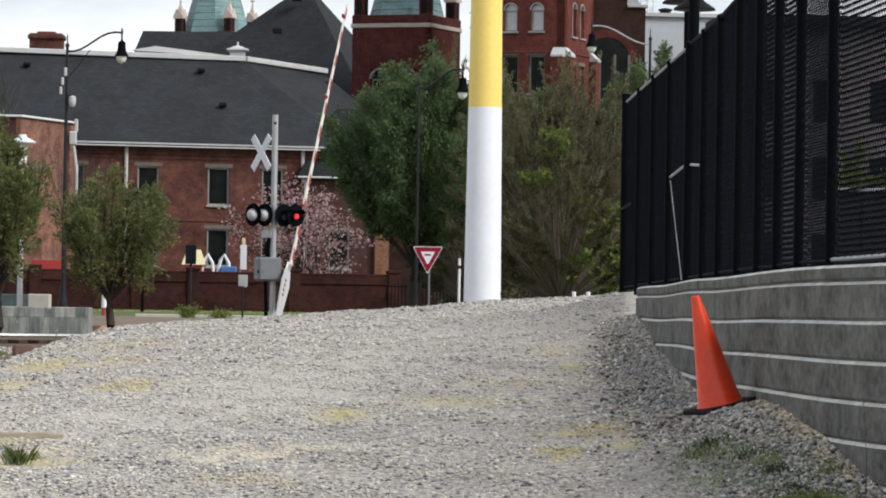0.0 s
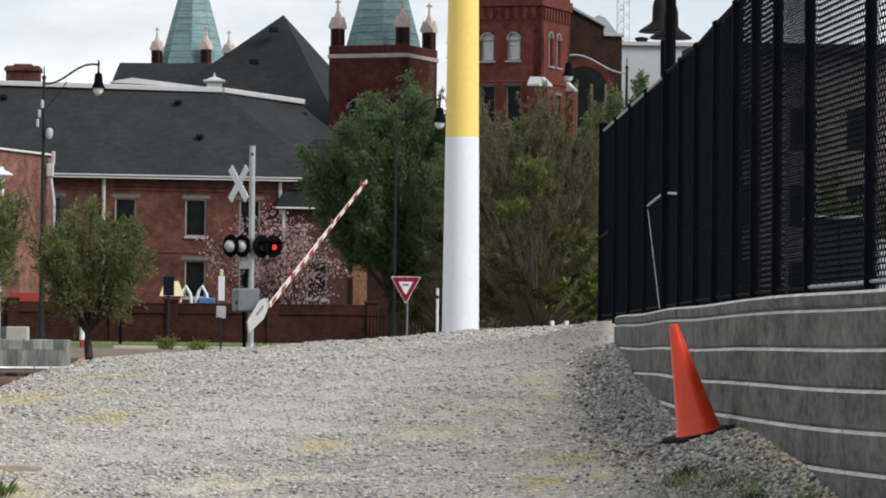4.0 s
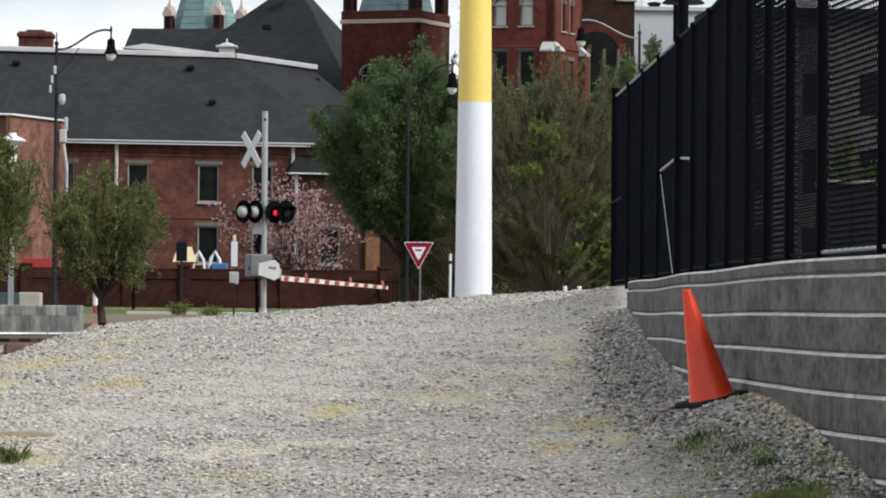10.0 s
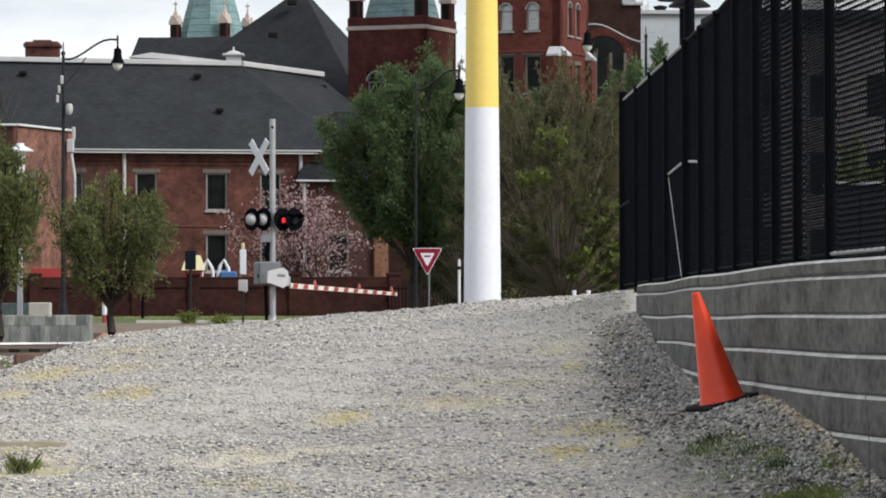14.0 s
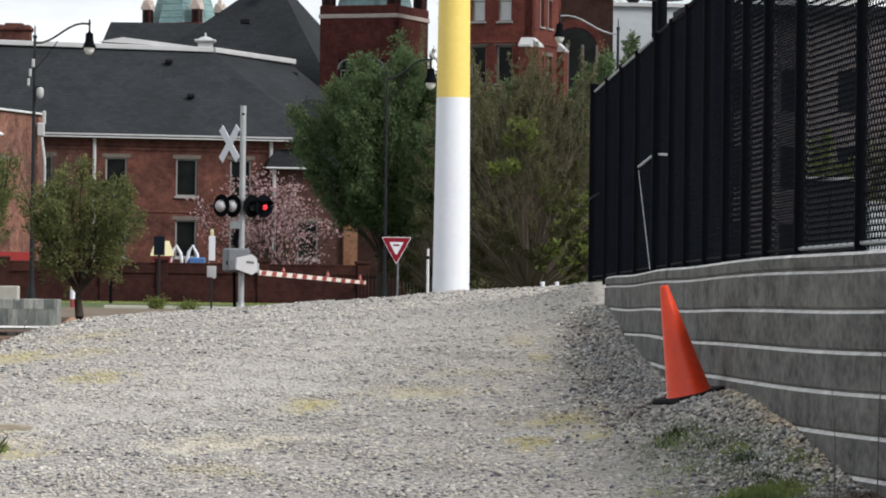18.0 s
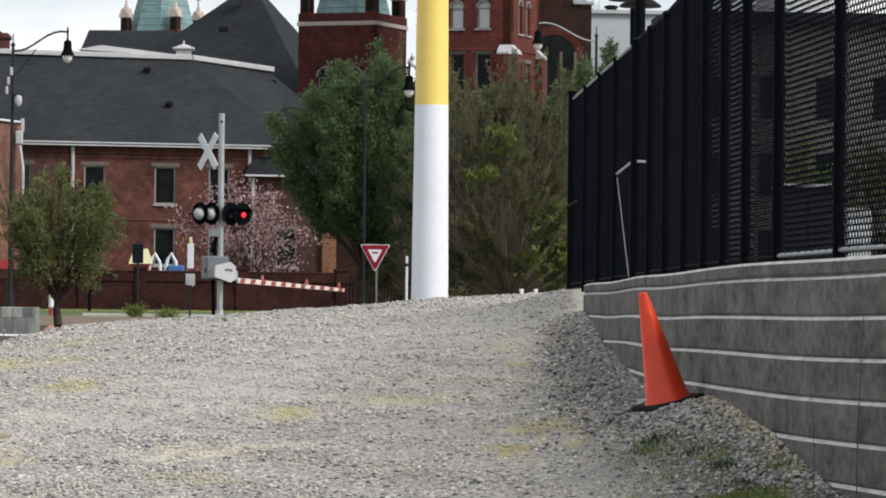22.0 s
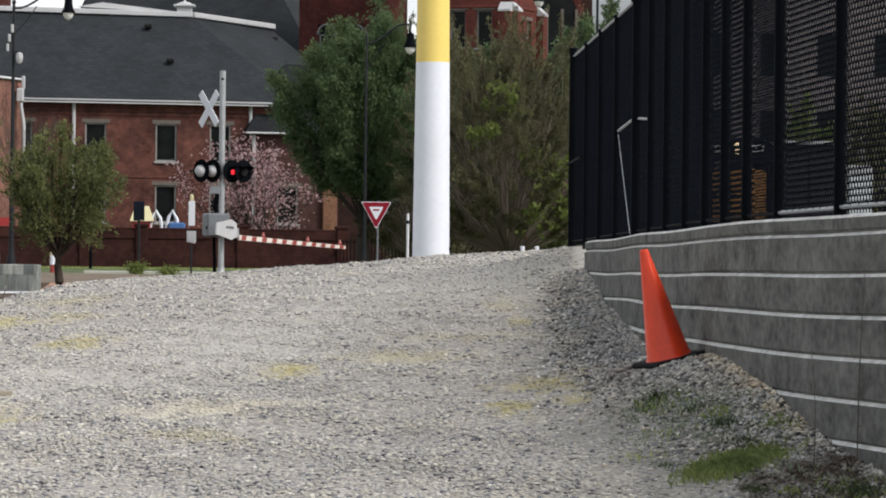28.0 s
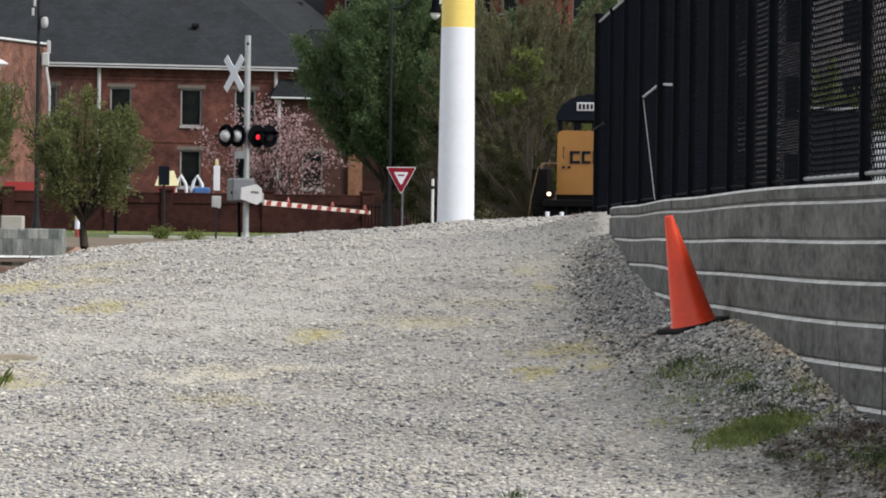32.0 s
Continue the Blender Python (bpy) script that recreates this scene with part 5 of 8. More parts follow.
for x, y, z, h, w, m, lab in ((-6.0, 119, 1.3, 2.45, 0.16, M_CONC_L, "white utility marker post with dark plates"),):
    t = thing("marker_post", lab, "marker post", (x, y, z))
    bm = bmesh.new()
    rod(bm, (0, 0, -0.1), (0, 0, h * 0.55), 0.03, n=6)
    part("stake", bm, M_STEEL, t)
    bm = bmesh.new()
    box(bm, (0, 0, 1.95), (0.19, 0.06, 0.75), bevel=0.01)
    part("white_panel", bm, M_WHITE, t)
    bm = bmesh.new()
    box(bm, (0, 0, 2.42), (0.1, 0.06, 0.2), bevel=0.02)
    part("cap", bm, M_PLAY_Y, t)
    bm = bmesh.new()
    for k in range(3):
        box(bm, (-0.08 + 0.08 * k, -0.035, 1.25 - 0.03 * k), (0.055, 0.02, 0.3))
    box(bm, (0, -0.02, 1.25), (0.28, 0.02, 0.34))
    part("striped_plate", bm, M_TRIM, t)

sp = thing("iron_post", "thin black iron post before the garden wall", "post", (-11.37, 150, 1.5))
bm = bmesh.new()
rod(bm, (0, 0, -0.1), (0, 0, 1.95), 0.06, n=8)
lathe(bm, [(0.09, 0), (0.09, 0.05), (0.03, 0.1)], 8, (0, 0, 1.93))
part("shaft", bm, M_BLACK, sp)
sp = thing("track_marker", "small white and red marker stake beside the tree", "marker", (-9.4, 110, 1.3))
for z0, z1, m, nm in ((-0.1, 0.36, M_ROSE, "red_band"), (0.36, 0.62, M_WHITE, "white_band"), (0.62, 0.72, M_PLAY_Y, "cap")):
    bm = bmesh.new()
    rod(bm, (0, 0, z0), (0, 0, z1), 0.07, n=10)
    part(nm, bm, m, sp)
sp = thing("white_stake", "thin white stake beyond the gravel crest", "stake", (0.42, 100, gz(0.42, 100)))
bm = bmesh.new()
rod(bm, (0, 0, -0.1), (0, 0, 3.04 - gz(0.42, 100)), 0.035, n=8)
part("shaft", bm, M_LOUVRE, sp)
bm = bmesh.new()
rod(bm, (0, 0, 2.78 - gz(0.42, 100)), (0, 0, 2.86 - gz(0.42, 100)), 0.040, n=8)
part("dark_band", bm, M_STEEL, sp, "dark band")
for x in (1.93, 2.14):
    t = thing("white_cap_post", "short white marker stub on the gravel crest", "marker", (x, 58, gz(x, 58)))
    bm = bmesh.new()
    rod(bm, (0, 0, -0.1), (0, 0, 1.955 - gz(x, 58)), 0.028, n=10)
    lathe(bm, [(0.032, 0.0), (0.032, 0.025), (0.02, 0.03)], 10, (0, 0, 1.945 - gz(x, 58)))
    part("stub", bm, M_WHITE, t)

# ---------------------------------------------------------------- crossing signal
SIG = Vector((-5.02, 117.0, 1.2))
sig = thing("crossing_signal", "grey railway crossing signal mast with crossbuck and flashing lights", "crossing signal", SIG)
bm = bmesh.new()
rod(bm, (0, 0, -0.2), (0, 0, 6.25), 0.088, n=14)
lathe(bm, [(0.2, -0.1), (0.2, 0.1), (0.12, 0.2), (0.1, 0.45)], 14)
smooth(part("mast", bm, M_GALV, sig))
bm = bmesh.new()
rod(bm, (0, -0.075, 6.0), (0, -0.1, 6.0), 0.045, n=10)
part("mast_hole_cover", bm, M_STEEL, sig)
TURN_X = pose(0, 0, 0, 0, 0, -52)
for k, ang in ((0, 42), (1, -42)):
    bm = bmesh.new()
    m = pose(-0.40, -0.06 - 0.02 * k, 5.12) @ TURN_X @ pose(0, 0, 0, 0, ang + 90 if k else ang - 90, 0)
    box(bm, (0, 0, 0), (1.28, 0.02, 0.24))
    bmesh.ops.transform(bm, matrix=m, verts=bm.verts)
    part("crossbuck_blade", bm, M_WHITE, sig)
bm = bmesh.new()
rod(bm, (-0.95, 0, 3.28), (0.95, 0.0, 3.28), 0.04, n=8)
part("crossarm", bm, M_STEEL, sig)


def signal_head(x, y, face, lens, nm="signal_lamp", big=1.0):
    """A black round backing with a hooded lens; face: heading of the lens in degrees."""
    m = pose(x, y, 3.28, 0, 0, face) @ pose(0, 0, 0, 90, 0, 0)
    bm = bmesh.new()
    lathe(bm, [(0.34, 0.0), (0.34, 0.015), (0.16, 0.03), (0.15, -0.12), (0.08, -0.16)][::-1], 22, m=m.to_3x3(), at=m.translation)
    disc = part(nm, bm, M_BLACK, sig)
    bm = bmesh.new()
    prof = [(0.15, 0.03), (0.13, 0.06), (0.08, 0.09), (0.02, 0.10)] if big == 1.0 else [(0.185, 0.03), (0.172, 0.09), (0.13, 0.15), (0.07, 0.18), (0.02, 0.19)]
    lathe(bm, prof, 18, m=m.to_3x3(), at=m.translation)
    smooth(part("lens", bm, lens, disc))
    bm = bmesh.new()
    n = 14
    a, b = [], []
    for k in range(n + 1):
        th = math.pi * ((-0.12 + 1.24 * k / n) if big == 1.0 else (0.12 + 0.76 * k / n))
        for lst, rr, zz in ((a, 0.165 * big, 0.02), (b, 0.165 * big, (0.30 if 2 < k < n - 2 else 0.16) / big ** 2)):
            lst.append(bm.verts.new(m @ Vector((rr * math.cos(th), rr * math.sin(th), zz))))
    for k in range(n):
        bm.faces.new((a[k], a[k + 1], b[k + 1], b[k]))
    r = bmesh.ops.solidify(bm, geom=bm.faces[:], thickness=0.008)
    part("hood", bm, M_BLACK, disc)
    return disc


# sky reflected in these two unlit lenses is put into a pale colour
signal_head(-0.60, -0.10, -44, M_TRIM, big=1.5)
signal_head(-0.26, -0.12, -44, M_TRIM, big=1.5)
heads = [signal_head(0.30, -0.04, 42, M_REDDARK), signal_head(0.64, -0.02, 42, M_REDDARK)]
flashers = []
for hx, hy in ((0.30, -0.04), (0.64, -0.02)):
    # the flashing element: glowing on one side, dark on the other
    bm = bmesh.new()
    lathe(bm, [(0.02, -0.004), (0.11, -0.003), (0.11, 0.0), (0.02, 0.0)], 18)
    fl = part("flasher_disc", bm, M_RUBBER, sig)
    bm = bmesh.new()
    lathe(bm, [(0.078, 0.002), (0.073, 0.010), (0.045, 0.016), (0.01, 0.018)], 18)
    part("lit_face", bm, M_REDGLOW, fl, "glowing red face")
    flashers.append((fl, pose(hx, hy, 3.28, 0, 0, 22) @ pose(0, 0, 0, 90, 0, 0) @ pose(-0.03, -0.03, 0.17)))
bm = bmesh.new()
box(bm, (-0.2, -0.12, 2.72), (0.34, 0.03, 0.22), pose(0, 0, 0, 0, 0, -30))
part("track_count_plate", bm, M_GALV, sig)
bm = bmesh.new()
tube(bm, [(-0.12, 0, 2.6), (-0.2, 0.05, 2.2), (-0.15, 0, 1.8)], 0.07, 8)
part("bell", bm, M_BLACK, sig)
bm = bmesh.new()
box(bm, (-0.16, 0.0, 1.68), (0.70, 0.55, 0.70), pose(0, 0, 0, 0, 0, 20), bevel=0.05)
part("gate_motor_box", bm, M_GREYBOX, sig, "grey gate motor cabinet")
bm = bmesh.new()
box(bm, (-0.36, -0.33, 1.6), (0.16, 0.02, 0.1))
part("name_plate", bm, M_BLACK, sig)
bm = bmesh.new()
rod(bm, (-0.22, 0.1, 1.35), (-0.18, 0.1, -0.1), 0.05, n=8)
part("conduit", bm, M_BLACK, sig)

# the gate arm turns on the motor's shaft; its own length lies along x
PHI = 70.6
arm = part("gate_arm", bmesh.new(), M_GALV, sig)
bm = bmesh.new()
box(bm, (0.12, -0.05, -0.12), (0.5, 0.05, 0.3), bevel=0.02)
box(bm, (0.30, -0.02, -0.2), (0.3, 0.08, 0.14), bevel=0.02)
part("arm_bracket", bm, M_GALV, arm, "galvanised arm bracket")
bm = bmesh.new()
extrude(bm, [(-1.55, -0.22), (-1.50, 0.12), (-0.35, 0.26), (0.05, 0.16), (0.12, -0.2), (-0.3, -0.34)], 0.04, pose(0, -0.12, 0))
part("counterweight_plate", bm, M_TRIM, arm, "pale counterweight plate with faint lettering bars")
for k in range(4):
    bm = bmesh.new()
    box(bm, (-0.75 + 0.16 * k, -0.125, 0.02), (0.09, 0.01, 0.07))
    part("lettering_bar", bm, M_STEEL, arm)
L_ARM, N_ST = 9.6, 21
bm = bmesh.new()
solid(bm, [(0.4, -0.075, -0.325), (L_ARM, -0.065, -0.302), (L_ARM, -0.035, -0.302), (0.4, -0.025, -0.325), (0.4, -0.075, -0.175), (L_ARM, -0.065, -0.198), (L_ARM, -0.035, -0.198), (0.4, -0.025, -0.175)], [(0, 1, 5, 4), (1, 2, 6, 5), (2, 3, 7, 6), (3, 0, 4, 7), (4, 5, 6, 7), (0, 3, 2, 1)])
part("boom", bm, M_ARM, arm, "faded white tapered boom")
for k in range(11):
    # slanting strips of red tape on the boom's face
    x = 0.75 + (L_ARM - 1.1) * k / 10.0
    h = 0.066 - 0.018 * k / 10.0
    bm = bmesh.new()
    y0, y1 = -0.0795 + 0.010 * k / 10.0, -0.0205 - 0.010 * k / 10.0
    solid(bm, [(x - 0.23, y0, -0.25 - h), (x + 0.15, y0, -0.25 - h), (x + 0.23, y0, -0.25 + h), (x - 0.15, y0, -0.25 + h), (x - 0.23, y1, -0.25 - h), (x + 0.15, y1, -0.25 - h), (x + 0.23, y1, -0.25 + h), (x - 0.15, y1, -0.25 + h)], [(0, 1, 2, 3), (7, 6, 5, 4), (0, 4, 5, 1), (1, 5, 6, 2), (2, 6, 7, 3), (3, 7, 4, 0)])
    part("red_tape", bm, M_ROSE, arm)
for x in (2.4, 6.2, 9.1):
    bm = bmesh.new()
    lathe(bm, [(0.06, -0.18), (0.06, -0.13), (0.045, -0.1), (0.02, -0.02)], 12, (x, -0.05, 0))
    part("gate_lamp", bm, M_ROSE, arm, "small red gate lamp")

# ---------------------------------------------------------------- buildings


def wall_mesh(bm, width, height, thick, holes, m, z0=0.0):
    """A wall from x 0 to width, face at y 0, built in cells round its openings (x0, x1, z0, z1)."""
    xs = sorted({0.0, width, *[h[0] for h in holes], *[h[1] for h in holes]})
    zs = sorted({z0, height, *[h[2] for h in holes], *[h[3] for h in holes]})
    grid = {(i, k): bm.verts.new((x, 0, z)) for i, x in enumerate(xs) for k, z in enumerate(zs)}
    faces = []
    for i in range(len(xs) - 1):
        for k in range(len(zs) - 1):
            cx, cz = (xs[i] + xs[i + 1]) / 2, (zs[k] + zs[k + 1]) / 2
            if not any(h[0] < cx < h[1] and h[2] < cz < h[3] for h in holes):
                faces.append(bm.faces.new((grid[i, k], grid[i + 1, k], grid[i + 1, k + 1], grid[i, k + 1])))
    ext = bmesh.ops.extrude_face_region(bm, geom=faces, use_keep_orig=True)
    back = [v for v in ext["geom"] if isinstance(v, bmesh.types.BMVert)]
    bmesh.ops.translate(bm, vec=(0, thick, 0), verts=back)
    own = [v for v in grid.values() if v.is_valid] + back
    bmesh.ops.recalc_face_normals(bm, faces=list({f for v in own for f in v.link_faces}))
    bmesh.ops.transform(bm, matrix=m, verts=own)
    bmesh.ops.delete(bm, geom=[v for v in own if not v.link_faces], context="VERTS")


def window(parent, m, w, h, arch=False, louvre=False, rows=1, frame_mat=None, sill=True, lintel=True, blind=0.0, deep=0.16):
    """A sash window with frame, panes, sill and lintel; origin at the middle of its foot, in the wall's face."""
    fm = frame_mat or M_SASH
    win = part("window", bmesh.new(), M_GLASS, parent)
    t = 0.075
    bm = bmesh.new()
    for x in (-w / 2 + t / 2, w / 2 - t / 2):
        box(bm, (x, deep - 0.04, h / 2), (t, 0.08, h))
    for k in range(rows + 1):
        box(bm, (0, deep - 0.04, t / 2 + (h - t) * k / rows), (w - 2 * t, 0.07, t if k in (0, rows) else t * 0.6))
    bmesh.ops.transform(bm, matrix=m, verts=bm.verts)
    part("window_frame", bm, fm, win)
    for k in range(rows):
        bm = bmesh.new()
        box(bm, (0, deep + 0.01, h * (k + 0.5) / rows), (w - t, 0.02, h / rows - 0.02))
        bmesh.ops.transform(bm, matrix=m, verts=bm.verts)
        part("pane", bm, M_LOUVRE if louvre else M_GLASS, win)
    if louvre:
        bm = bmesh.new()
        n = int(h / 0.16)
        for k in range(n):
            vs = box(bm, (0, deep - 0.02, h * (k + 0.5) / n), (w - 2 * t, 0.07, 0.03))
        bmesh.ops.transform(bm, matrix=m, verts=bm.verts)
        part("louvre", bm, M_LOUVRE, win)
    if arch:
        bm = bmesh.new()
        n = 12
        pts = [(-w / 2, h)] + [(-w / 2 * math.cos(math.pi * k / n), h + w / 2 * math.sin(math.pi * k / n)) for k in range(1, n)] + [(w / 2, h)]
        extrude(bm, pts, 0.05, m @ pose(0, deep - 0.05, 0))
        part("arch_light", bm, M_LOUVRE if louvre else M_GLASS, win)
        bm = bmesh.new()
        for k in range(n):
            a0, a1 = math.pi * k / n, math.pi * (k + 1) / n
            quad = [(-math.cos(a0) * r, h + math.sin(a0) * r) for r in (w / 2 - 0.03, w / 2 + 0.035)] + [(-math.cos(a1) * r, h + math.sin(a1) * r) for r in (w / 2 + 0.035, w / 2 - 0.03)]
            extrude(bm, quad, deep + 0.02, m @ pose(0, -0.03, 0))
        part("arch_trim", bm, fm, win)
    if sill:
        bm = bmesh.new()
        box(bm, (0, 0.02, -0.05), (w + 0.16, 0.22, 0.10), bevel=0.015)
        bmesh.ops.transform(bm, matrix=m, verts=bm.verts)
        part("window_sill", bm, M_SASH, win)
    if lintel and not arch:
        bm = bmesh.new()
        box(bm, (0, 0.03, h + 0.09), (w + 0.3, 0.10, 0.18))
        bmesh.ops.transform(bm, matrix=m, verts=bm.verts)
        part("lintel", bm, M_LINTEL, win)
    return win


# --- two-storey brick building: x along its front, y into it
FRONT = pose(-21.0, 181.8, 1.5, 0, 0, 12.4)
B = thing("brick_building", "two-storey red brick building with a dark slate hip roof", "building", (0, 0, 0))
EAVE = 7.84
holes, wins = [], []
for x, z, w, h in ((1.25, 5.05, 1.0, 1.75), (4.0, 5.05, 1.0, 1.75), (7.45, 5.05, 1.0, 1.75), (10.75, 5.05, 1.0, 1.75), (13.3, 5.05, 1.0, 1.75),
                   (4.0, 2.2, 1.0, 1.75), (7.45, 2.2, 1.0, 1.75), (10.75, 2.2, 1.0, 1.75), (13.3, 2.2, 1.0, 1.75), (1.25, 2.2, 1.0, 1.75)):
    wins.append((x, z, w, h))
    holes.append((x - w / 2, x + w / 2, z, z + h))
bm = bmesh.new()
wall_mesh(bm, 16.6, EAVE, 0.35, holes, FRONT, -0.4)
part("front_wall", bm, M_BRICK, B, weld=True)
bm = bmesh.new()
box(bm, (8.3, 8.5, EAVE / 2 - 0.3), (16.0, 16.0, EAVE + 0.2))
bmesh.ops.transform(bm, matrix=FRONT @ pose(0, 0, 0), verts=bm.verts)
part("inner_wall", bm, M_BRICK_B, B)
for x, z, w, h in wins:
    window(B, FRONT @ pose(x, 0, z), w, h)
for z, d, hh in ((EAVE - 0.62, 0.05, 0.12), (EAVE - 0.45, 0.09, 0.1), (4.35, 0.04, 0.14)):
    bm = bmesh.new()
    vs = box(bm, (8.3, -d / 2, z), (16.6, d, hh))
    bmesh.ops.transform(bm, matrix=FRONT, verts=vs)
    part("brick_band", bm, M_BRICK, B)
bm = bmesh.new()
vs = box(bm, (8.2, -0.42, EAVE + 0.0), (17.6, 0.14, 0.09), bevel=0.02)
vs = box(bm, (8.2, -0.25, EAVE - 0.12), (17.4, 0.5, 0.06))
bmesh.ops.transform(bm, matrix=FRONT, verts=bm.verts)
part("gutter", bm, M_TRIM, B, "white gutter and soffit")
for x in (6.4, 14.7):
    bm = bmesh.new()
    rod(bm, (x, -0.12, EAVE - 0.1), (x, -0.12, 0.0), 0.085, n=8)
    bmesh.ops.transform(bm, matrix=FRONT, verts=bm.verts)
    part("downspout", bm, M_TRIM, B, "white downspout")
# roof: front slope, right slope under a second ridge that runs back, left hip
E0, E1 = FRONT @ Vector((0.9, -0.5, EAVE + 0.06)), FRONT @ Vector((17.0, -0.5, EAVE + 0.06))
RL, RM = Vector((-23.2, 188.4, 13.85)), Vector((-9.75, 191.4, 13.75))
RE = Vector((-6.2, 199.5, 13.7))
ER = Vector((-0.6, 200.5, 9.3))
EL = Vector((-33.0, 200.0, 9.3))
RB, EB = Vector((-20.0, 205.0, 13.0)), Vector((-12, 214, 9.0))
bm = bmesh.new()
solid(bm, [E0, E1, RM, RL, RE, ER, EL, RB, EB], [(0, 1, 2, 3), (1, 5, 4, 2), (6, 0, 3), (6, 3, 7), (3, 2, 4, 7), (7, 4, 8), (4, 5, 8), (6, 7, 8)])
part("roof", bm, M_SLATE, B)
bm = bmesh.new()


def ridge(bm, a, b, w, h):
    d = Vector(b) - Vector(a)
    m = Matrix.Translation((Vector(a) + Vector(b)) / 2) @ d.to_track_quat("X", "Z").to_matrix().to_4x4()
    vs = box(bm, (0, 0, 0), (d.length, w, h), bevel=0.03)
    bmesh.ops.transform(bm, matrix=m, verts=vs)


ridge(bm, RL + Vector((0.6, 0, 0.1)), RM + Vector((0, 0, 0.1)), 0.4, 0.25)
ridge(bm, RM + Vector((0, 0, 0.1)), RE + Vector((0.1, 0, 0.12)), 0.4, 0.26)
part("ridge_flashing", bm, M_TRIM, B, "white ridge flashing")
bm = bmesh.new()
solid(bm, [RL + Vector((8.0, 1.6, 0.25)), RM + Vector((0.0, 0.5, 0.2)), RM + Vector((-3.8, 1.0, 0.5)), RL + Vector((9.2, 2.0, 0.5)), RM + Vector((-3.8, 4.0, 0.2)), RL + Vector((9.2, 4.0, 0.2))], [(0, 1, 2, 3), (2, 1, 4), (3, 2, 4, 5), (0, 3, 5), (0, 5, 4, 1)])
part("raised_flat_roof", bm, M_TRIM, B, "white membrane on a raised flat roof")
bm = bmesh.new()
ridge(bm, RL + Vector((0, 0, 0.04)), E0.lerp(RL, 0.02) + Vector((0, 0, 0.04)), 0.5, 0.14)
part("hip_cap", bm, M_SLATE, B)

bm = bmesh.new()
c = RM + Vector((-0.35, 0.1, 0.2))
box(bm, c + Vector((0, 0, 0.12)), (0.72, 0.6, 0.34))
box(bm, c + Vector((0, 0, 0.34)), (1.05, 0.85, 0.12), bevel=0.04)
lathe(bm, [(0.42, 0.4), (0.26, 0.5), (0.06, 0.56), (0.03, 0.74)], 12, c)
part("roof_ventilator", bm, M_TRIM, B, "white roof ventilator")
bm = bmesh.new()
box(bm, (-19.75, 195.5, 14.3), (1.62, 1.2, 1.8), bevel=0.02)
box(bm, (-19.75, 195.5, 15.02), (1.78, 1.4, 0.22), bevel=0.04)
box(bm, (-19.75, 195.5, 15.2), (0.9, 0.8, 0.2), bevel=0.03)
part("chimney", bm, M_BRICK, B, "dark red brick chimney")


def front_roof(x, f):
    """A point of the front slope: x along the eave, f of the way up."""
    a = E0.lerp(E1, x)
    b = RL.lerp(RM, x)
    return a.lerp(b, f)


for x, f in ((0.20, 0.83), (0.79, 0.83), (0.735, 0.42)):
    bm = bmesh.new()
    box(bm, front_roof(x, f) + Vector((0, -0.1, 0.14)), (0.36, 0.4, 0.2), bevel=0.05)
    part("roof_vent", bm, M_RUBBER, B, "small dark roof vent")
for x, f in ((0.78, 0.82), (0.45, 0.5)):
    p = E1.lerp(ER, x).lerp(RM.lerp(RE, x), f)
    bm = bmesh.new()
    box(bm, p + Vector((0, 0, 0.15)), (0.4, 0.4, 0.22), bevel=0.03)
    part("roof_vent", bm, M_RUBBER, B)
# low annex with its own small hip roof at the right end
AN = pose(-6.9, 184.2, 1.95, 0, 0, 12.4)
bm = bmesh.new()
wall_mesh(bm, 4.5, 5.9, 0.3, [(1.6, 2.6, 1.75, 3.5)], AN, -0.6)
# tree shade on the annex is put into its darker brick
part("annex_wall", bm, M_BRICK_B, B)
bm = bmesh.new()
vs = box(bm, (4.35, 3.3, 2.75), (0.3, 6.0, 6.3))
bmesh.ops.transform(bm, matrix=AN, verts=vs)
part("annex_side_wall", bm, M_BRICK, B)
bm = bmesh.new()
vs = box(bm, (4.08, -0.12, 2.3), (0.66, 0.26, 4.9), bevel=0.02)
bmesh.ops.transform(bm, matrix=AN, verts=vs)
part("pilaster", bm, M_TAN, B, "tan brick pilaster")
window(B, AN @ pose(2.1, 0, 1.75), 1.0, 1.75)
bm = bmesh.new()
solid(bm, [AN @ Vector(v) for v in ((-0.0, -0.4, 6.0), (4.9, -0.4, 6.0), (4.9, 7, 6.0), (-0.0, 7, 6.0), (2.55, 3.3, 9.4), (3.7, 3.7, 9.4))], [(0, 1, 5, 4), (1, 2, 5), (2, 3, 4, 5), (3, 0, 4), (0, 3, 2, 1)])
part("annex_roof", bm, M_SLATE_D, B, "darker slate hip roof")
bm = bmesh.new()
vs = box(bm, (2.45, -0.45, 5.97), (4.9, 0.12, 0.09), bevel=0.02)
bmesh.ops.transform(bm, matrix=AN, verts=vs)
part("gutter", bm, M_TRIM, B)
bm = bmesh.new()
rod(bm, AN @ Vector((0.45, -0.15, 5.9)), AN @ Vector((0.45, -0.15, 0.0)), 0.09, n=8)
part("downspout", bm, M_TRIM, B)

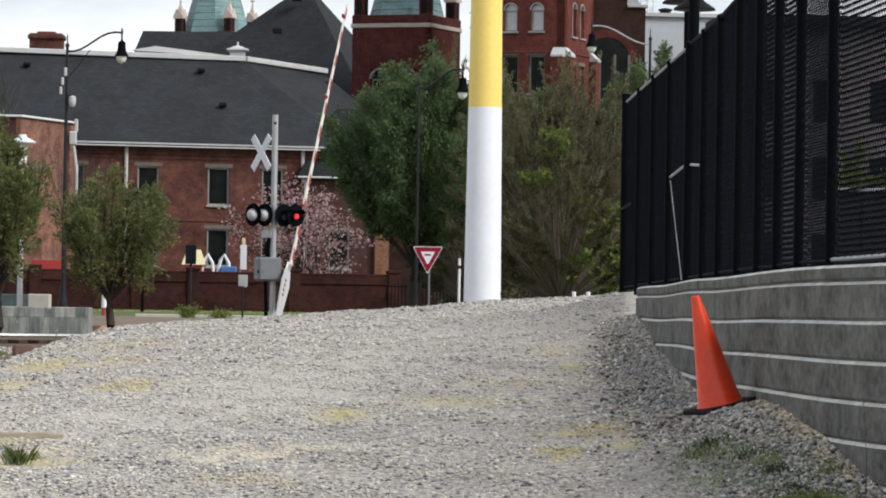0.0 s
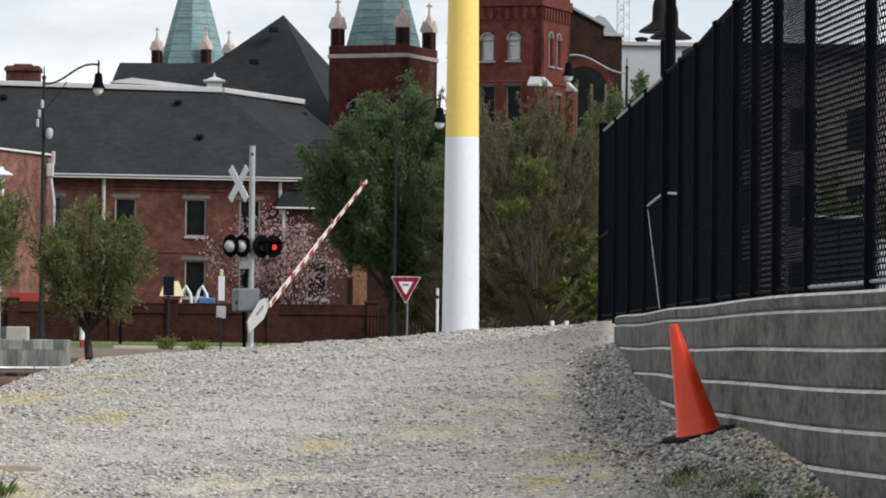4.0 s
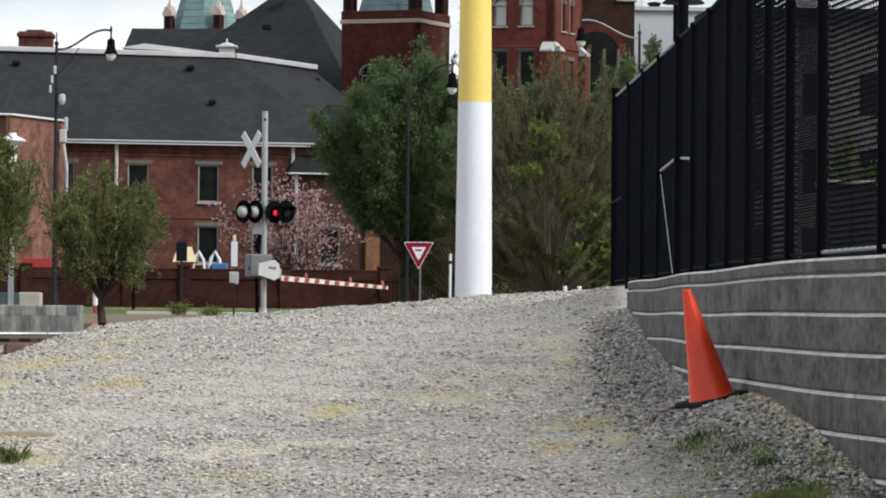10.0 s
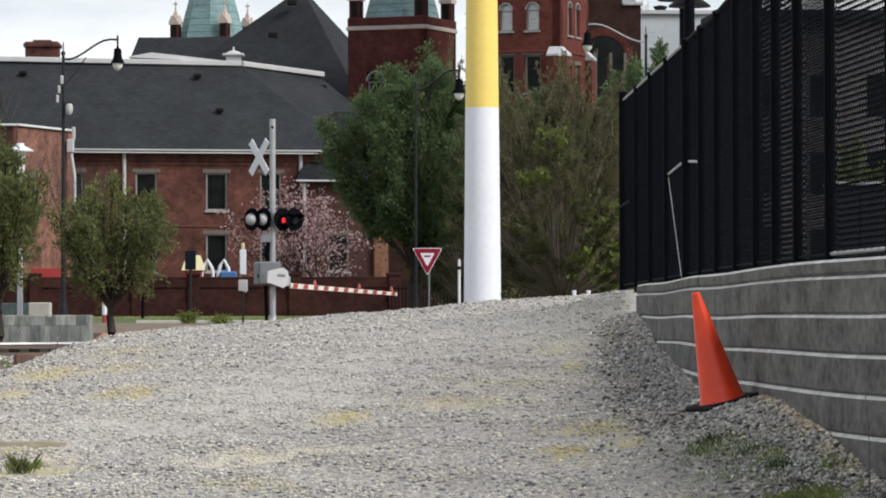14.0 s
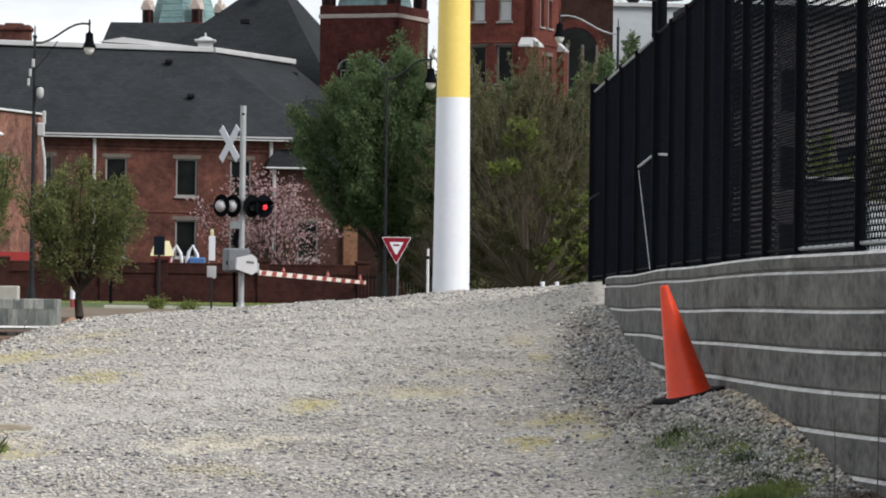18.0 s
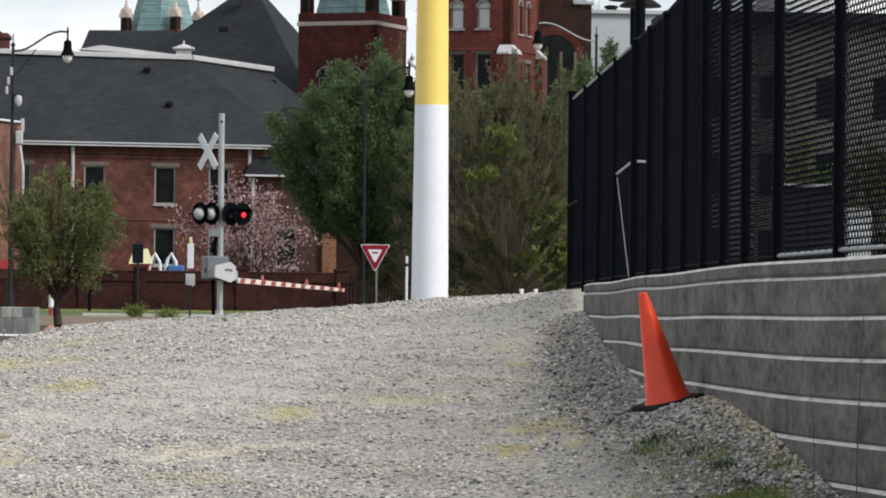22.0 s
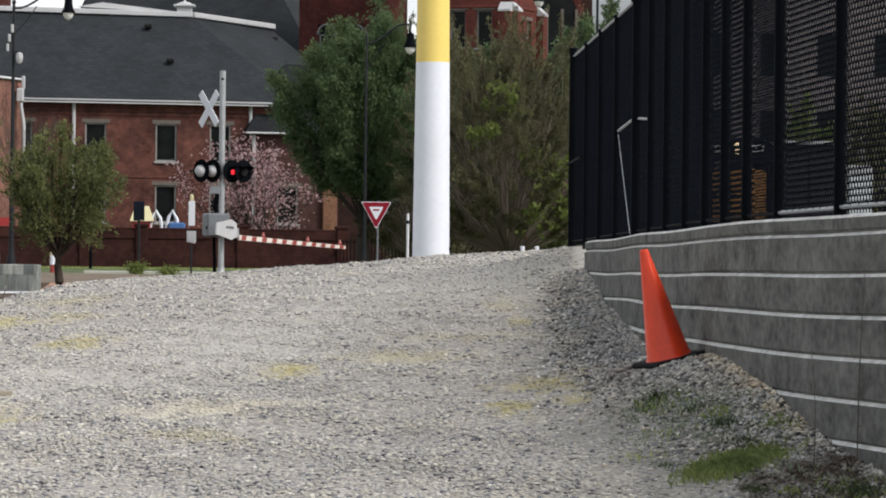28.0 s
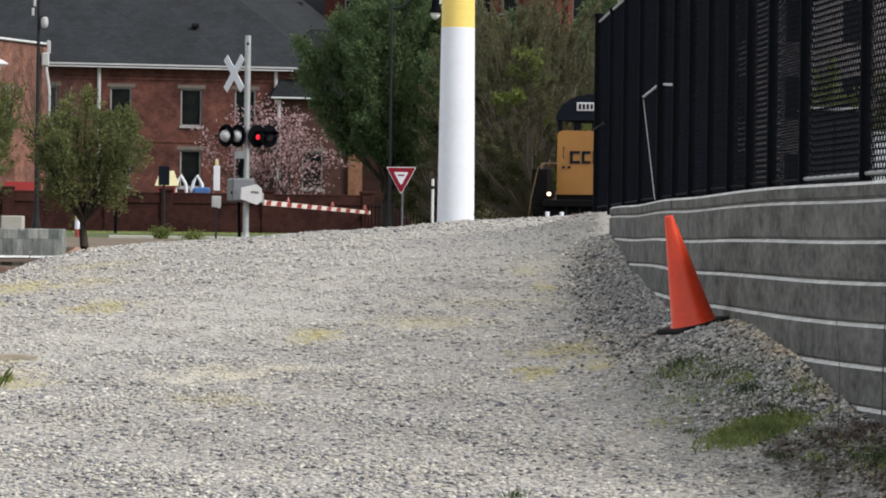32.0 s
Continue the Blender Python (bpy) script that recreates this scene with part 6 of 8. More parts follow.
# --- flat-roofed wing on the left
WING = thing("brick_wing", "flat-roofed brick wing with a white coping", "building")
W1 = pose(-23.2, 175.0, 1.5, 0, 0, -3.0)
bm = bmesh.new()
wall_mesh(bm, 4.45, 8.57, 0.3, [], W1, -0.4)
# the shade on this face is put into its darker brick
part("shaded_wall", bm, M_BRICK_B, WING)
W2 = pose(-18.78, 174.72, 1.5, 0, 0, 72)
bm = bmesh.new()
wall_mesh(bm, 6.1, 8.57, 0.3, [(1.2, 2.2, 4.6, 6.4)], W2, -0.4)
part("side_wall", bm, M_BRICK_O, WING)
window(WING, W2 @ pose(1.7, 0, 4.6), 1.0, 1.8)
for m, w in ((W1, 4.5), (W2, 6.15)):
    bm = bmesh.new()
    vs = box(bm, (w / 2 - 0.02, 0.1, 8.61), (w, 0.46, 0.10), bevel=0.02)
    bmesh.ops.transform(bm, matrix=m, verts=vs)
    part("coping", bm, M_LOUVRE, WING, "white coping")
W3 = pose(-28.0, 170.5, 1.5, 0, 0, 0)
bm = bmesh.new()
wall_mesh(bm, 6.4, 8.55, 0.3, [(1.5, 2.6, 4.6, 6.3)], W3, -0.4)
vs = box(bm, (6.25, 2.8, 4.1), (0.3, 5.0, 8.85))
bmesh.ops.transform(bm, matrix=W3, verts=vs)
part("front_block", bm, M_BRICK_O, WING)
window(WING, W3 @ pose(2.05, 0, 4.6), 1.1, 1.7)
for c, d in (((3.2, 0.1, 8.62), (6.5, 0.5, 0.16)), ((6.35, 0.6, 8.78), (1.05, 0.8, 0.42)), ((6.9, 4.3, 8.72), (0.9, 0.6, 0.24)), ((7.75, 4.3, 8.76), (0.6, 0.6, 0.3))):
    bm = bmesh.new()
    vs = box(bm, c, d, bevel=0.03)
    bmesh.ops.transform(bm, matrix=W3, verts=vs)
    part("coping", bm, M_LOUVRE, WING)
bm = bmesh.new()
vs = box(bm, (1.2, -0.02, 1.1), (1.5, 0.08, 2.3))
bmesh.ops.transform(bm, matrix=pose(-18.6, 174.4, 1.5), verts=vs)
part("entrance_door", bm, M_DOOR, WING, "red entrance door")
bm = bmesh.new()
tube(bm, [(-16.86, 179.7, 9.4), (-16.86, 179.7, 8.95), (-16.72, 179.7, 8.0), (-16.70, 179.7, 1.6)], 0.085, 8)
box(bm, (-16.90, 179.7, 9.38), (0.34, 0.3, 0.62), bevel=0.05)
box(bm, (-16.76, 179.75, 9.95), (0.16, 0.2, 0.6), bevel=0.03)
part("downspout", bm, M_TRIM, WING, "white downspout with hopper")

# --- low brick garden wall with piers
GW = thing("garden_wall", "low dark brick garden wall with piers", "garden wall", kind="structure")
GM = pose(-26.0, 165.5, 1.5, 0, 0, 9)
bm = bmesh.new()
vs = box(bm, (12.2, 0, 0.75), (24.4, 0.3, 1.9))
bmesh.ops.transform(bm, matrix=GM, verts=vs)
part("wall_body", bm, M_BRICK_W, GW)
bm = bmesh.new()
vs = box(bm, (12.2, 0, 1.75), (24.4, 0.42, 0.1), bevel=0.02)
bmesh.ops.transform(bm, matrix=GM, verts=vs)
part("coping", bm, M_BRICK_W, GW)
for z, h in ((0.25, 0.9), (1.52, 0.36)):  # brick bands that leave sunk panels between the piers
    for x0, x1 in ((0.55, 4.35), (4.85, 8.65), (9.15, 12.95), (13.45, 15.35), (15.85, 19.65), (20.15, 23.95)):
        bm = bmesh.new()
        vs = box(bm, ((x0 + x1) / 2, -0.17, z), (x1 - x0, 0.07, h), bevel=0.01)
        bmesh.ops.transform(bm, matrix=GM, verts=vs)
        part("brick_band", bm, M_BRICK_W, GW)
for x in (0.3, 4.6, 8.9, 13.2, 15.6, 19.9, 24.2):
    bm = bmesh.new()
    vs = box(bm, (x, -0.02, 0.8), (0.5, 0.5, 2.1), bevel=0.02)
    vs += box(bm, (x, -0.02, 1.9), (0.6, 0.6, 0.14), bevel=0.03)
    bmesh.ops.transform(bm, matrix=GM, verts=vs)
    part("pier", bm, M_BRICK_W, GW)
IF = thing("iron_fence", "black iron railing between the trees", "fence")
for k in range(46):
    bm = bmesh.new()
    rod(bm, (-1.9 + 0.13 * k, 148 + 0.02 * k, 1.3), (-1.9 + 0.13 * k, 148 + 0.02 * k, 2.75), 0.018, n=5)
    part("bar", bm, M_BLACK, IF)
for z in (1.7, 2.65):
    bm = bmesh.new()
    rod(bm, (-2.0, 148, z), (4.2, 148.95, z), 0.025, n=5)
    part("rail", bm, M_BLACK, IF)
rw = thing("brick_house", "dark brown brick house behind the trees", "building")
bm = bmesh.new()
HM = pose(-3.4, 190, 1.5, 0, 0, 6)
wall_mesh(bm, 16.0, 7.5, 0.3, [(3.2, 4.3, 1.8, 3.4), (8.0, 9.2, 1.8, 3.6)], HM, -0.4)
# the trees' shade on this house is put into its brick colour
part("wall", bm, M_BRICK_H, rw, weld=True)
window(rw, HM @ pose(3.75, 0, 1.8), 1.1, 1.6)
window(rw, HM @ pose(8.6, 0, 1.8), 1.2, 1.8)
bm = bmesh.new()
solid(bm, [HM @ Vector(v) for v in ((-0.3, -0.5, 7.4), (16.3, -0.5, 7.4), (16.3, 9, 7.4), (-0.3, 9, 7.4), (3.0, 4.2, 10.0), (13.0, 4.2, 10.0))], [(0, 1, 5, 4), (1, 2, 5), (2, 3, 4, 5), (3, 0, 4), (0, 3, 2, 1)])
part("roof", bm, M_SLATE, rw)

# --- church: roofs, two spired towers, belfry tower
CH = thing("church_nave", "brick church nave under a steep dark slate roof", "church")
P = Vector((-7.62, 215, 19.5))
FR, FL, BR, BL = Vector((-3.0, 206, 10.5)), Vector((-20.2, 213, 10.5)), Vector((1.2, 227, 10.5)), Vector((-15, 232, 10.5))
bm = bmesh.new()
solid(bm, [P, FR, FL, BR, BL], [(2, 1, 0), (1, 3, 0), (3, 4, 0), (4, 2, 0), (1, 2, 4, 3)])
part("main_roof", bm, M_SLATE, CH)
bm = bmesh.new()
solid(bm, [(-18.6, 212, 11), (-10, 212, 11), (-10, 217, 16.95), (-16.65, 217, 16.95), (-18.6, 224, 11), (-10, 224, 11)], [(0, 1, 2, 3), (0, 3, 4), (3, 2, 5, 4), (1, 5, 2), (0, 4, 5, 1)])
part("side_roof", bm, M_SLATE, CH)
bm = bmesh.new()
box(bm, (-9.0, 218, 6.0), (13.0, 9.0, 9.5))
part("wall_body", bm, M_BRICK_D, CH)
for p in ((-9.0, 210.4, 16.6), (-8.1, 213.8, 18.6), (-10.0, 209.5, 13.6)):
    bm = bmesh.new()
    box(bm, p, (0.5, 0.5, 0.26), bevel=0.03)
    part("roof_vent", bm, M_RUBBER, CH)


def pinnacle(parent, m, s, h, cap):
    bm = bmesh.new()
    box(bm, (0, 0, h / 2), (s, s, h))
    bmesh.ops.transform(bm, matrix=m, verts=bm.verts)
    p = part("pinnacle", bm, M_BRICK_D, parent)
    bm = bmesh.new()
    for k in range(4):
        r = pose(0, 0, 0, 0, 0, 90 * k)
        extrude(bm, [(-s * 0.62, h - 0.1), (s * 0.62, h - 0.1), (s * 0.66, h + 0.06), (0, h + s * 0.95), (-s * 0.66, h + 0.06)], 0.10, m @ r @ pose(0, -s * 0.64, 0))
    solid(bm, [m @ Vector(v) for v in ((-s * 0.55, -s * 0.55, h), (s * 0.55, -s * 0.55, h), (s * 0.55, s * 0.55, h), (-s * 0.55, s * 0.55, h), (0, 0, h + cap))], [(0, 1, 4), (1, 2, 4), (2, 3, 4), (3, 0, 4), (0, 3, 2, 1)])
    part("pinnacle_cap", bm, M_PINN, p, "pale pinkish stone cap")
    for k in range(4):  # a dark arched panel on each face stands in for the niche's shade
        bm = bmesh.new()
        w = s * 0.3
        extrude(bm, [(-w, 0.12), (w, 0.12)] + [(w * math.cos(math.pi * q / 6), h - 0.32 + w * math.sin(math.pi * q / 6)) for q in range(7)], 0.03, m @ pose(0, 0, 0, 0, 0, 90 * k) @ pose(0, -s / 2 - 0.012, 0))
        part("niche", bm, M_BELL, p, "dark arched panel for the niche's shade")
    bm = bmesh.new()
    rod(bm, m @ Vector((0, 0, h + cap - 0.1)), m @ Vector((0, 0, h + cap + 0.42)), 0.05, n=6)
    vs = box(bm, (0, 0, h + cap + 0.25), (0.3, 0.07, 0.09))
    bmesh.ops.transform(bm, matrix=m, verts=vs)
    lathe(bm, [(0.04, 0), (0.09, 0.06), (0.04, 0.12)], 8, m @ Vector((0, 0, h + cap - 0.12)))
    part("finial", bm, M_PINN, p)


def spire_tower(lab, corner, turn, side, top, apex, sp_r, wins=True, k=1.0):
    """A square brick tower; corner: its nearest corner; the left face runs from there to -x, the right face to +y."""
    T = thing("spired_tower", lab, "church tower", (0, 0, 0), group="church towers")
    m = pose(corner[0], corner[1], 0, 0, 0, turn)
    h2 = side / 2
    bm = bmesh.new()
    ws = ((-side * 0.64, top - 5.6, 1.0, 2.4), (-side * 0.28, top - 5.6, 1.0, 2.4))
    LM = m @ pose(-side, 0, 0)
    RM2 = m @ pose(0, 0, 0, 0, 0, 90)
    hl = [(side + x - w / 2, side + x + w / 2, z, z + hh + w / 2) for x, z, w, hh in ws] if wins else []
    wall_mesh(bm, side, top - 0.55, 0.35, hl, LM, 1.2)
    wall_mesh(bm, side, top - 0.55, 0.35, [], RM2, 1.2)
    for vs in (box(bm, (-h2, side - 0.2, top / 2), (side, 0.35, top - 1)), box(bm, (-side + 0.2, h2, top / 2), (0.35, side - 0.8, top - 1)), box(bm, (-h2, h2, top - 0.55), (side - 0.1, side - 0.1, 0.2))):
        bmesh.ops.transform(bm, matrix=m, verts=vs)
    part("tower_body", bm, M_BRICK_D, T, weld=True)
    if wins:
        for x, z, w, hh in ws:
            window(T, LM @ pose(side + x, 0, z), w, hh, arch=True, deep=0.3, rows=1)
    bm = bmesh.new()
    vs = box(bm, (-h2, h2, top - 0.45), (side + 0.14, side + 0.14, 0.22), bevel=0.02)
    bmesh.ops.transform(bm, matrix=m, verts=vs)
    part("stone_band", bm, M_STONE_T, T, "pale stone band")
    bm = bmesh.new()
    vs = box(bm, (-h2, h2, top - 0.12), (side + 0.05, side + 0.05, 0.44), bevel=0.03)
    bmesh.ops.transform(bm, matrix=m, verts=vs)
    part("parapet", bm, M_BRICK_D, T)
    bm = bmesh.new()
    n = 8
    rings = 18
    for f0 in range(rings):
        z0, z1 = top + 0.05 + (apex - top) * f0 / rings, top + 0.05 + (apex - top) * (f0 + 1) / rings
        r0, r1 = sp_r * (1 - f0 / rings) + 0.04, sp_r * (1 - (f0 + 1) / rings) + 0.04
        lo = [bm.verts.new(m @ Vector((-h2 + r0 * math.cos(6.2832 * (q + 0.5) / n), h2 + r0 * math.sin(6.2832 * (q + 0.5) / n), z0))) for q in range(n)]
        hi = [bm.verts.new(m @ Vector((-h2 + r1 * math.cos(6.2832 * (q + 0.5) / n), h2 + r1 * math.sin(6.2832 * (q + 0.5) / n), z1))) for q in range(n)]
        for q in range(n):
            bm.faces.new((lo[q], lo[(q + 1) % n], hi[(q + 1) % n], hi[q]))
        if f0:
            sb = bmesh.new()
            lathe(sb, [(r0 + 0.012, z0 - 0.03), (r0 + 0.035, z0), (r0 + 0.012, z0 + 0.03)], n, m=(m @ pose(0, 0, 0, 0, 0, 22.5)).to_3x3(), at=m @ Vector((-h2, h2, 0)))
            part("seam", sb, M_COPPER, T)
    part("spire", bm, M_COPPER, T, "green copper spire", weld=True)
    for q in range(n):
        bm = bmesh.new()
        a = 6.2832 * (q + 0.5) / n
        rod(bm, m @ Vector((-h2 + sp_r * math.cos(a), h2 + sp_r * math.sin(a), top)), m @ Vector((-h2, h2, apex + 0.1)), 0.07, 0.03, 5)
        part("spire_rib", bm, M_COPPER, T)
    bm = bmesh.new()
    rod(bm, m @ Vector((-h2, h2, apex)), m @ Vector((-h2, h2, apex + 0.8)), 0.05, n=6)
    part("spire_finial", bm, M_PINN, T)
    for x, y in ((-0.33, 0.33), (-side + 0.33, 0.33), (-0.33, side - 0.33), (-side + 0.33, side - 0.33)):
        pinnacle(T, m @ pose(x, y, top + 0.05), 0.56 * k, 1.05 * k, 1.05 * k)
    return T


spire_tower("dark red brick church tower with a green copper spire", (-0.88, 203, 0), -22, 4.3, 16.95, 24.1, 1.92)
spire_tower("far dark red brick church tower with a green copper spire", (-14.35, 264, 0), -22, 4.3, 20.25, 28.55, 2.22, wins=False)

# --- belfry tower
BT = thing("belfry_tower", "tall dark red brick belfry tower with white louvres", "church tower", group="church towers")
BC = pose(5.85, 196, 0, 0, 0, -21)
SB = 4.4
BLm, BRm = BC @ pose(-SB, 0, 0), BC @ pose(0, 0, 0, 0, 0, 90)
arch_l = [(1.55, 15.8, 0.70, 1.05), (2.95, 15.8, 0.70, 1.05)]
rect_l = [(1.55, 12.7, 0.85, 1.9), (2.95, 12.7, 0.85, 1.9)]
arch_r = [(1.5, 15.6, 0.60, 1.4), (2.7, 15.6, 0.60, 1.4)]
rect_r = [(1.5, 12.3, 0.7, 1.9), (2.7, 12.3, 0.7, 1.9)]
bm = bmesh.new()
for m, arcs, recs in ((BLm, arch_l, rect_l), (BRm, arch_r, rect_r)):
    wall_mesh(bm, SB, 26.0, 0.4, [(x - w / 2, x + w / 2, z, z + h + w / 2) for x, z, w, h in arcs] + [(x - w / 2, x + w / 2, z, z + h) for x, z, w, h in recs] + [(1.5, 3.1, 20.0, 23.4)], m, 1.2)
for vs in (box(bm, (-SB / 2, SB - 0.2, 13.5), (SB, 0.4, 25)), box(bm, (-SB + 0.2, SB / 2, 13.5), (0.4, SB - 0.8, 25))):
    bmesh.ops.transform(bm, matrix=BC, verts=vs)
part("tower_body", bm, M_BRICK_R, BT, weld=True)
for m, arcs, recs in ((BLm, arch_l, rect_l), (BRm, arch_r, rect_r)):
    for x, z, w, h in arcs:
        window(BT, m @ pose(x, 0, z), w, h, arch=True, louvre=True, deep=0.25, rows=1)
    for x, z, w, h in recs:
        window(BT, m @ pose(x, 0, z), w, h, deep=0.25)
    window(BT, m @ pose(2.3, 0, 20.0), 1.6, 3.3, louvre=True, deep=0.2, rows=1, sill=False, lintel=False)
    # dark stepped panels stand in for the shaded flanking openings; white stone edges them
    for sg in (-1, 1):
        bm = bmesh.new()
        for x0, x1, z0 in ((0.80, 1.11, 21.2), (1.11, 1.44, 20.45), (1.44, 1.74, 20.87)):
            vs = box(bm, (2.3 + sg * (x0 + x1) / 2, -0.012, (z0 + 23.3) / 2), (x1 - x0, 0.05, 23.3 - z0))
            bmesh.ops.transform(bm, matrix=m, verts=vs)
        part("dark_opening_panel", bm, M_BELL, BT, "dark stepped panel standing in for the belfry opening's shade")
    for sg in (-1, 1):
        bm = bmesh.new()
        for x0, x1, z0, z1 in ((0.80, 1.11, 21.14, 21.26), (1.02, 1.11, 20.39, 21.2), (1.02, 1.44, 20.39, 20.51), (1.38, 1.47, 20.39, 20.93), (1.38, 1.74, 20.82, 20.93)):
            vs = box(bm, (2.3 + sg * (x0 + x1) / 2, -0.035, (z0 + z1) / 2), (x1 - x0, 0.12, z1 - z0))
            bmesh.ops.transform(bm, matrix=m, verts=vs)
        part("stepped_trim", bm, M_TRIM, BT, "white stepped stone trim")
    bm = bmesh.new()
    vs = box(bm, (2.3, -0.03, 19.96), (1.7, 0.12, 0.12))
    bmesh.ops.transform(bm, matrix=m, verts=vs)
    part("belfry_sill", bm, M_TRIM, BT)
    for x in (0.25, SB - 0.25):
        bm = bmesh.new()
        vs = box(bm, (x, -0.12, 10.75), (0.66, 0.5, 7.5))
        bmesh.ops.transform(bm, matrix=m, verts=vs)
        part("buttress", bm, M_BRICK_R, BT)
        bm = bmesh.new()
        vs = box(bm, (x, -0.05, 21.5), (0.6, 0.4, 3.4))
        bmesh.ops.transform(bm, matrix=m, verts=vs)
        part("upper_buttress", bm, M_BRICK_R, BT)
        bm = bmesh.new()
        extrude(bm, [(-0.36, 21.25), (-0.2, 21.45), (0, 21.95), (0.2, 21.45), (0.36, 21.25), (0.36, 21.6), (0.0, 22.5), (-0.36, 21.6)], 0.12, m @ pose(x, -0.33, 0))
        part("gablet", bm, M_TRIM, BT, "white stone gablet")
        bm = bmesh.new()
        solid(bm, [m @ Vector(v) for v in ((x - 0.32, -0.42, 14.6), (x + 0.32, -0.42, 14.6), (x + 0.32, -0.01, 14.98), (x - 0.32, -0.01, 14.98), (x - 0.32, -0.01, 14.5), (x + 0.32, -0.01, 14.5), (x - 0.32, -0.42, 14.5), (x + 0.32, -0.42, 14.5))], [(0, 1, 2, 3), (6, 7, 1, 0), (0, 3, 4, 6), (1, 7, 5, 2), (6, 4, 5, 7)])
        part("buttress_cap", bm, M_TRIM, BT, "white stone buttress cap")
    for k in range(9):
        bm = bmesh.new()
        vs = box(bm, (0.4 + 0.45 * k, -0.04, 18.15), (0.2, 0.12, 0.55))
        bmesh.ops.transform(bm, matrix=m, verts=vs)
        part("corbel", bm, M_BRICK_R, BT)
for z, h, o, mm in ((19.45, 0.2, 0.1, M_STONE_T), (18.75, 0.5, 0.12, M_BRICK_R), (19.75, 0.3, 0.16, M_BRICK_R), (14.75, 0.14, 0.05, M_BRICK_R), (26.0, 0.4, 0.2, M_STONE_T)):
    bm = bmesh.new()
    vs = box(bm, (-SB / 2, SB / 2, z), (SB + 2 * o, SB + 2 * o, h), bevel=0.03)
    bmesh.ops.transform(bm, matrix=BC, verts=vs)
    part("cornice", bm, mm, BT)
bm = bmesh.new()
solid(bm, [BC @ Vector(v) for v in ((0.2, -0.2, 26.2), (0.2, SB + 0.2, 26.2), (-SB - 0.2, SB + 0.2, 26.2), (-SB - 0.2, -0.2, 26.2), (-SB / 2, SB / 2, 31.0))], [(0, 1, 4), (1, 2, 4), (2, 3, 4), (3, 0, 4), (0, 3, 2, 1)])
part("tower_roof", bm, M_SLATE, BT)

# --- brown gabled hall with an arched window, pale sided building, lattice mast
HL = thing("brown_gabled_hall", "brown brick gabled hall with a big arched window", "building")
HMm = pose(5.5, 204, 0, 0, 0, 8)
bm = bmesh.new()
extrude(bm, [(1.4, 1.2), (4.85, 1.2), (4.85, 17.7), (3.86, 17.7), (3.9, 18.2), (1.4, 19.5)], 8.0, HMm)
part("gable_wall", bm, M_BRICK_H, HL)
bm = bmesh.new()
for a, b in (((1.4, 19.55), (4.0, 18.2)), ((3.86, 17.75), (4.95, 17.75))):
    va, vb = HMm @ Vector((a[0], 0.2, a[1])), HMm @ Vector((b[0], 0.2, b[1]))
    ridge(bm, va, vb, 0.7, 0.16)
part("stone_coping", bm, M_ROOFGREY, HL)
bm = bmesh.new()
n = 12
for k in range(n):
    a0, a1 = math.pi * k / n, math.pi * (k + 1) / n
    quad = [(2.85 - math.cos(a0) * r, 14.9 + math.sin(a0) * r) for r in (1.2, 1.6)] + [(2.85 - math.cos(a1) * r, 14.9 + math.sin(a1) * r) for r in (1.6, 1.2)]
    extrude(bm, quad, 0.2, HMm @ pose(0, -0.08, 0))
part("arch_brick", bm, M_BRICK_D, HL)
bm = bmesh.new()
extrude(bm, [(2.85 - 1.2 * math.cos(math.pi * k / n), 14.9 + 1.2 * math.sin(math.pi * k / n)) for k in range(n + 1)] + [(4.05, 11.5), (1.65, 11.5)], 0.05, HMm @ pose(0, -0.05, 0))
part("arched_glass", bm, M_GLASS, HL)
for x in (1.7, 2.45, 3.25, 4.0):
    bm = bmesh.new()
    vs = box(bm, (x, -0.08, 13.4), (0.14, 0.08, 3.6))
    bmesh.ops.transform(bm, matrix=HMm, verts=vs)
    part("mullion", bm, M_LINTEL, HL)
PB = thing("pale_sided_building", "pale grey sided building behind the church", "building")
bm = bmesh.new()
extrude(bm, [(-4.0, 1.2), (3.6, 1.2), (3.6, 18.1), (-4.0, 18.1)], 10.0, pose(11.6, 216, 0, 0, 0, 5))
part("gable_wall", bm, M_SIDING, PB)
bm = bmesh.new()
extrude(bm, [(-4.0, 18.1), (-0.25, 18.1), (-1.55, 19.75), (-1.95, 19.9), (-4.0, 18.9)], 8.0, pose(11.6, 218, 0, 0, 0, 5))
part("roof_gable", bm, M_ROOFGREY, PB, "dull grey metal roof gable")
bm = bmesh.new()
lathe(bm, [(0.3, 0.0), (0.3, 0.22), (0.38, 0.24), (0.38, 0.34), (0.1, 0.4)], 14, (12.0, 217, 18.25))
part("roof_ventilator", bm, M_RUBBER, PB, "dark roof ventilator")
for k in range(20):
    bm = bmesh.new()
    vs = box(bm, (-0.2, -0.004, 9.0 + 0.45 * k), (7.6, 0.008, 0.03))
    bmesh.ops.transform(bm, matrix=pose(11.6, 216, 0, 0, 0, 5), verts=vs)
    part("siding_lap", bm, M_SIDING, PB)
bm = bmesh.new()
vs = box(bm, (-0.2, 1.0, 18.2), (7.9, 2.4, 0.2))
bmesh.ops.transform(bm, matrix=pose(11.6, 216, 0, 0, 0, 5), verts=vs)
part("roof_edge", bm, M_TRIM, PB)
LT = thing("lattice_mast", "white lattice radio mast", "radio mast", (16.75, 330, 1.5))
corners = [(0.52, 0.3), (-0.52, 0.3), (0.0, -0.6)]
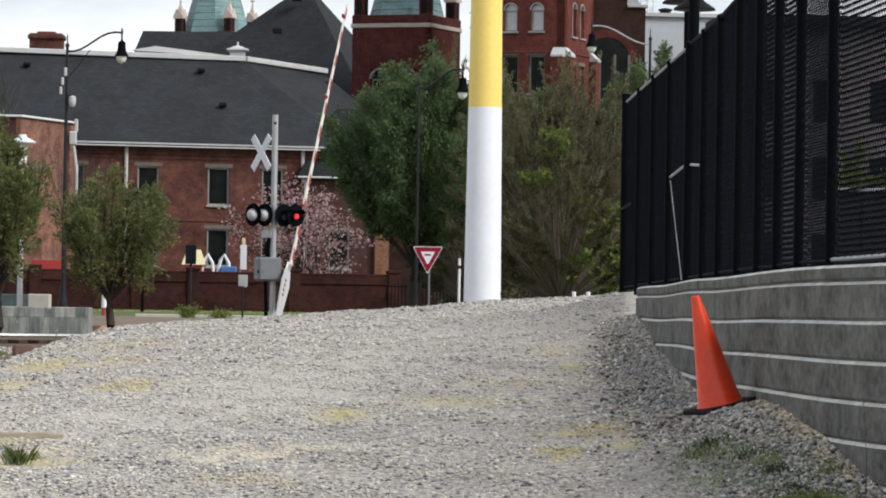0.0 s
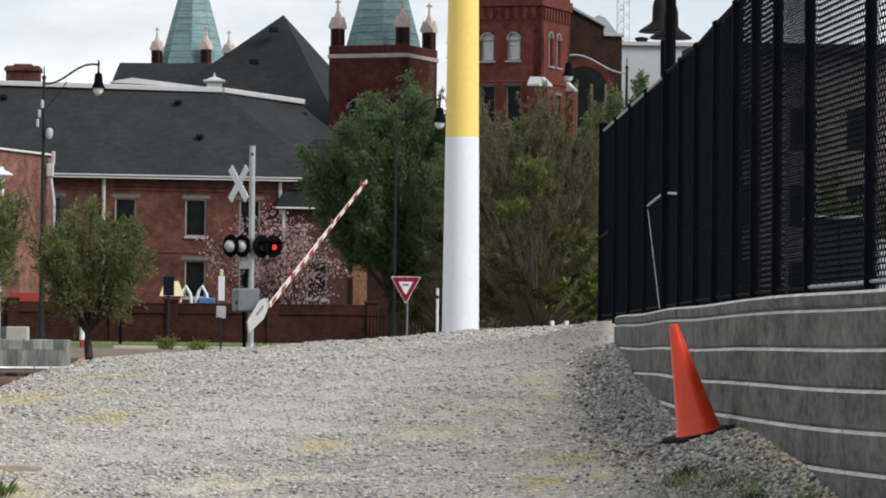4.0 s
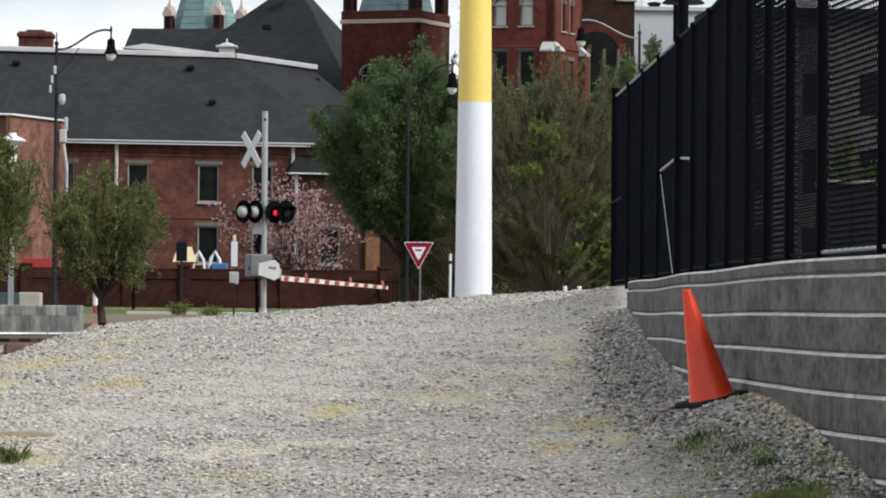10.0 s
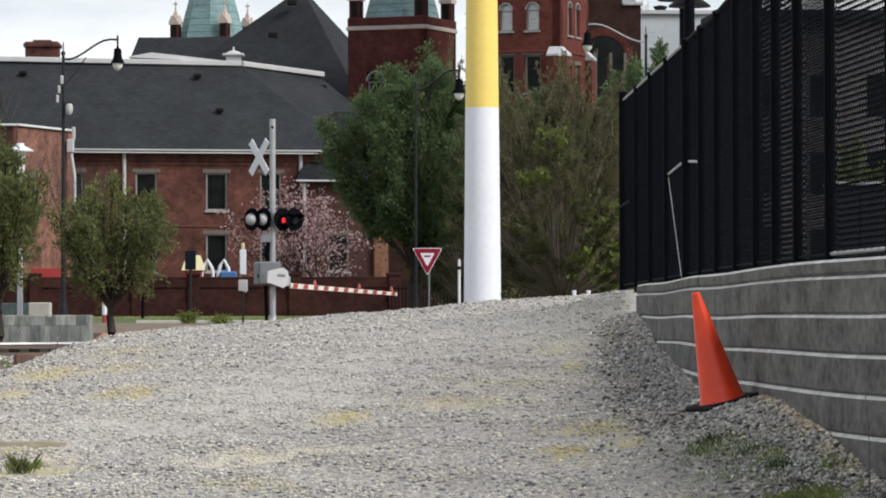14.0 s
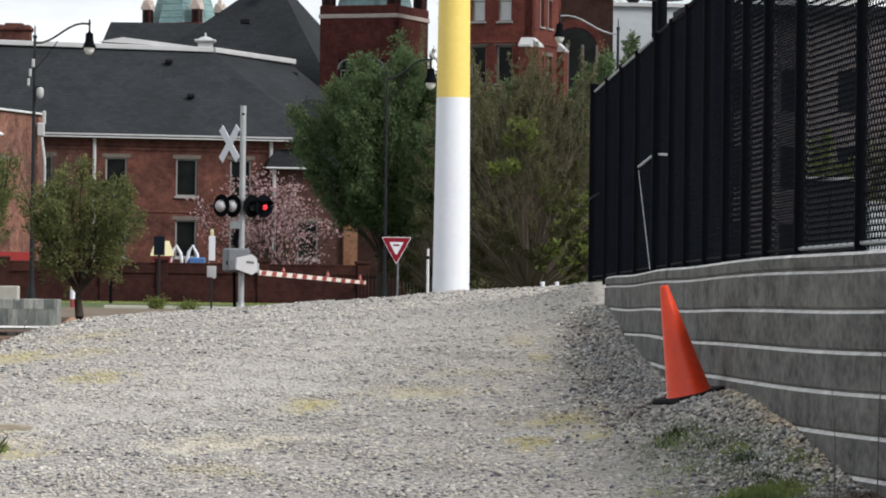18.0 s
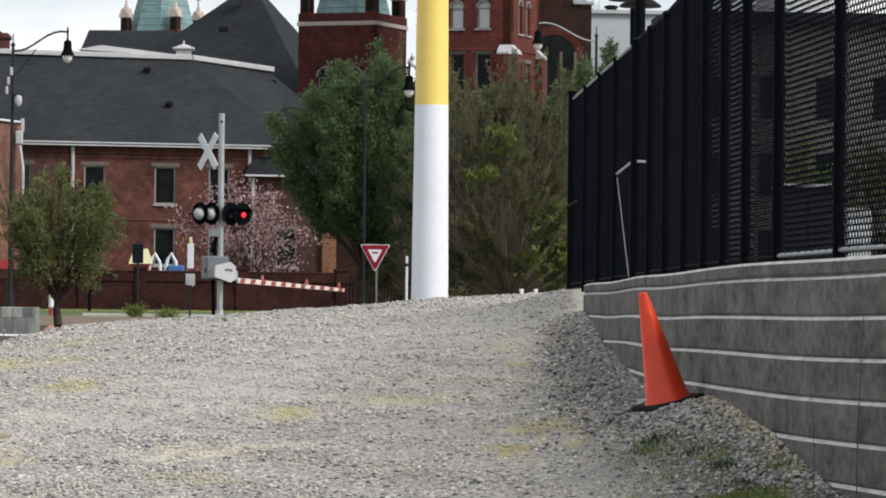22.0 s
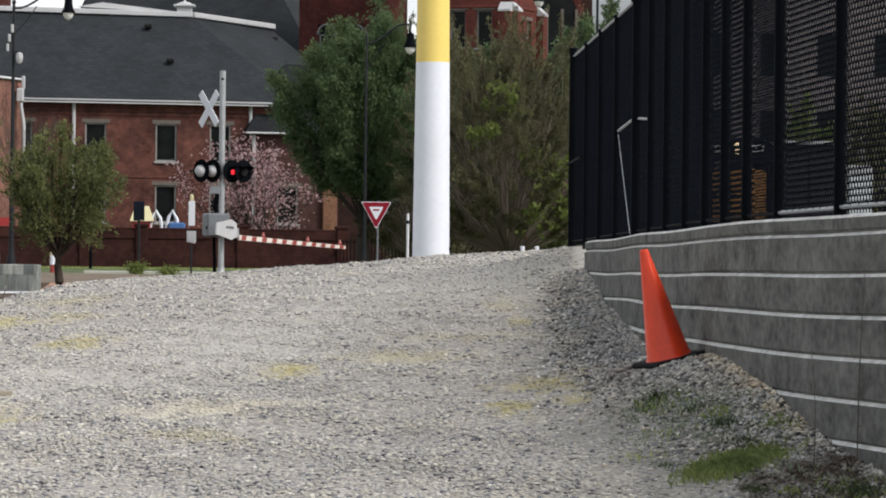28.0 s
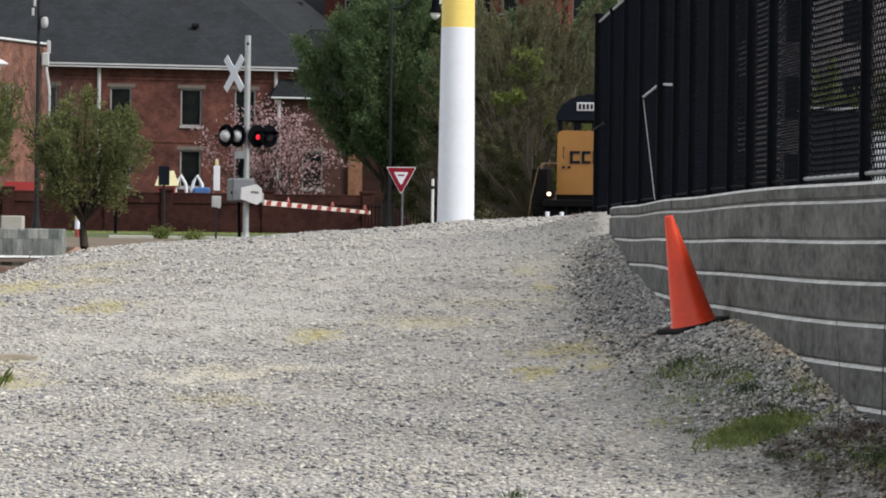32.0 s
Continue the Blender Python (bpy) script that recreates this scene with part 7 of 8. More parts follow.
for cx, cy in corners:
    bm = bmesh.new()
    rod(bm, (cx, cy, 0), (cx, cy, 60), 0.075, n=6)
    part("leg", bm, M_WHITE, LT)
for q in range(3):
    a, b = corners[q], corners[(q + 1) % 3]
    bm = bmesh.new()
    for k in range(60):
        z = 1.0 * k
        rod(bm, (*a, z), (*b, z + 0.5), 0.035, n=4)
        rod(bm, (*b, z + 0.5), (*a, z + 1.0), 0.035, n=4)
    part("lacing", bm, M_WHITE, LT)

# --- beyond the fence
M_BRICK_G = brick_mat("greyish_brick", (0.165, 0.15, 0.155), (0.13, 0.115, 0.12), (0.15, 0.14, 0.145))
FB = thing("brick_warehouse", "dull greyish brick building seen through the chain-link", "building")
FM = pose(14.6, 205, 1.4, 0, 0, 4)
fh = [(1.5 + 3.0 * k, 3.0 + 3.0 * k, z, z + 2.2) for k in range(9) for z in (2.5, 6.5, 10.5)]
fh = [(a, a + 1.4, z, e) for a, b, z, e in fh]
bm = bmesh.new()
wall_mesh(bm, 30, 15.6, 0.4, fh, FM, -0.5)
part("wall", bm, M_BRICK_G, FB, weld=True)
for a, b, z, e in fh:
    window(FB, FM @ pose((a + b) / 2, 0, z), 1.4, 2.2, sill=False, lintel=False, frame_mat=M_STEEL)
bm = bmesh.new()
vs = box(bm, (15, 3, 15.8), (30.6, 7.0, 0.5))
bmesh.ops.transform(bm, matrix=FM, verts=vs)
part("roof_edge", bm, M_SLATE, FB)
feather_tree("thin yellow-green tree seen through the fence", (16.75, 160, 1.3), 2.0, 0.14, (1.1, 1.6, 7.6), 51, 16, 220, 3000, 0.10, L_LIME, name="budding_tree", wood=M_TWIG)
feather_tree("thin olive-green tree seen through the fence", (20.3, 170, 1.3), 2.0, 0.2, (2.0, 2.0, 8.0), 52, 20, 300, 5000, 0.10, L_OLIVE, name="budding_tree", wood=M_TWIG)
for x, y, s, lab in ((15.6, 132, (0.85, 1.0, 4.1), "tall white equipment shed beyond the fence"), (13.9, 128, (0.9, 0.9, 1.9), "white equipment cabinet beyond the fence")):
    t = thing("utility_cabinet", lab, "cabinet", (x, y, 1.15))
    bm = bmesh.new()
    box(bm, (0, 0, s[2] / 2), s, bevel=0.04)
    part("body", bm, M_ROOFGREY, t)
    bm = bmesh.new()
    box(bm, (0, -s[1] / 2 - 0.01, s[2] * 0.5), (s[0] * 0.8, 0.02, s[2] * 0.8), bevel=0.005)
    part("door", bm, M_SIDING, t)

dk = thing("equipment_cabinet", "dark grey equipment cabinet standing beyond the fence", "cabinet", (6.33, 60, float(ground_z(6.33, 60)) - 0.05))
dh = 3.62 - float(ground_z(6.33, 60))
bm = bmesh.new()
box(bm, (0, 0.4, dh / 2), (0.84, 0.8, dh), bevel=0.03)
part("body", bm, M_STEEL, dk)
for sx in (-0.21, 0.21):
    bm = bmesh.new()
    box(bm, (sx, -0.012, dh * 0.52), (0.38, 0.024, dh * 0.82), bevel=0.006)
    part("door", bm, M_STEEL, dk)
bm = bmesh.new()
box(bm, (0, 0.38, dh + 0.03), (0.94, 0.94, 0.05), bevel=0.015)
part("top_cover", bm, M_ROOFGREY, dk, "pale dusty top cover")

# ---------------------------------------------------------------- toys and bits by the garden wall
PH = thing("toy_playhouse", "faded yellow toy playhouse behind the garden wall", "playhouse", (-10.7, 170, 1.5))
bm = bmesh.new()
box(bm, (0, 0, 1.6), (0.75, 0.6, 1.1), bevel=0.03)
part("body", bm, M_DOOR, PH, "red plastic body")
bm = bmesh.new()
solid(bm, [(-0.5, -0.4, 2.1), (0.5, -0.4, 2.1), (0.3, 0, 2.75), (-0.3, 0, 2.75), (-0.5, 0.4, 2.1), (0.5, 0.4, 2.1)], [(0, 1, 2, 3), (3, 2, 5, 4), (0, 3, 4), (1, 5, 2), (0, 4, 5, 1)])
part("roof", bm, M_PLAY_Y, PH, "faded yellow roof")
NB = thing("notice_board", "dark blue notice board on a post", "sign board", (-10.45, 164, 1.5))
bm = bmesh.new()
box(bm, (0, 0, 2.45), (0.46, 0.05, 0.8), bevel=0.02)
part("board", bm, M_LOCO_B, NB)
bm = bmesh.new()
rod(bm, (0, 0.05, -0.1), (0, 0.05, 2.2), 0.05, n=8)
part("post", bm, M_STEEL, NB)
SL = thing("toy_slide", "white and blue toy slide behind the garden wall", "playset", (-9.75, 170, 1.5))
for x in (-0.35, 0.35):
    bm = bmesh.new()
    tube(bm, [(x - 0.4, 0, 1.2), (x - 0.15, 0, 2.3), (x, 0, 2.55), (x + 0.2, 0, 2.2), (x + 0.3, 0, 1.3)], 0.07, 8)
    part("arch_rail", bm, M_WHITE, SL)
bm = bmesh.new()
box(bm, (0.55, 0, 1.75), (0.7, 0.5, 0.6), bevel=0.05)
part("blue_tub", bm, M_PLAY_B, SL)

# ---------------------------------------------------------------- weeds, grass, patches


def tuft(lab, x, y, n, spread, h, size, seed, name="weed", mat=None, rx=1.0, ry=1.0, lift=0.0, skew=0.0, clump=0.0):
    rng = np.random.default_rng(seed)
    py = y + rng.normal(size=n) * spread * ry
    px = x + rng.normal(size=n) * spread * rx + skew * (py - y)
    lump = np.sin(px * 61 + np.sin(py * 23) * 2) * np.sin(py * 19 + np.sin(px * 37) * 2)
    keep = (px < wall_x(py) - 0.02) & (lump > -1.1 + clump * 0.75)
    px, py, lump = px[keep], py[keep], lump[keep]
    k = len(px)
    base = np.stack([px, py, ground_z(px, py) + lift], -1)
    az = rng.random(k) * 6.283
    hh = h * (0.35 + 0.8 * rng.random(k)) * (1 + 0.5 * clump * lump)
    leanv = np.stack([np.cos(az), np.sin(az), np.zeros(k)], -1)
    side = np.stack([-np.sin(az), np.cos(az), np.zeros(k)], -1) * size * (0.6 + 0.8 * rng.random(k))[:, None]
    tip = base + leanv * (hh * 0.6)[:, None] + np.stack([0 * hh, 0 * hh, hh], -1)
    mid = base + leanv * (hh * 0.18)[:, None] + np.stack([0 * hh, 0 * hh, hh * 0.6], -1)
    v = np.stack([base - side * 0.4, base + side * 0.4, mid + side, tip, mid - side], 1).reshape(-1, 3)
    f = np.arange(k * 5).reshape(-1, 5)
    t = thing(name, lab, "weeds" if name == "weed" else "grass", (0, 0, 0))
    fast_mesh("foliage", v, f, mat or L_WEED, t)
    return t


tuft("long patch of short green grass at the wall's foot", 1.62, 18.5, 7500, 0.075, 0.034, 0.0042, 61, "grass_patch", mat=L_TURF, rx=1.0, ry=3.2, lift=0.016, skew=0.32, clump=0.9)
tuft("thin green grass beside the wall", 2.1, 17.2, 200, 0.12, 0.045, 0.003, 63, "grass_patch", rx=1.0, ry=3.0)
for i, (x, y, n, s, h) in enumerate(((1.42, 21.0, 50, 0.07, 0.06), (1.69, 20.3, 60, 0.05, 0.055), (1.55, 20.8, 50, 0.09, 0.03), (1.40, 20.0, 70, 0.07, 0.03), (1.2, 19.0, 50, 0.06, 0.03), (1.77, 17.3, 30, 0.03, 0.05), (1.95, 19.8, 60, 0.05, 0.05),
                                    (-2.40, 23.05, 110, 0.04, 0.07), (-5.2, 46, 120, 0.2, 0.06), (-4.6, 45, 140, 0.25, 0.05), (-6.3, 60, 160, 0.15, 0.3), (-6.8, 66, 120, 0.25, 0.15))):
    tuft("small green weeds growing through the gravel", x, y, n, s, h * 0.6, 0.005, 70 + i, ry=2.0, lift=0.014 if y < 23 else 0.0)
for i, (x, y, n, s, h) in enumerate(((-9.54, 80, 150, 0.10, 0.62), (-9.75, 80.5, 120, 0.12, 0.4), (-10.15, 80, 160, 0.2, 0.34), (-8.9, 79, 90, 0.15, 0.22), (-8.2, 76, 60, 0.06, 0.42), (-7.4, 72, 90, 0.2, 0.16))):
    tuft("tall green weeds growing beside the track", x, y, int(n * 0.5), s, h * 0.55, 0.013, 170 + i, mat=L_GRASS, ry=1.5)
for i, (x, y, n, s, h) in enumerate(((1.43, 21.2, 90, 0.03, 0.07), (1.36, 21.0, 70, 0.03, 0.05), (1.6, 20.56, 70, 0.03, 0.06), (1.68, 19.96, 80, 0.022, 0.06), (1.62, 15.78, 16, 0.016, 0.07), (2.03, 17.16, 120, 0.04, 0.07), (0.4, 15.76, 30, 0.02, 0.07), (1.61, 17.38, 50, 0.02, 0.06), (1.3, 18.6, 40, 0.02, 0.04), (1.75, 19.4, 60, 0.04, 0.05))):
    tuft("small dark green weed sprouting from the stones", x, y, int(n * 0.9), s * 1.4, h * 0.6, 0.0036, 270 + i, mat=L_DARKWEED, ry=1.6, lift=0.014)


L_SAGE = leaf_mat("grey_green_weed_leaf", [(0.0, (0.18, 0.215, 0.14)), (0.6, (0.30, 0.345, 0.24)), (1.0, (0.44, 0.48, 0.36))])
for i, (x, y, n, s) in enumerate(((1.35, 20.9, 160, 0.09), (1.5, 20.4, 200, 0.10), (1.7, 20.7, 160, 0.09), (1.25, 20.0, 120, 0.10), (1.6, 19.7, 160, 0.10), (1.85, 20.0, 120, 0.08), (1.45, 21.4, 90, 0.06), (1.8, 18.2, 90, 0.08), (2.0, 17.6, 90, 0.06))):
    tuft("sparse grey-green weeds among the stones", x, y, int(n * 0.6), s * 1.15, 0.026, 0.0052, 370 + i, mat=L_SAGE, ry=2.2, lift=0.014)


def dry_stem(lab, x, y, h, lean, bow, r, leaves, seed):
    """A thin upright stalk with a few shrivelled leaves."""
    rng = random.Random(seed)
    t = thing("dry_weed", lab, "weed", (x, y, float(ground_z(np.array([x]), np.array([y]))[0])))
    bm = bmesh.new()
    at = lambda f: Vector((lean * f + bow * math.sin(math.pi * f), 0.02 * f, h * f))
    tube(bm, [at(-0.05)] + [at(k / 6) for k in range(7)], [r * 1.2] + [r * (1 - 0.1 * k) for k in range(7)], 5)
    part("stem", bm, M_TWIG, t)
    for k in range(leaves):
        f = rng.uniform(0.12, 1.0)
        a = rng.uniform(0, 6.283)
        s = rng.uniform(0.018, 0.032)
        p, d, w = at(f), Vector((math.cos(a), math.sin(a), 0.35)), Vector((-math.sin(a), math.cos(a), 0)) * 0.28
        bm = bmesh.new()
        q = [bm.verts.new(p), bm.verts.new(p + (d * 0.5 + w) * s), bm.verts.new(p + d * s), bm.verts.new(p + (d * 0.5 - w) * s)]
        bm.faces.new(q)
        bmesh.ops.solidify(bm, geom=bm.faces[:], thickness=0.001)
        part("leaf", bm, L_DARKWEED, t)


dry_stem("tall thin dark weed stalk standing before the block wall", 1.95, 18.14, 0.55, -0.012, 0.012, 0.0030, 4, 1)
dry_stem("very tall thin dark weed stalk standing before the block wall", 2.19, 18.48, 0.90, 0.03, -0.006, 0.0038, 3, 2)
dry_stem("short leafy dark weed stalk growing through the gravel", 1.62, 15.74, 0.20, 0.004, 0.004, 0.0040, 16, 3)


dry_stem("thin green weed stalk at the edge of the gravel", -4.02, 41.0, 0.30, 0.05, 0.01, 0.006, 5, 4)
tuft("small leafy dark green weed growing through the gravel", -2.42, 22.65, 60, 0.034, 0.12, 0.0036, 301, mat=L_GRASS, ry=1.4)


def timber(lab, x, y, length, depth, height, turn, mat, seed):
    """A weathered plank half buried in the gravel, with split and rounded ends."""
    rng = random.Random(seed)
    t = thing("timber", lab, "timber", (x, y, gz(x, y)), turn)
    bm = bmesh.new()
    n = 10
    rings = []
    for k in range(n + 1):
        f = k / n
        px = (f - 0.5) * length
        e = 0.78 if k in (0, n) else 1.0
        dy, dz = rng.gauss(0, 0.004), rng.gauss(0, 0.0025)
        rings.append([bm.verts.new((px, dy + yy * depth * e, dz + zz * height)) for yy, zz in ((-0.5, -0.8), (-0.5, 0.82 * e), (-0.42, e), (0.42, e), (0.5, 0.82 * e), (0.5, -0.8))])
    for a, b in zip(rings, rings[1:]):
        for q in range(6):
            bm.faces.new((a[q], a[(q + 1) % 6], b[(q + 1) % 6], b[q]))
    bm.faces.new(rings[0])
    bm.faces.new(rings[-1][::-1])
    bmesh.ops.recalc_face_normals(bm, faces=bm.faces[:])
    part("plank", bm, mat, t)
    return t


timber("weathered tan plank half buried in the gravel", -2.72, 24.75, 0.72, 0.09, 0.032, 0, paint("weathered_tan_wood", (0.29, 0.255, 0.20), 0.9, var=0.4, scale=3, fine=22, stretch=(0.5, 5, 5), relief=0.5, spec=0.1), 1)
timber("old reddish brown timber lying at the gravel's edge", -4.33, 41.5, 0.34, 0.16, 0.085, 6, paint("old_red_timber", (0.15, 0.095, 0.075), 0.9, var=0.4, scale=3, fine=22, stretch=(0.5, 5, 5), relief=0.5, spec=0.1), 2)


def shrub(lab, x, y, z, hw, h, n, size, mat, seed, name="shrub"):
    """A low bush: thin stems from one foot, leaves gathered in loose clumps."""
    rng = random.Random(seed)
    t = thing(name, lab, "shrub", (x, y, z))
    bm = bmesh.new()
    cs = []
    for k in range(14):
        a, o = rng.uniform(0, 6.283), rng.uniform(0.2, 1.0)
        tip = Vector((math.cos(a) * hw * o, math.sin(a) * hw * o, h * rng.uniform(0.6, 1.05)))
        tube(bm, [(0, 0, -0.05), tip * 0.5 + Vector((0, 0, h * 0.1)), tip], [0.02, 0.013, 0.006], 4)
        cs += [tuple(tip), tuple(tip * 0.75), tuple(tip * 0.5 + Vector((rng.gauss(0, 0.1), rng.gauss(0, 0.1), 0)))]
    part("stem_cluster", bm, M_TWIG, t)
    leaf_cloud("foliage", clumps(rng, cs, n / len(cs), hw * 0.22), size, mat, t, seed)
    return t


twigs = thing("dead_twig", "dead brown twigs lying by the wall's foot", "twig")
for x, y, a, l in ((1.85, 17.5, 12, 0.5), (2.0, 18.2, -20, 0.35), (1.7, 16.8, 30, 0.3), (2.15, 18.8, 60, 0.25)):
    bm = bmesh.new()
    z = gz(x, y) + 0.02
    ca, sa = math.cos(radians(a)), math.sin(radians(a))
    tube(bm, [(x - ca * l / 2, y - sa * l / 2, z), (x, y, z + 0.02), (x + ca * l / 2, y + sa * l / 2, z + 0.01)], [0.0022, 0.0026, 0.0014], 5)
    tube(bm, [(x, y, z + 0.02), (x + ca * l * 0.2 - sa * 0.07, y + ca * 0.07, z + 0.04)], [0.0018, 0.001], 4)
    part("twig", bm, M_TWIG, twigs)

shrub("small green bush beside the crossing", -7.75, 121, 1.3, 0.36, 0.42, 620, 0.045, L_LIME, 91)
shrub("small green bush beside the crossing", -6.9, 123, 1.32, 0.42, 0.26, 420, 0.045, L_LIME, 92)
# these shrubs are added to stand in for the shade beneath the trees
for i, (x, y, hw, h, m) in enumerate(((0.4, 152, 1.0, 2.0, L_OLIVE), (2.2, 146, 1.0, 1.6, L_OLIVE), (4.4, 147, 1.1, 1.9, L_STREET), (5.9, 146, 1.0, 2.1, L_STREET), (7.4, 149, 1.2, 2.4, L_GREEN))):
    shrub("leafy shrub added to fill the dark under the trees", x, y, 1.4, hw, h, 2600, 0.07, m, 110 + i)
tuft("strip of mown grass before the garden wall", -8.5, 160, 9000, 2.2, 0.08, 0.02, 97, "grass_strip", rx=3.2, ry=1.2)

# ---------------------------------------------------------------- locomotive: its own +x is its heading
loco = thing("locomotive", "diesel locomotive with yellow nose and dark blue cab", "locomotive", (0, 0, 0))


def lbox(name, c, s, mat, bev=0.04, label="", parent=None):
    bm = bmesh.new()
    box(bm, c, s, bevel=bev)
    return part(name, bm, mat, parent or loco, label)


def at_profile(name, poly, x0, x1, mat, label=""):
    """An outline (y, z) drawn along the locomotive from x0 to x1."""
    bm = bmesh.new()
    a = [bm.verts.new((x0, y, z)) for y, z in poly]
    b = [bm.verts.new((x1, y, z)) for y, z in poly]
    n = len(poly)
    for i in range(n):
        bm.faces.new((a[i], a[(i + 1) % n], b[(i + 1) % n], b[i]))
    bm.faces.new(a[::-1])
    bm.faces.new(b)
    bmesh.ops.recalc_face_normals(bm, faces=bm.faces[:])
    return part(name, bm, mat, loco, label)


# x = 0 at the cab's front; nose runs to 2.3, platform to 3.4
at_profile("nose", [(-1.0, 1.62), (1.0, 1.62), (1.0, 3.36), (0.97, 3.44), (0.86, 3.5), (-0.86, 3.5), (-0.97, 3.44), (-1.0, 3.36)], 0.0, 2.3, M_LOCO_Y, "yellow short nose")
at_profile("nose_foot", [(-1.0, 1.42), (1.0, 1.42), (1.0, 1.62), (-1.0, 1.62)], 0.0, 2.28, M_LOCO_U)
at_profile("cab", [(-1.58, 1.42), (1.58, 1.42), (1.58, 3.42), (-1.58, 3.42)], -2.4, 0.0, M_LOCO_B, "dark blue lower cab")
at_profile("cab_roof", [(-1.60, 3.86), (1.60, 3.86), (1.55, 4.08), (1.38, 4.33), (1.08, 4.53), (0.6, 4.64), (-0.6, 4.64), (-1.08, 4.53), (-1.38, 4.33), (-1.55, 4.08)], -2.5, 0.2, M_LOCO_B, "rounded dark blue cab roof")
for px in (-2.33, -0.07):
    for py in (-1.52, -0.98, 0.0, 0.98, 1.52):
        lbox("cab_pillar", (px, py, 3.64), (0.12, 0.12 if abs(py) > 1.2 else 0.2, 0.46), M_LOCO_B, 0.01)
at_profile("long_hood", [(-0.95, 1.42), (0.95, 1.42), (0.95, 4.2), (0.7, 4.45), (-0.7, 4.45), (-0.95, 4.2)], -14.2, -2.4, M_LOCO_B)
lbox("frame_sill", (-5.5, 0, 1.25), (17.6, 3.0, 0.34), M_LOCO_U)
lbox("fuel_tank", (-5.0, 0, 0.72), (3.6, 2.6, 0.85), M_LOCO_U, 0.15)
lbox("pilot", (3.35, 0, 0.75), (0.16, 2.9, 0.95), M_LOCO_U, 0.03)
lbox("anticlimber", (3.45, 0, 1.35), (0.3, 2.2, 0.22), M_LOCO_U, 0.03)
lbox("coupler", (3.75, 0, 0.88), (0.7, 0.3, 0.36), M_RUST, 0.05)
for s in (-1, 1):
    nb = lbox("number_board", (0.21, s * 0.66, 4.27), (0.04, 0.56, 0.25), M_WHITE, 0.01, "white number board")
    for k in range(4):
        lbox("number_bar", (0.235, s * 0.66 - 0.18 + 0.12 * k, 4.27), (0.012, 0.07, 0.16), M_BLACK, 0.0, parent=nb)
    lbox("step_well", (2.9, s * 1.28, 0.75), (0.7, 0.3, 1.1), M_LOCO_U, 0.03)
    d = lbox("ditch_light", (3.3, s * 0.95, 1.62), (0.22, 0.26, 0.26), M_LOCO_U, 0.03)
    bm = bmesh.new()
    lathe(bm, [(0.02, -0.02), (0.058, 0), (0.054, 0.025), (0.02, 0.035)], 16, (3.42, s * 0.95, 1.62), pose(0, 0, 0, 0, 90, 0).to_3x3())
    part("lit_lens", bm, M_LAMPGLOW, d, "lit warm lens")
    bm = bmesh.new()
    tube(bm, [(3.3, s * 1.60, 0.9), (3.28, s * 1.52, 1.5), (3.22, s * 1.34, 2.38), (3.15, s * 1.24, 2.5), (3.0, s * 1.1, 2.53), (2.3, s * 0.75, 2.53)], 0.010, 6)
    part("handrail", bm, M_RAILING, loco, "dull yellow handrail")
    bm = bmesh.new()
    tube(bm, [(2.6, s * 1.45, 0.3), (2.6, s * 1.45, 2.3), (2.4, s * 1.4, 2.5), (0.1, s * 1.4, 2.5)], 0.010, 6)
    part("side_handrail", bm, M_RAILING, loco, "dull yellow handrail")
# three plain marks across the nose
for y, w in ((-0.46, 0.30), (-0.12, 0.26), (0.24, 0.32)):
    bm = bmesh.new()
    box(bm, (2.315, y, 2.86), (0.02, w, 0.075))
    box(bm, (2.315, y, 2.57), (0.02, w, 0.075))
    box(bm, (2.315, y - w * 0.36, 2.715), (0.02, 0.085, 0.25))
    part("nose_mark", bm, M_LOCO_B, loco, "dark blue nose mark")
for y in (-0.78, 0.78):
    bm = bmesh.new()
    tube(bm, [(2.32, y, 2.68), (2.42, y, 2.72), (2.42, y, 2.98), (2.32, y, 3.02)], 0.016, 6)
    part("grab_iron", bm, M_LOCO_B, loco)
for y in (-0.55, -0.72):
    lbox("nose_plate", (2.33, y - 0.08, 2.42), (0.04, 0.08, 0.07), M_LOCO_B, 0.005)
lbox("step_box", (2.9, -1.3, 1.88), (0.5, 0.5, 0.95), M_LOCO_U, 0.03)
h = lbox("headlight_housing", (0.22, 0, 4.27), (0.14, 0.3, 0.5), M_LOCO_B, 0.03)
for z in (4.22, 4.44):
    bm = bmesh.new()
    lathe(bm, [(0.02, -0.02), (0.09, 0), (0.085, 0.03), (0.02, 0.045)], 16, (0.30, 0, z - 0.06), pose(0, 0, 0, 0, 90, 0).to_3x3())
    part("lit_lens", bm, M_LAMPGLOW, h, "lit warm lens")
for k, y in ((0, -0.4), (1, 0.0), (2, 0.4)):
    bm = bmesh.new()
    tube(bm, [(3.48, y, 1.25), (3.66, y, 0.7), (3.6, y + 0.08, 0.45)], 0.03, 6)
    part("air_hose", bm, M_RUBBER, loco)
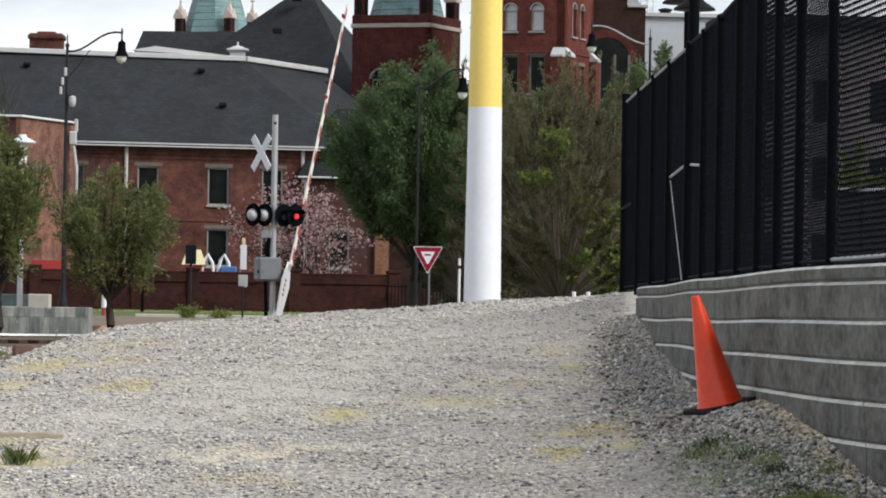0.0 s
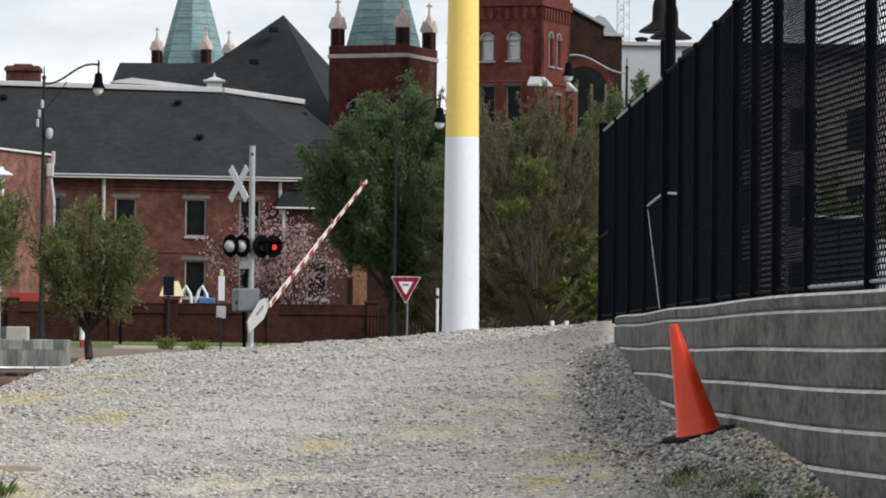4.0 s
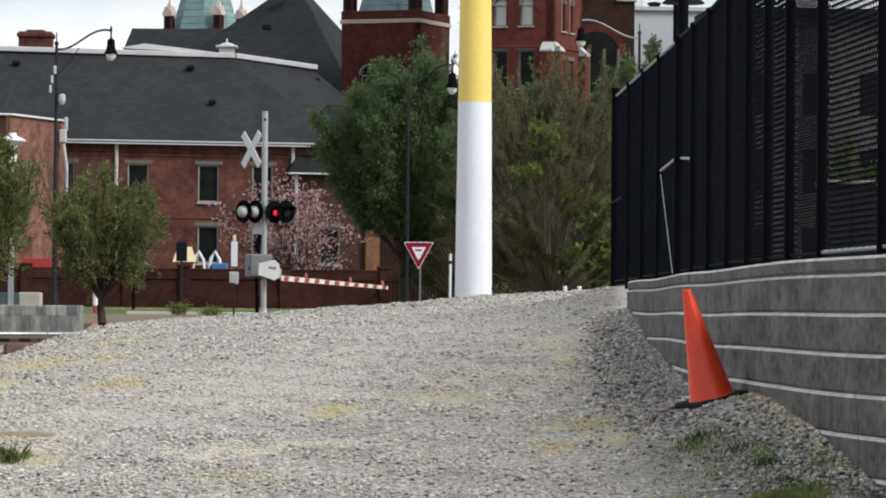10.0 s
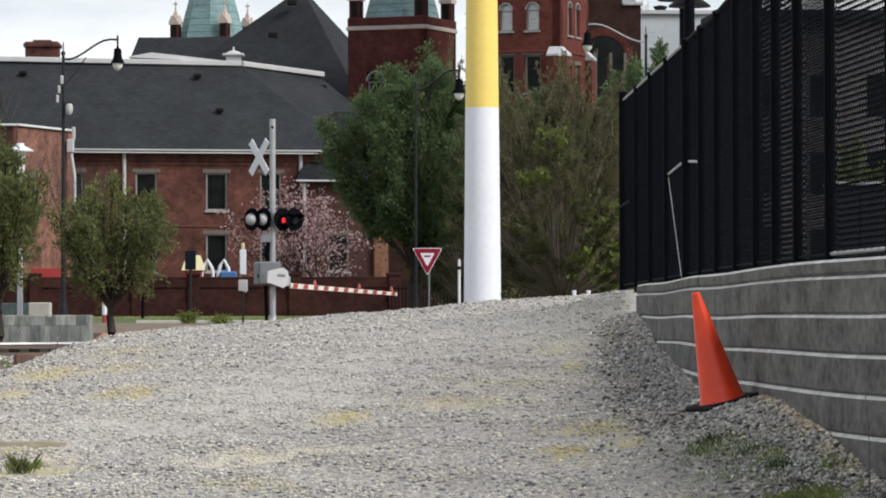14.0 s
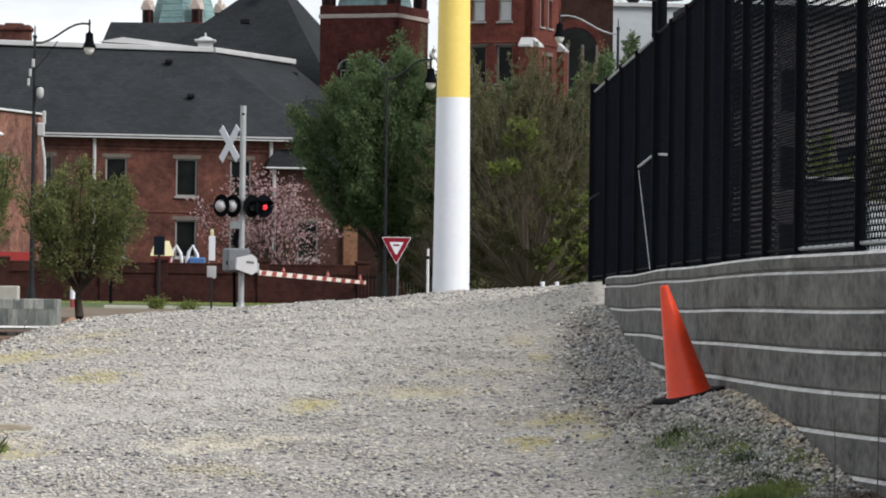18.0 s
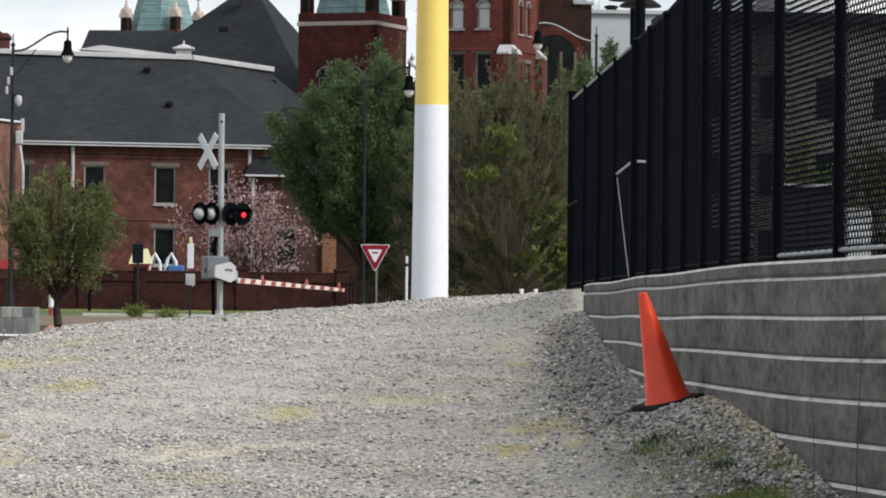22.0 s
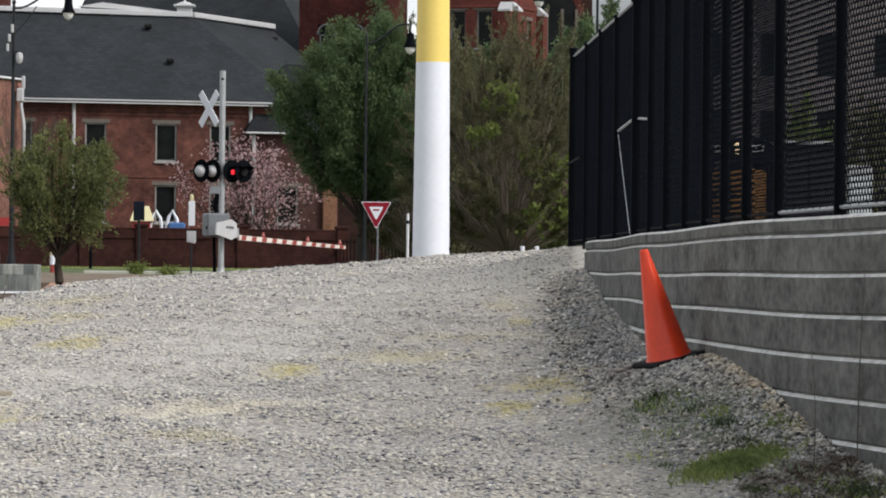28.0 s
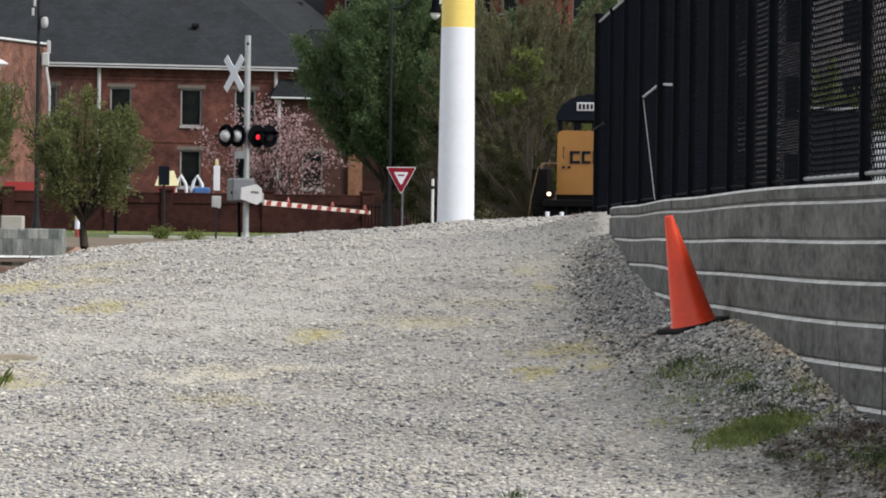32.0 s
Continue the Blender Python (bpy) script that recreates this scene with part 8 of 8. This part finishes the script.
for bx in (0.9, -11.9):
    for wx in (-1.35, 1.35):
        for s in (-1, 1):
            bm = bmesh.new()
            lathe(bm, [(0.2, -0.07), (0.52, -0.07), (0.52, 0.05), (0.56, 0.07), (0.2, 0.07)], 20, (bx + wx, s * 0.75, 0.52), pose(0, 0, 0, 90, 0, 0).to_3x3())
            part("wheel", bm, M_RUST, loco)
    for s in (-1, 1):
        lbox("truck_frame", (bx, s * 1.0, 0.72), (3.6, 0.18, 0.4), M_LOCO_U, 0.05)
# The fans' pale grey carries the light on the hood's roof.
for y in (-0.9, 0.9):
    lbox("exhaust_fan", (-9.0 + y * 1.6, 0, 4.55), (1.3, 1.3, 0.25), M_ROOFGREY, 0.04)


def motions():
    """What moves: the locomotive comes along its track, the gate arm comes down, the two red lights flash in turn."""
    heading = math.degrees(math.atan2(TRAIN_DIR.y, TRAIN_DIR.x))
    rows = []
    for t in range(0, 33, 2):
        left = 32.0 - t
        p = TRAIN_AT - TRAIN_DIR * (TRAIN_SPEED * left + 0.235 * left * left)
        rows.append((t, pose(p.x, p.y, track_z(p) + 0.02, 0, 0, heading)))
    walk(loco, rows)
    lift = [(0.0, 57.0), (1.0, 49.0), (2.0, 40.7), (3.0, 31.8), (3.5, 28.0), (4.5, 20.3), (5.5, 13.2), (6.0, 9.9), (6.5, 6.8), (7.0, 3.5), (7.5, 1.0), (8.0, -0.7), (8.5, -1.2), (9.0, -1.3), (20.0, -1.3), (32.0, -1.3)]
    walk(arm, [(t, pose(0.33, -0.1, 1.58, 0, 0, PHI) @ pose(0, 0, 0, 0, -a * (1.08 if a > 0 else 1.0), 0)) for t, a in lift])
    for k, (fl, home) in enumerate(flashers):
        walk(fl, [(t, home @ pose(0, 0, 0, 0, a, 0)) for t, a in flash_rows(k)])


def flash_rows(k):
    """The lights change over about every two thirds of a second: a quick half turn brings the lit or the dark face forward."""
    period, start, lit = 1.2828, 10.18, 0.69
    shows = lambda t: (((t - start) / period) % 1.0 < lit / period) == (k == 1)
    rows, now = [(0.0, 0.0 if shows(0.0) else 180.0)], shows(0.0)
    for f in range(3, 30 * 32 - 4):
        t = f / 30.0
        if shows(t) != now:
            a0, a1 = (0.0, 180.0) if now else (180.0, 0.0)
            rows += [(t + q / 30.0, a0 + (a1 - a0) * (q + 1) / 3.0) for q in (-1, 0, 1, 2)]
            now = not now
    return rows + [(32.0, rows[-1][1])]


motions()
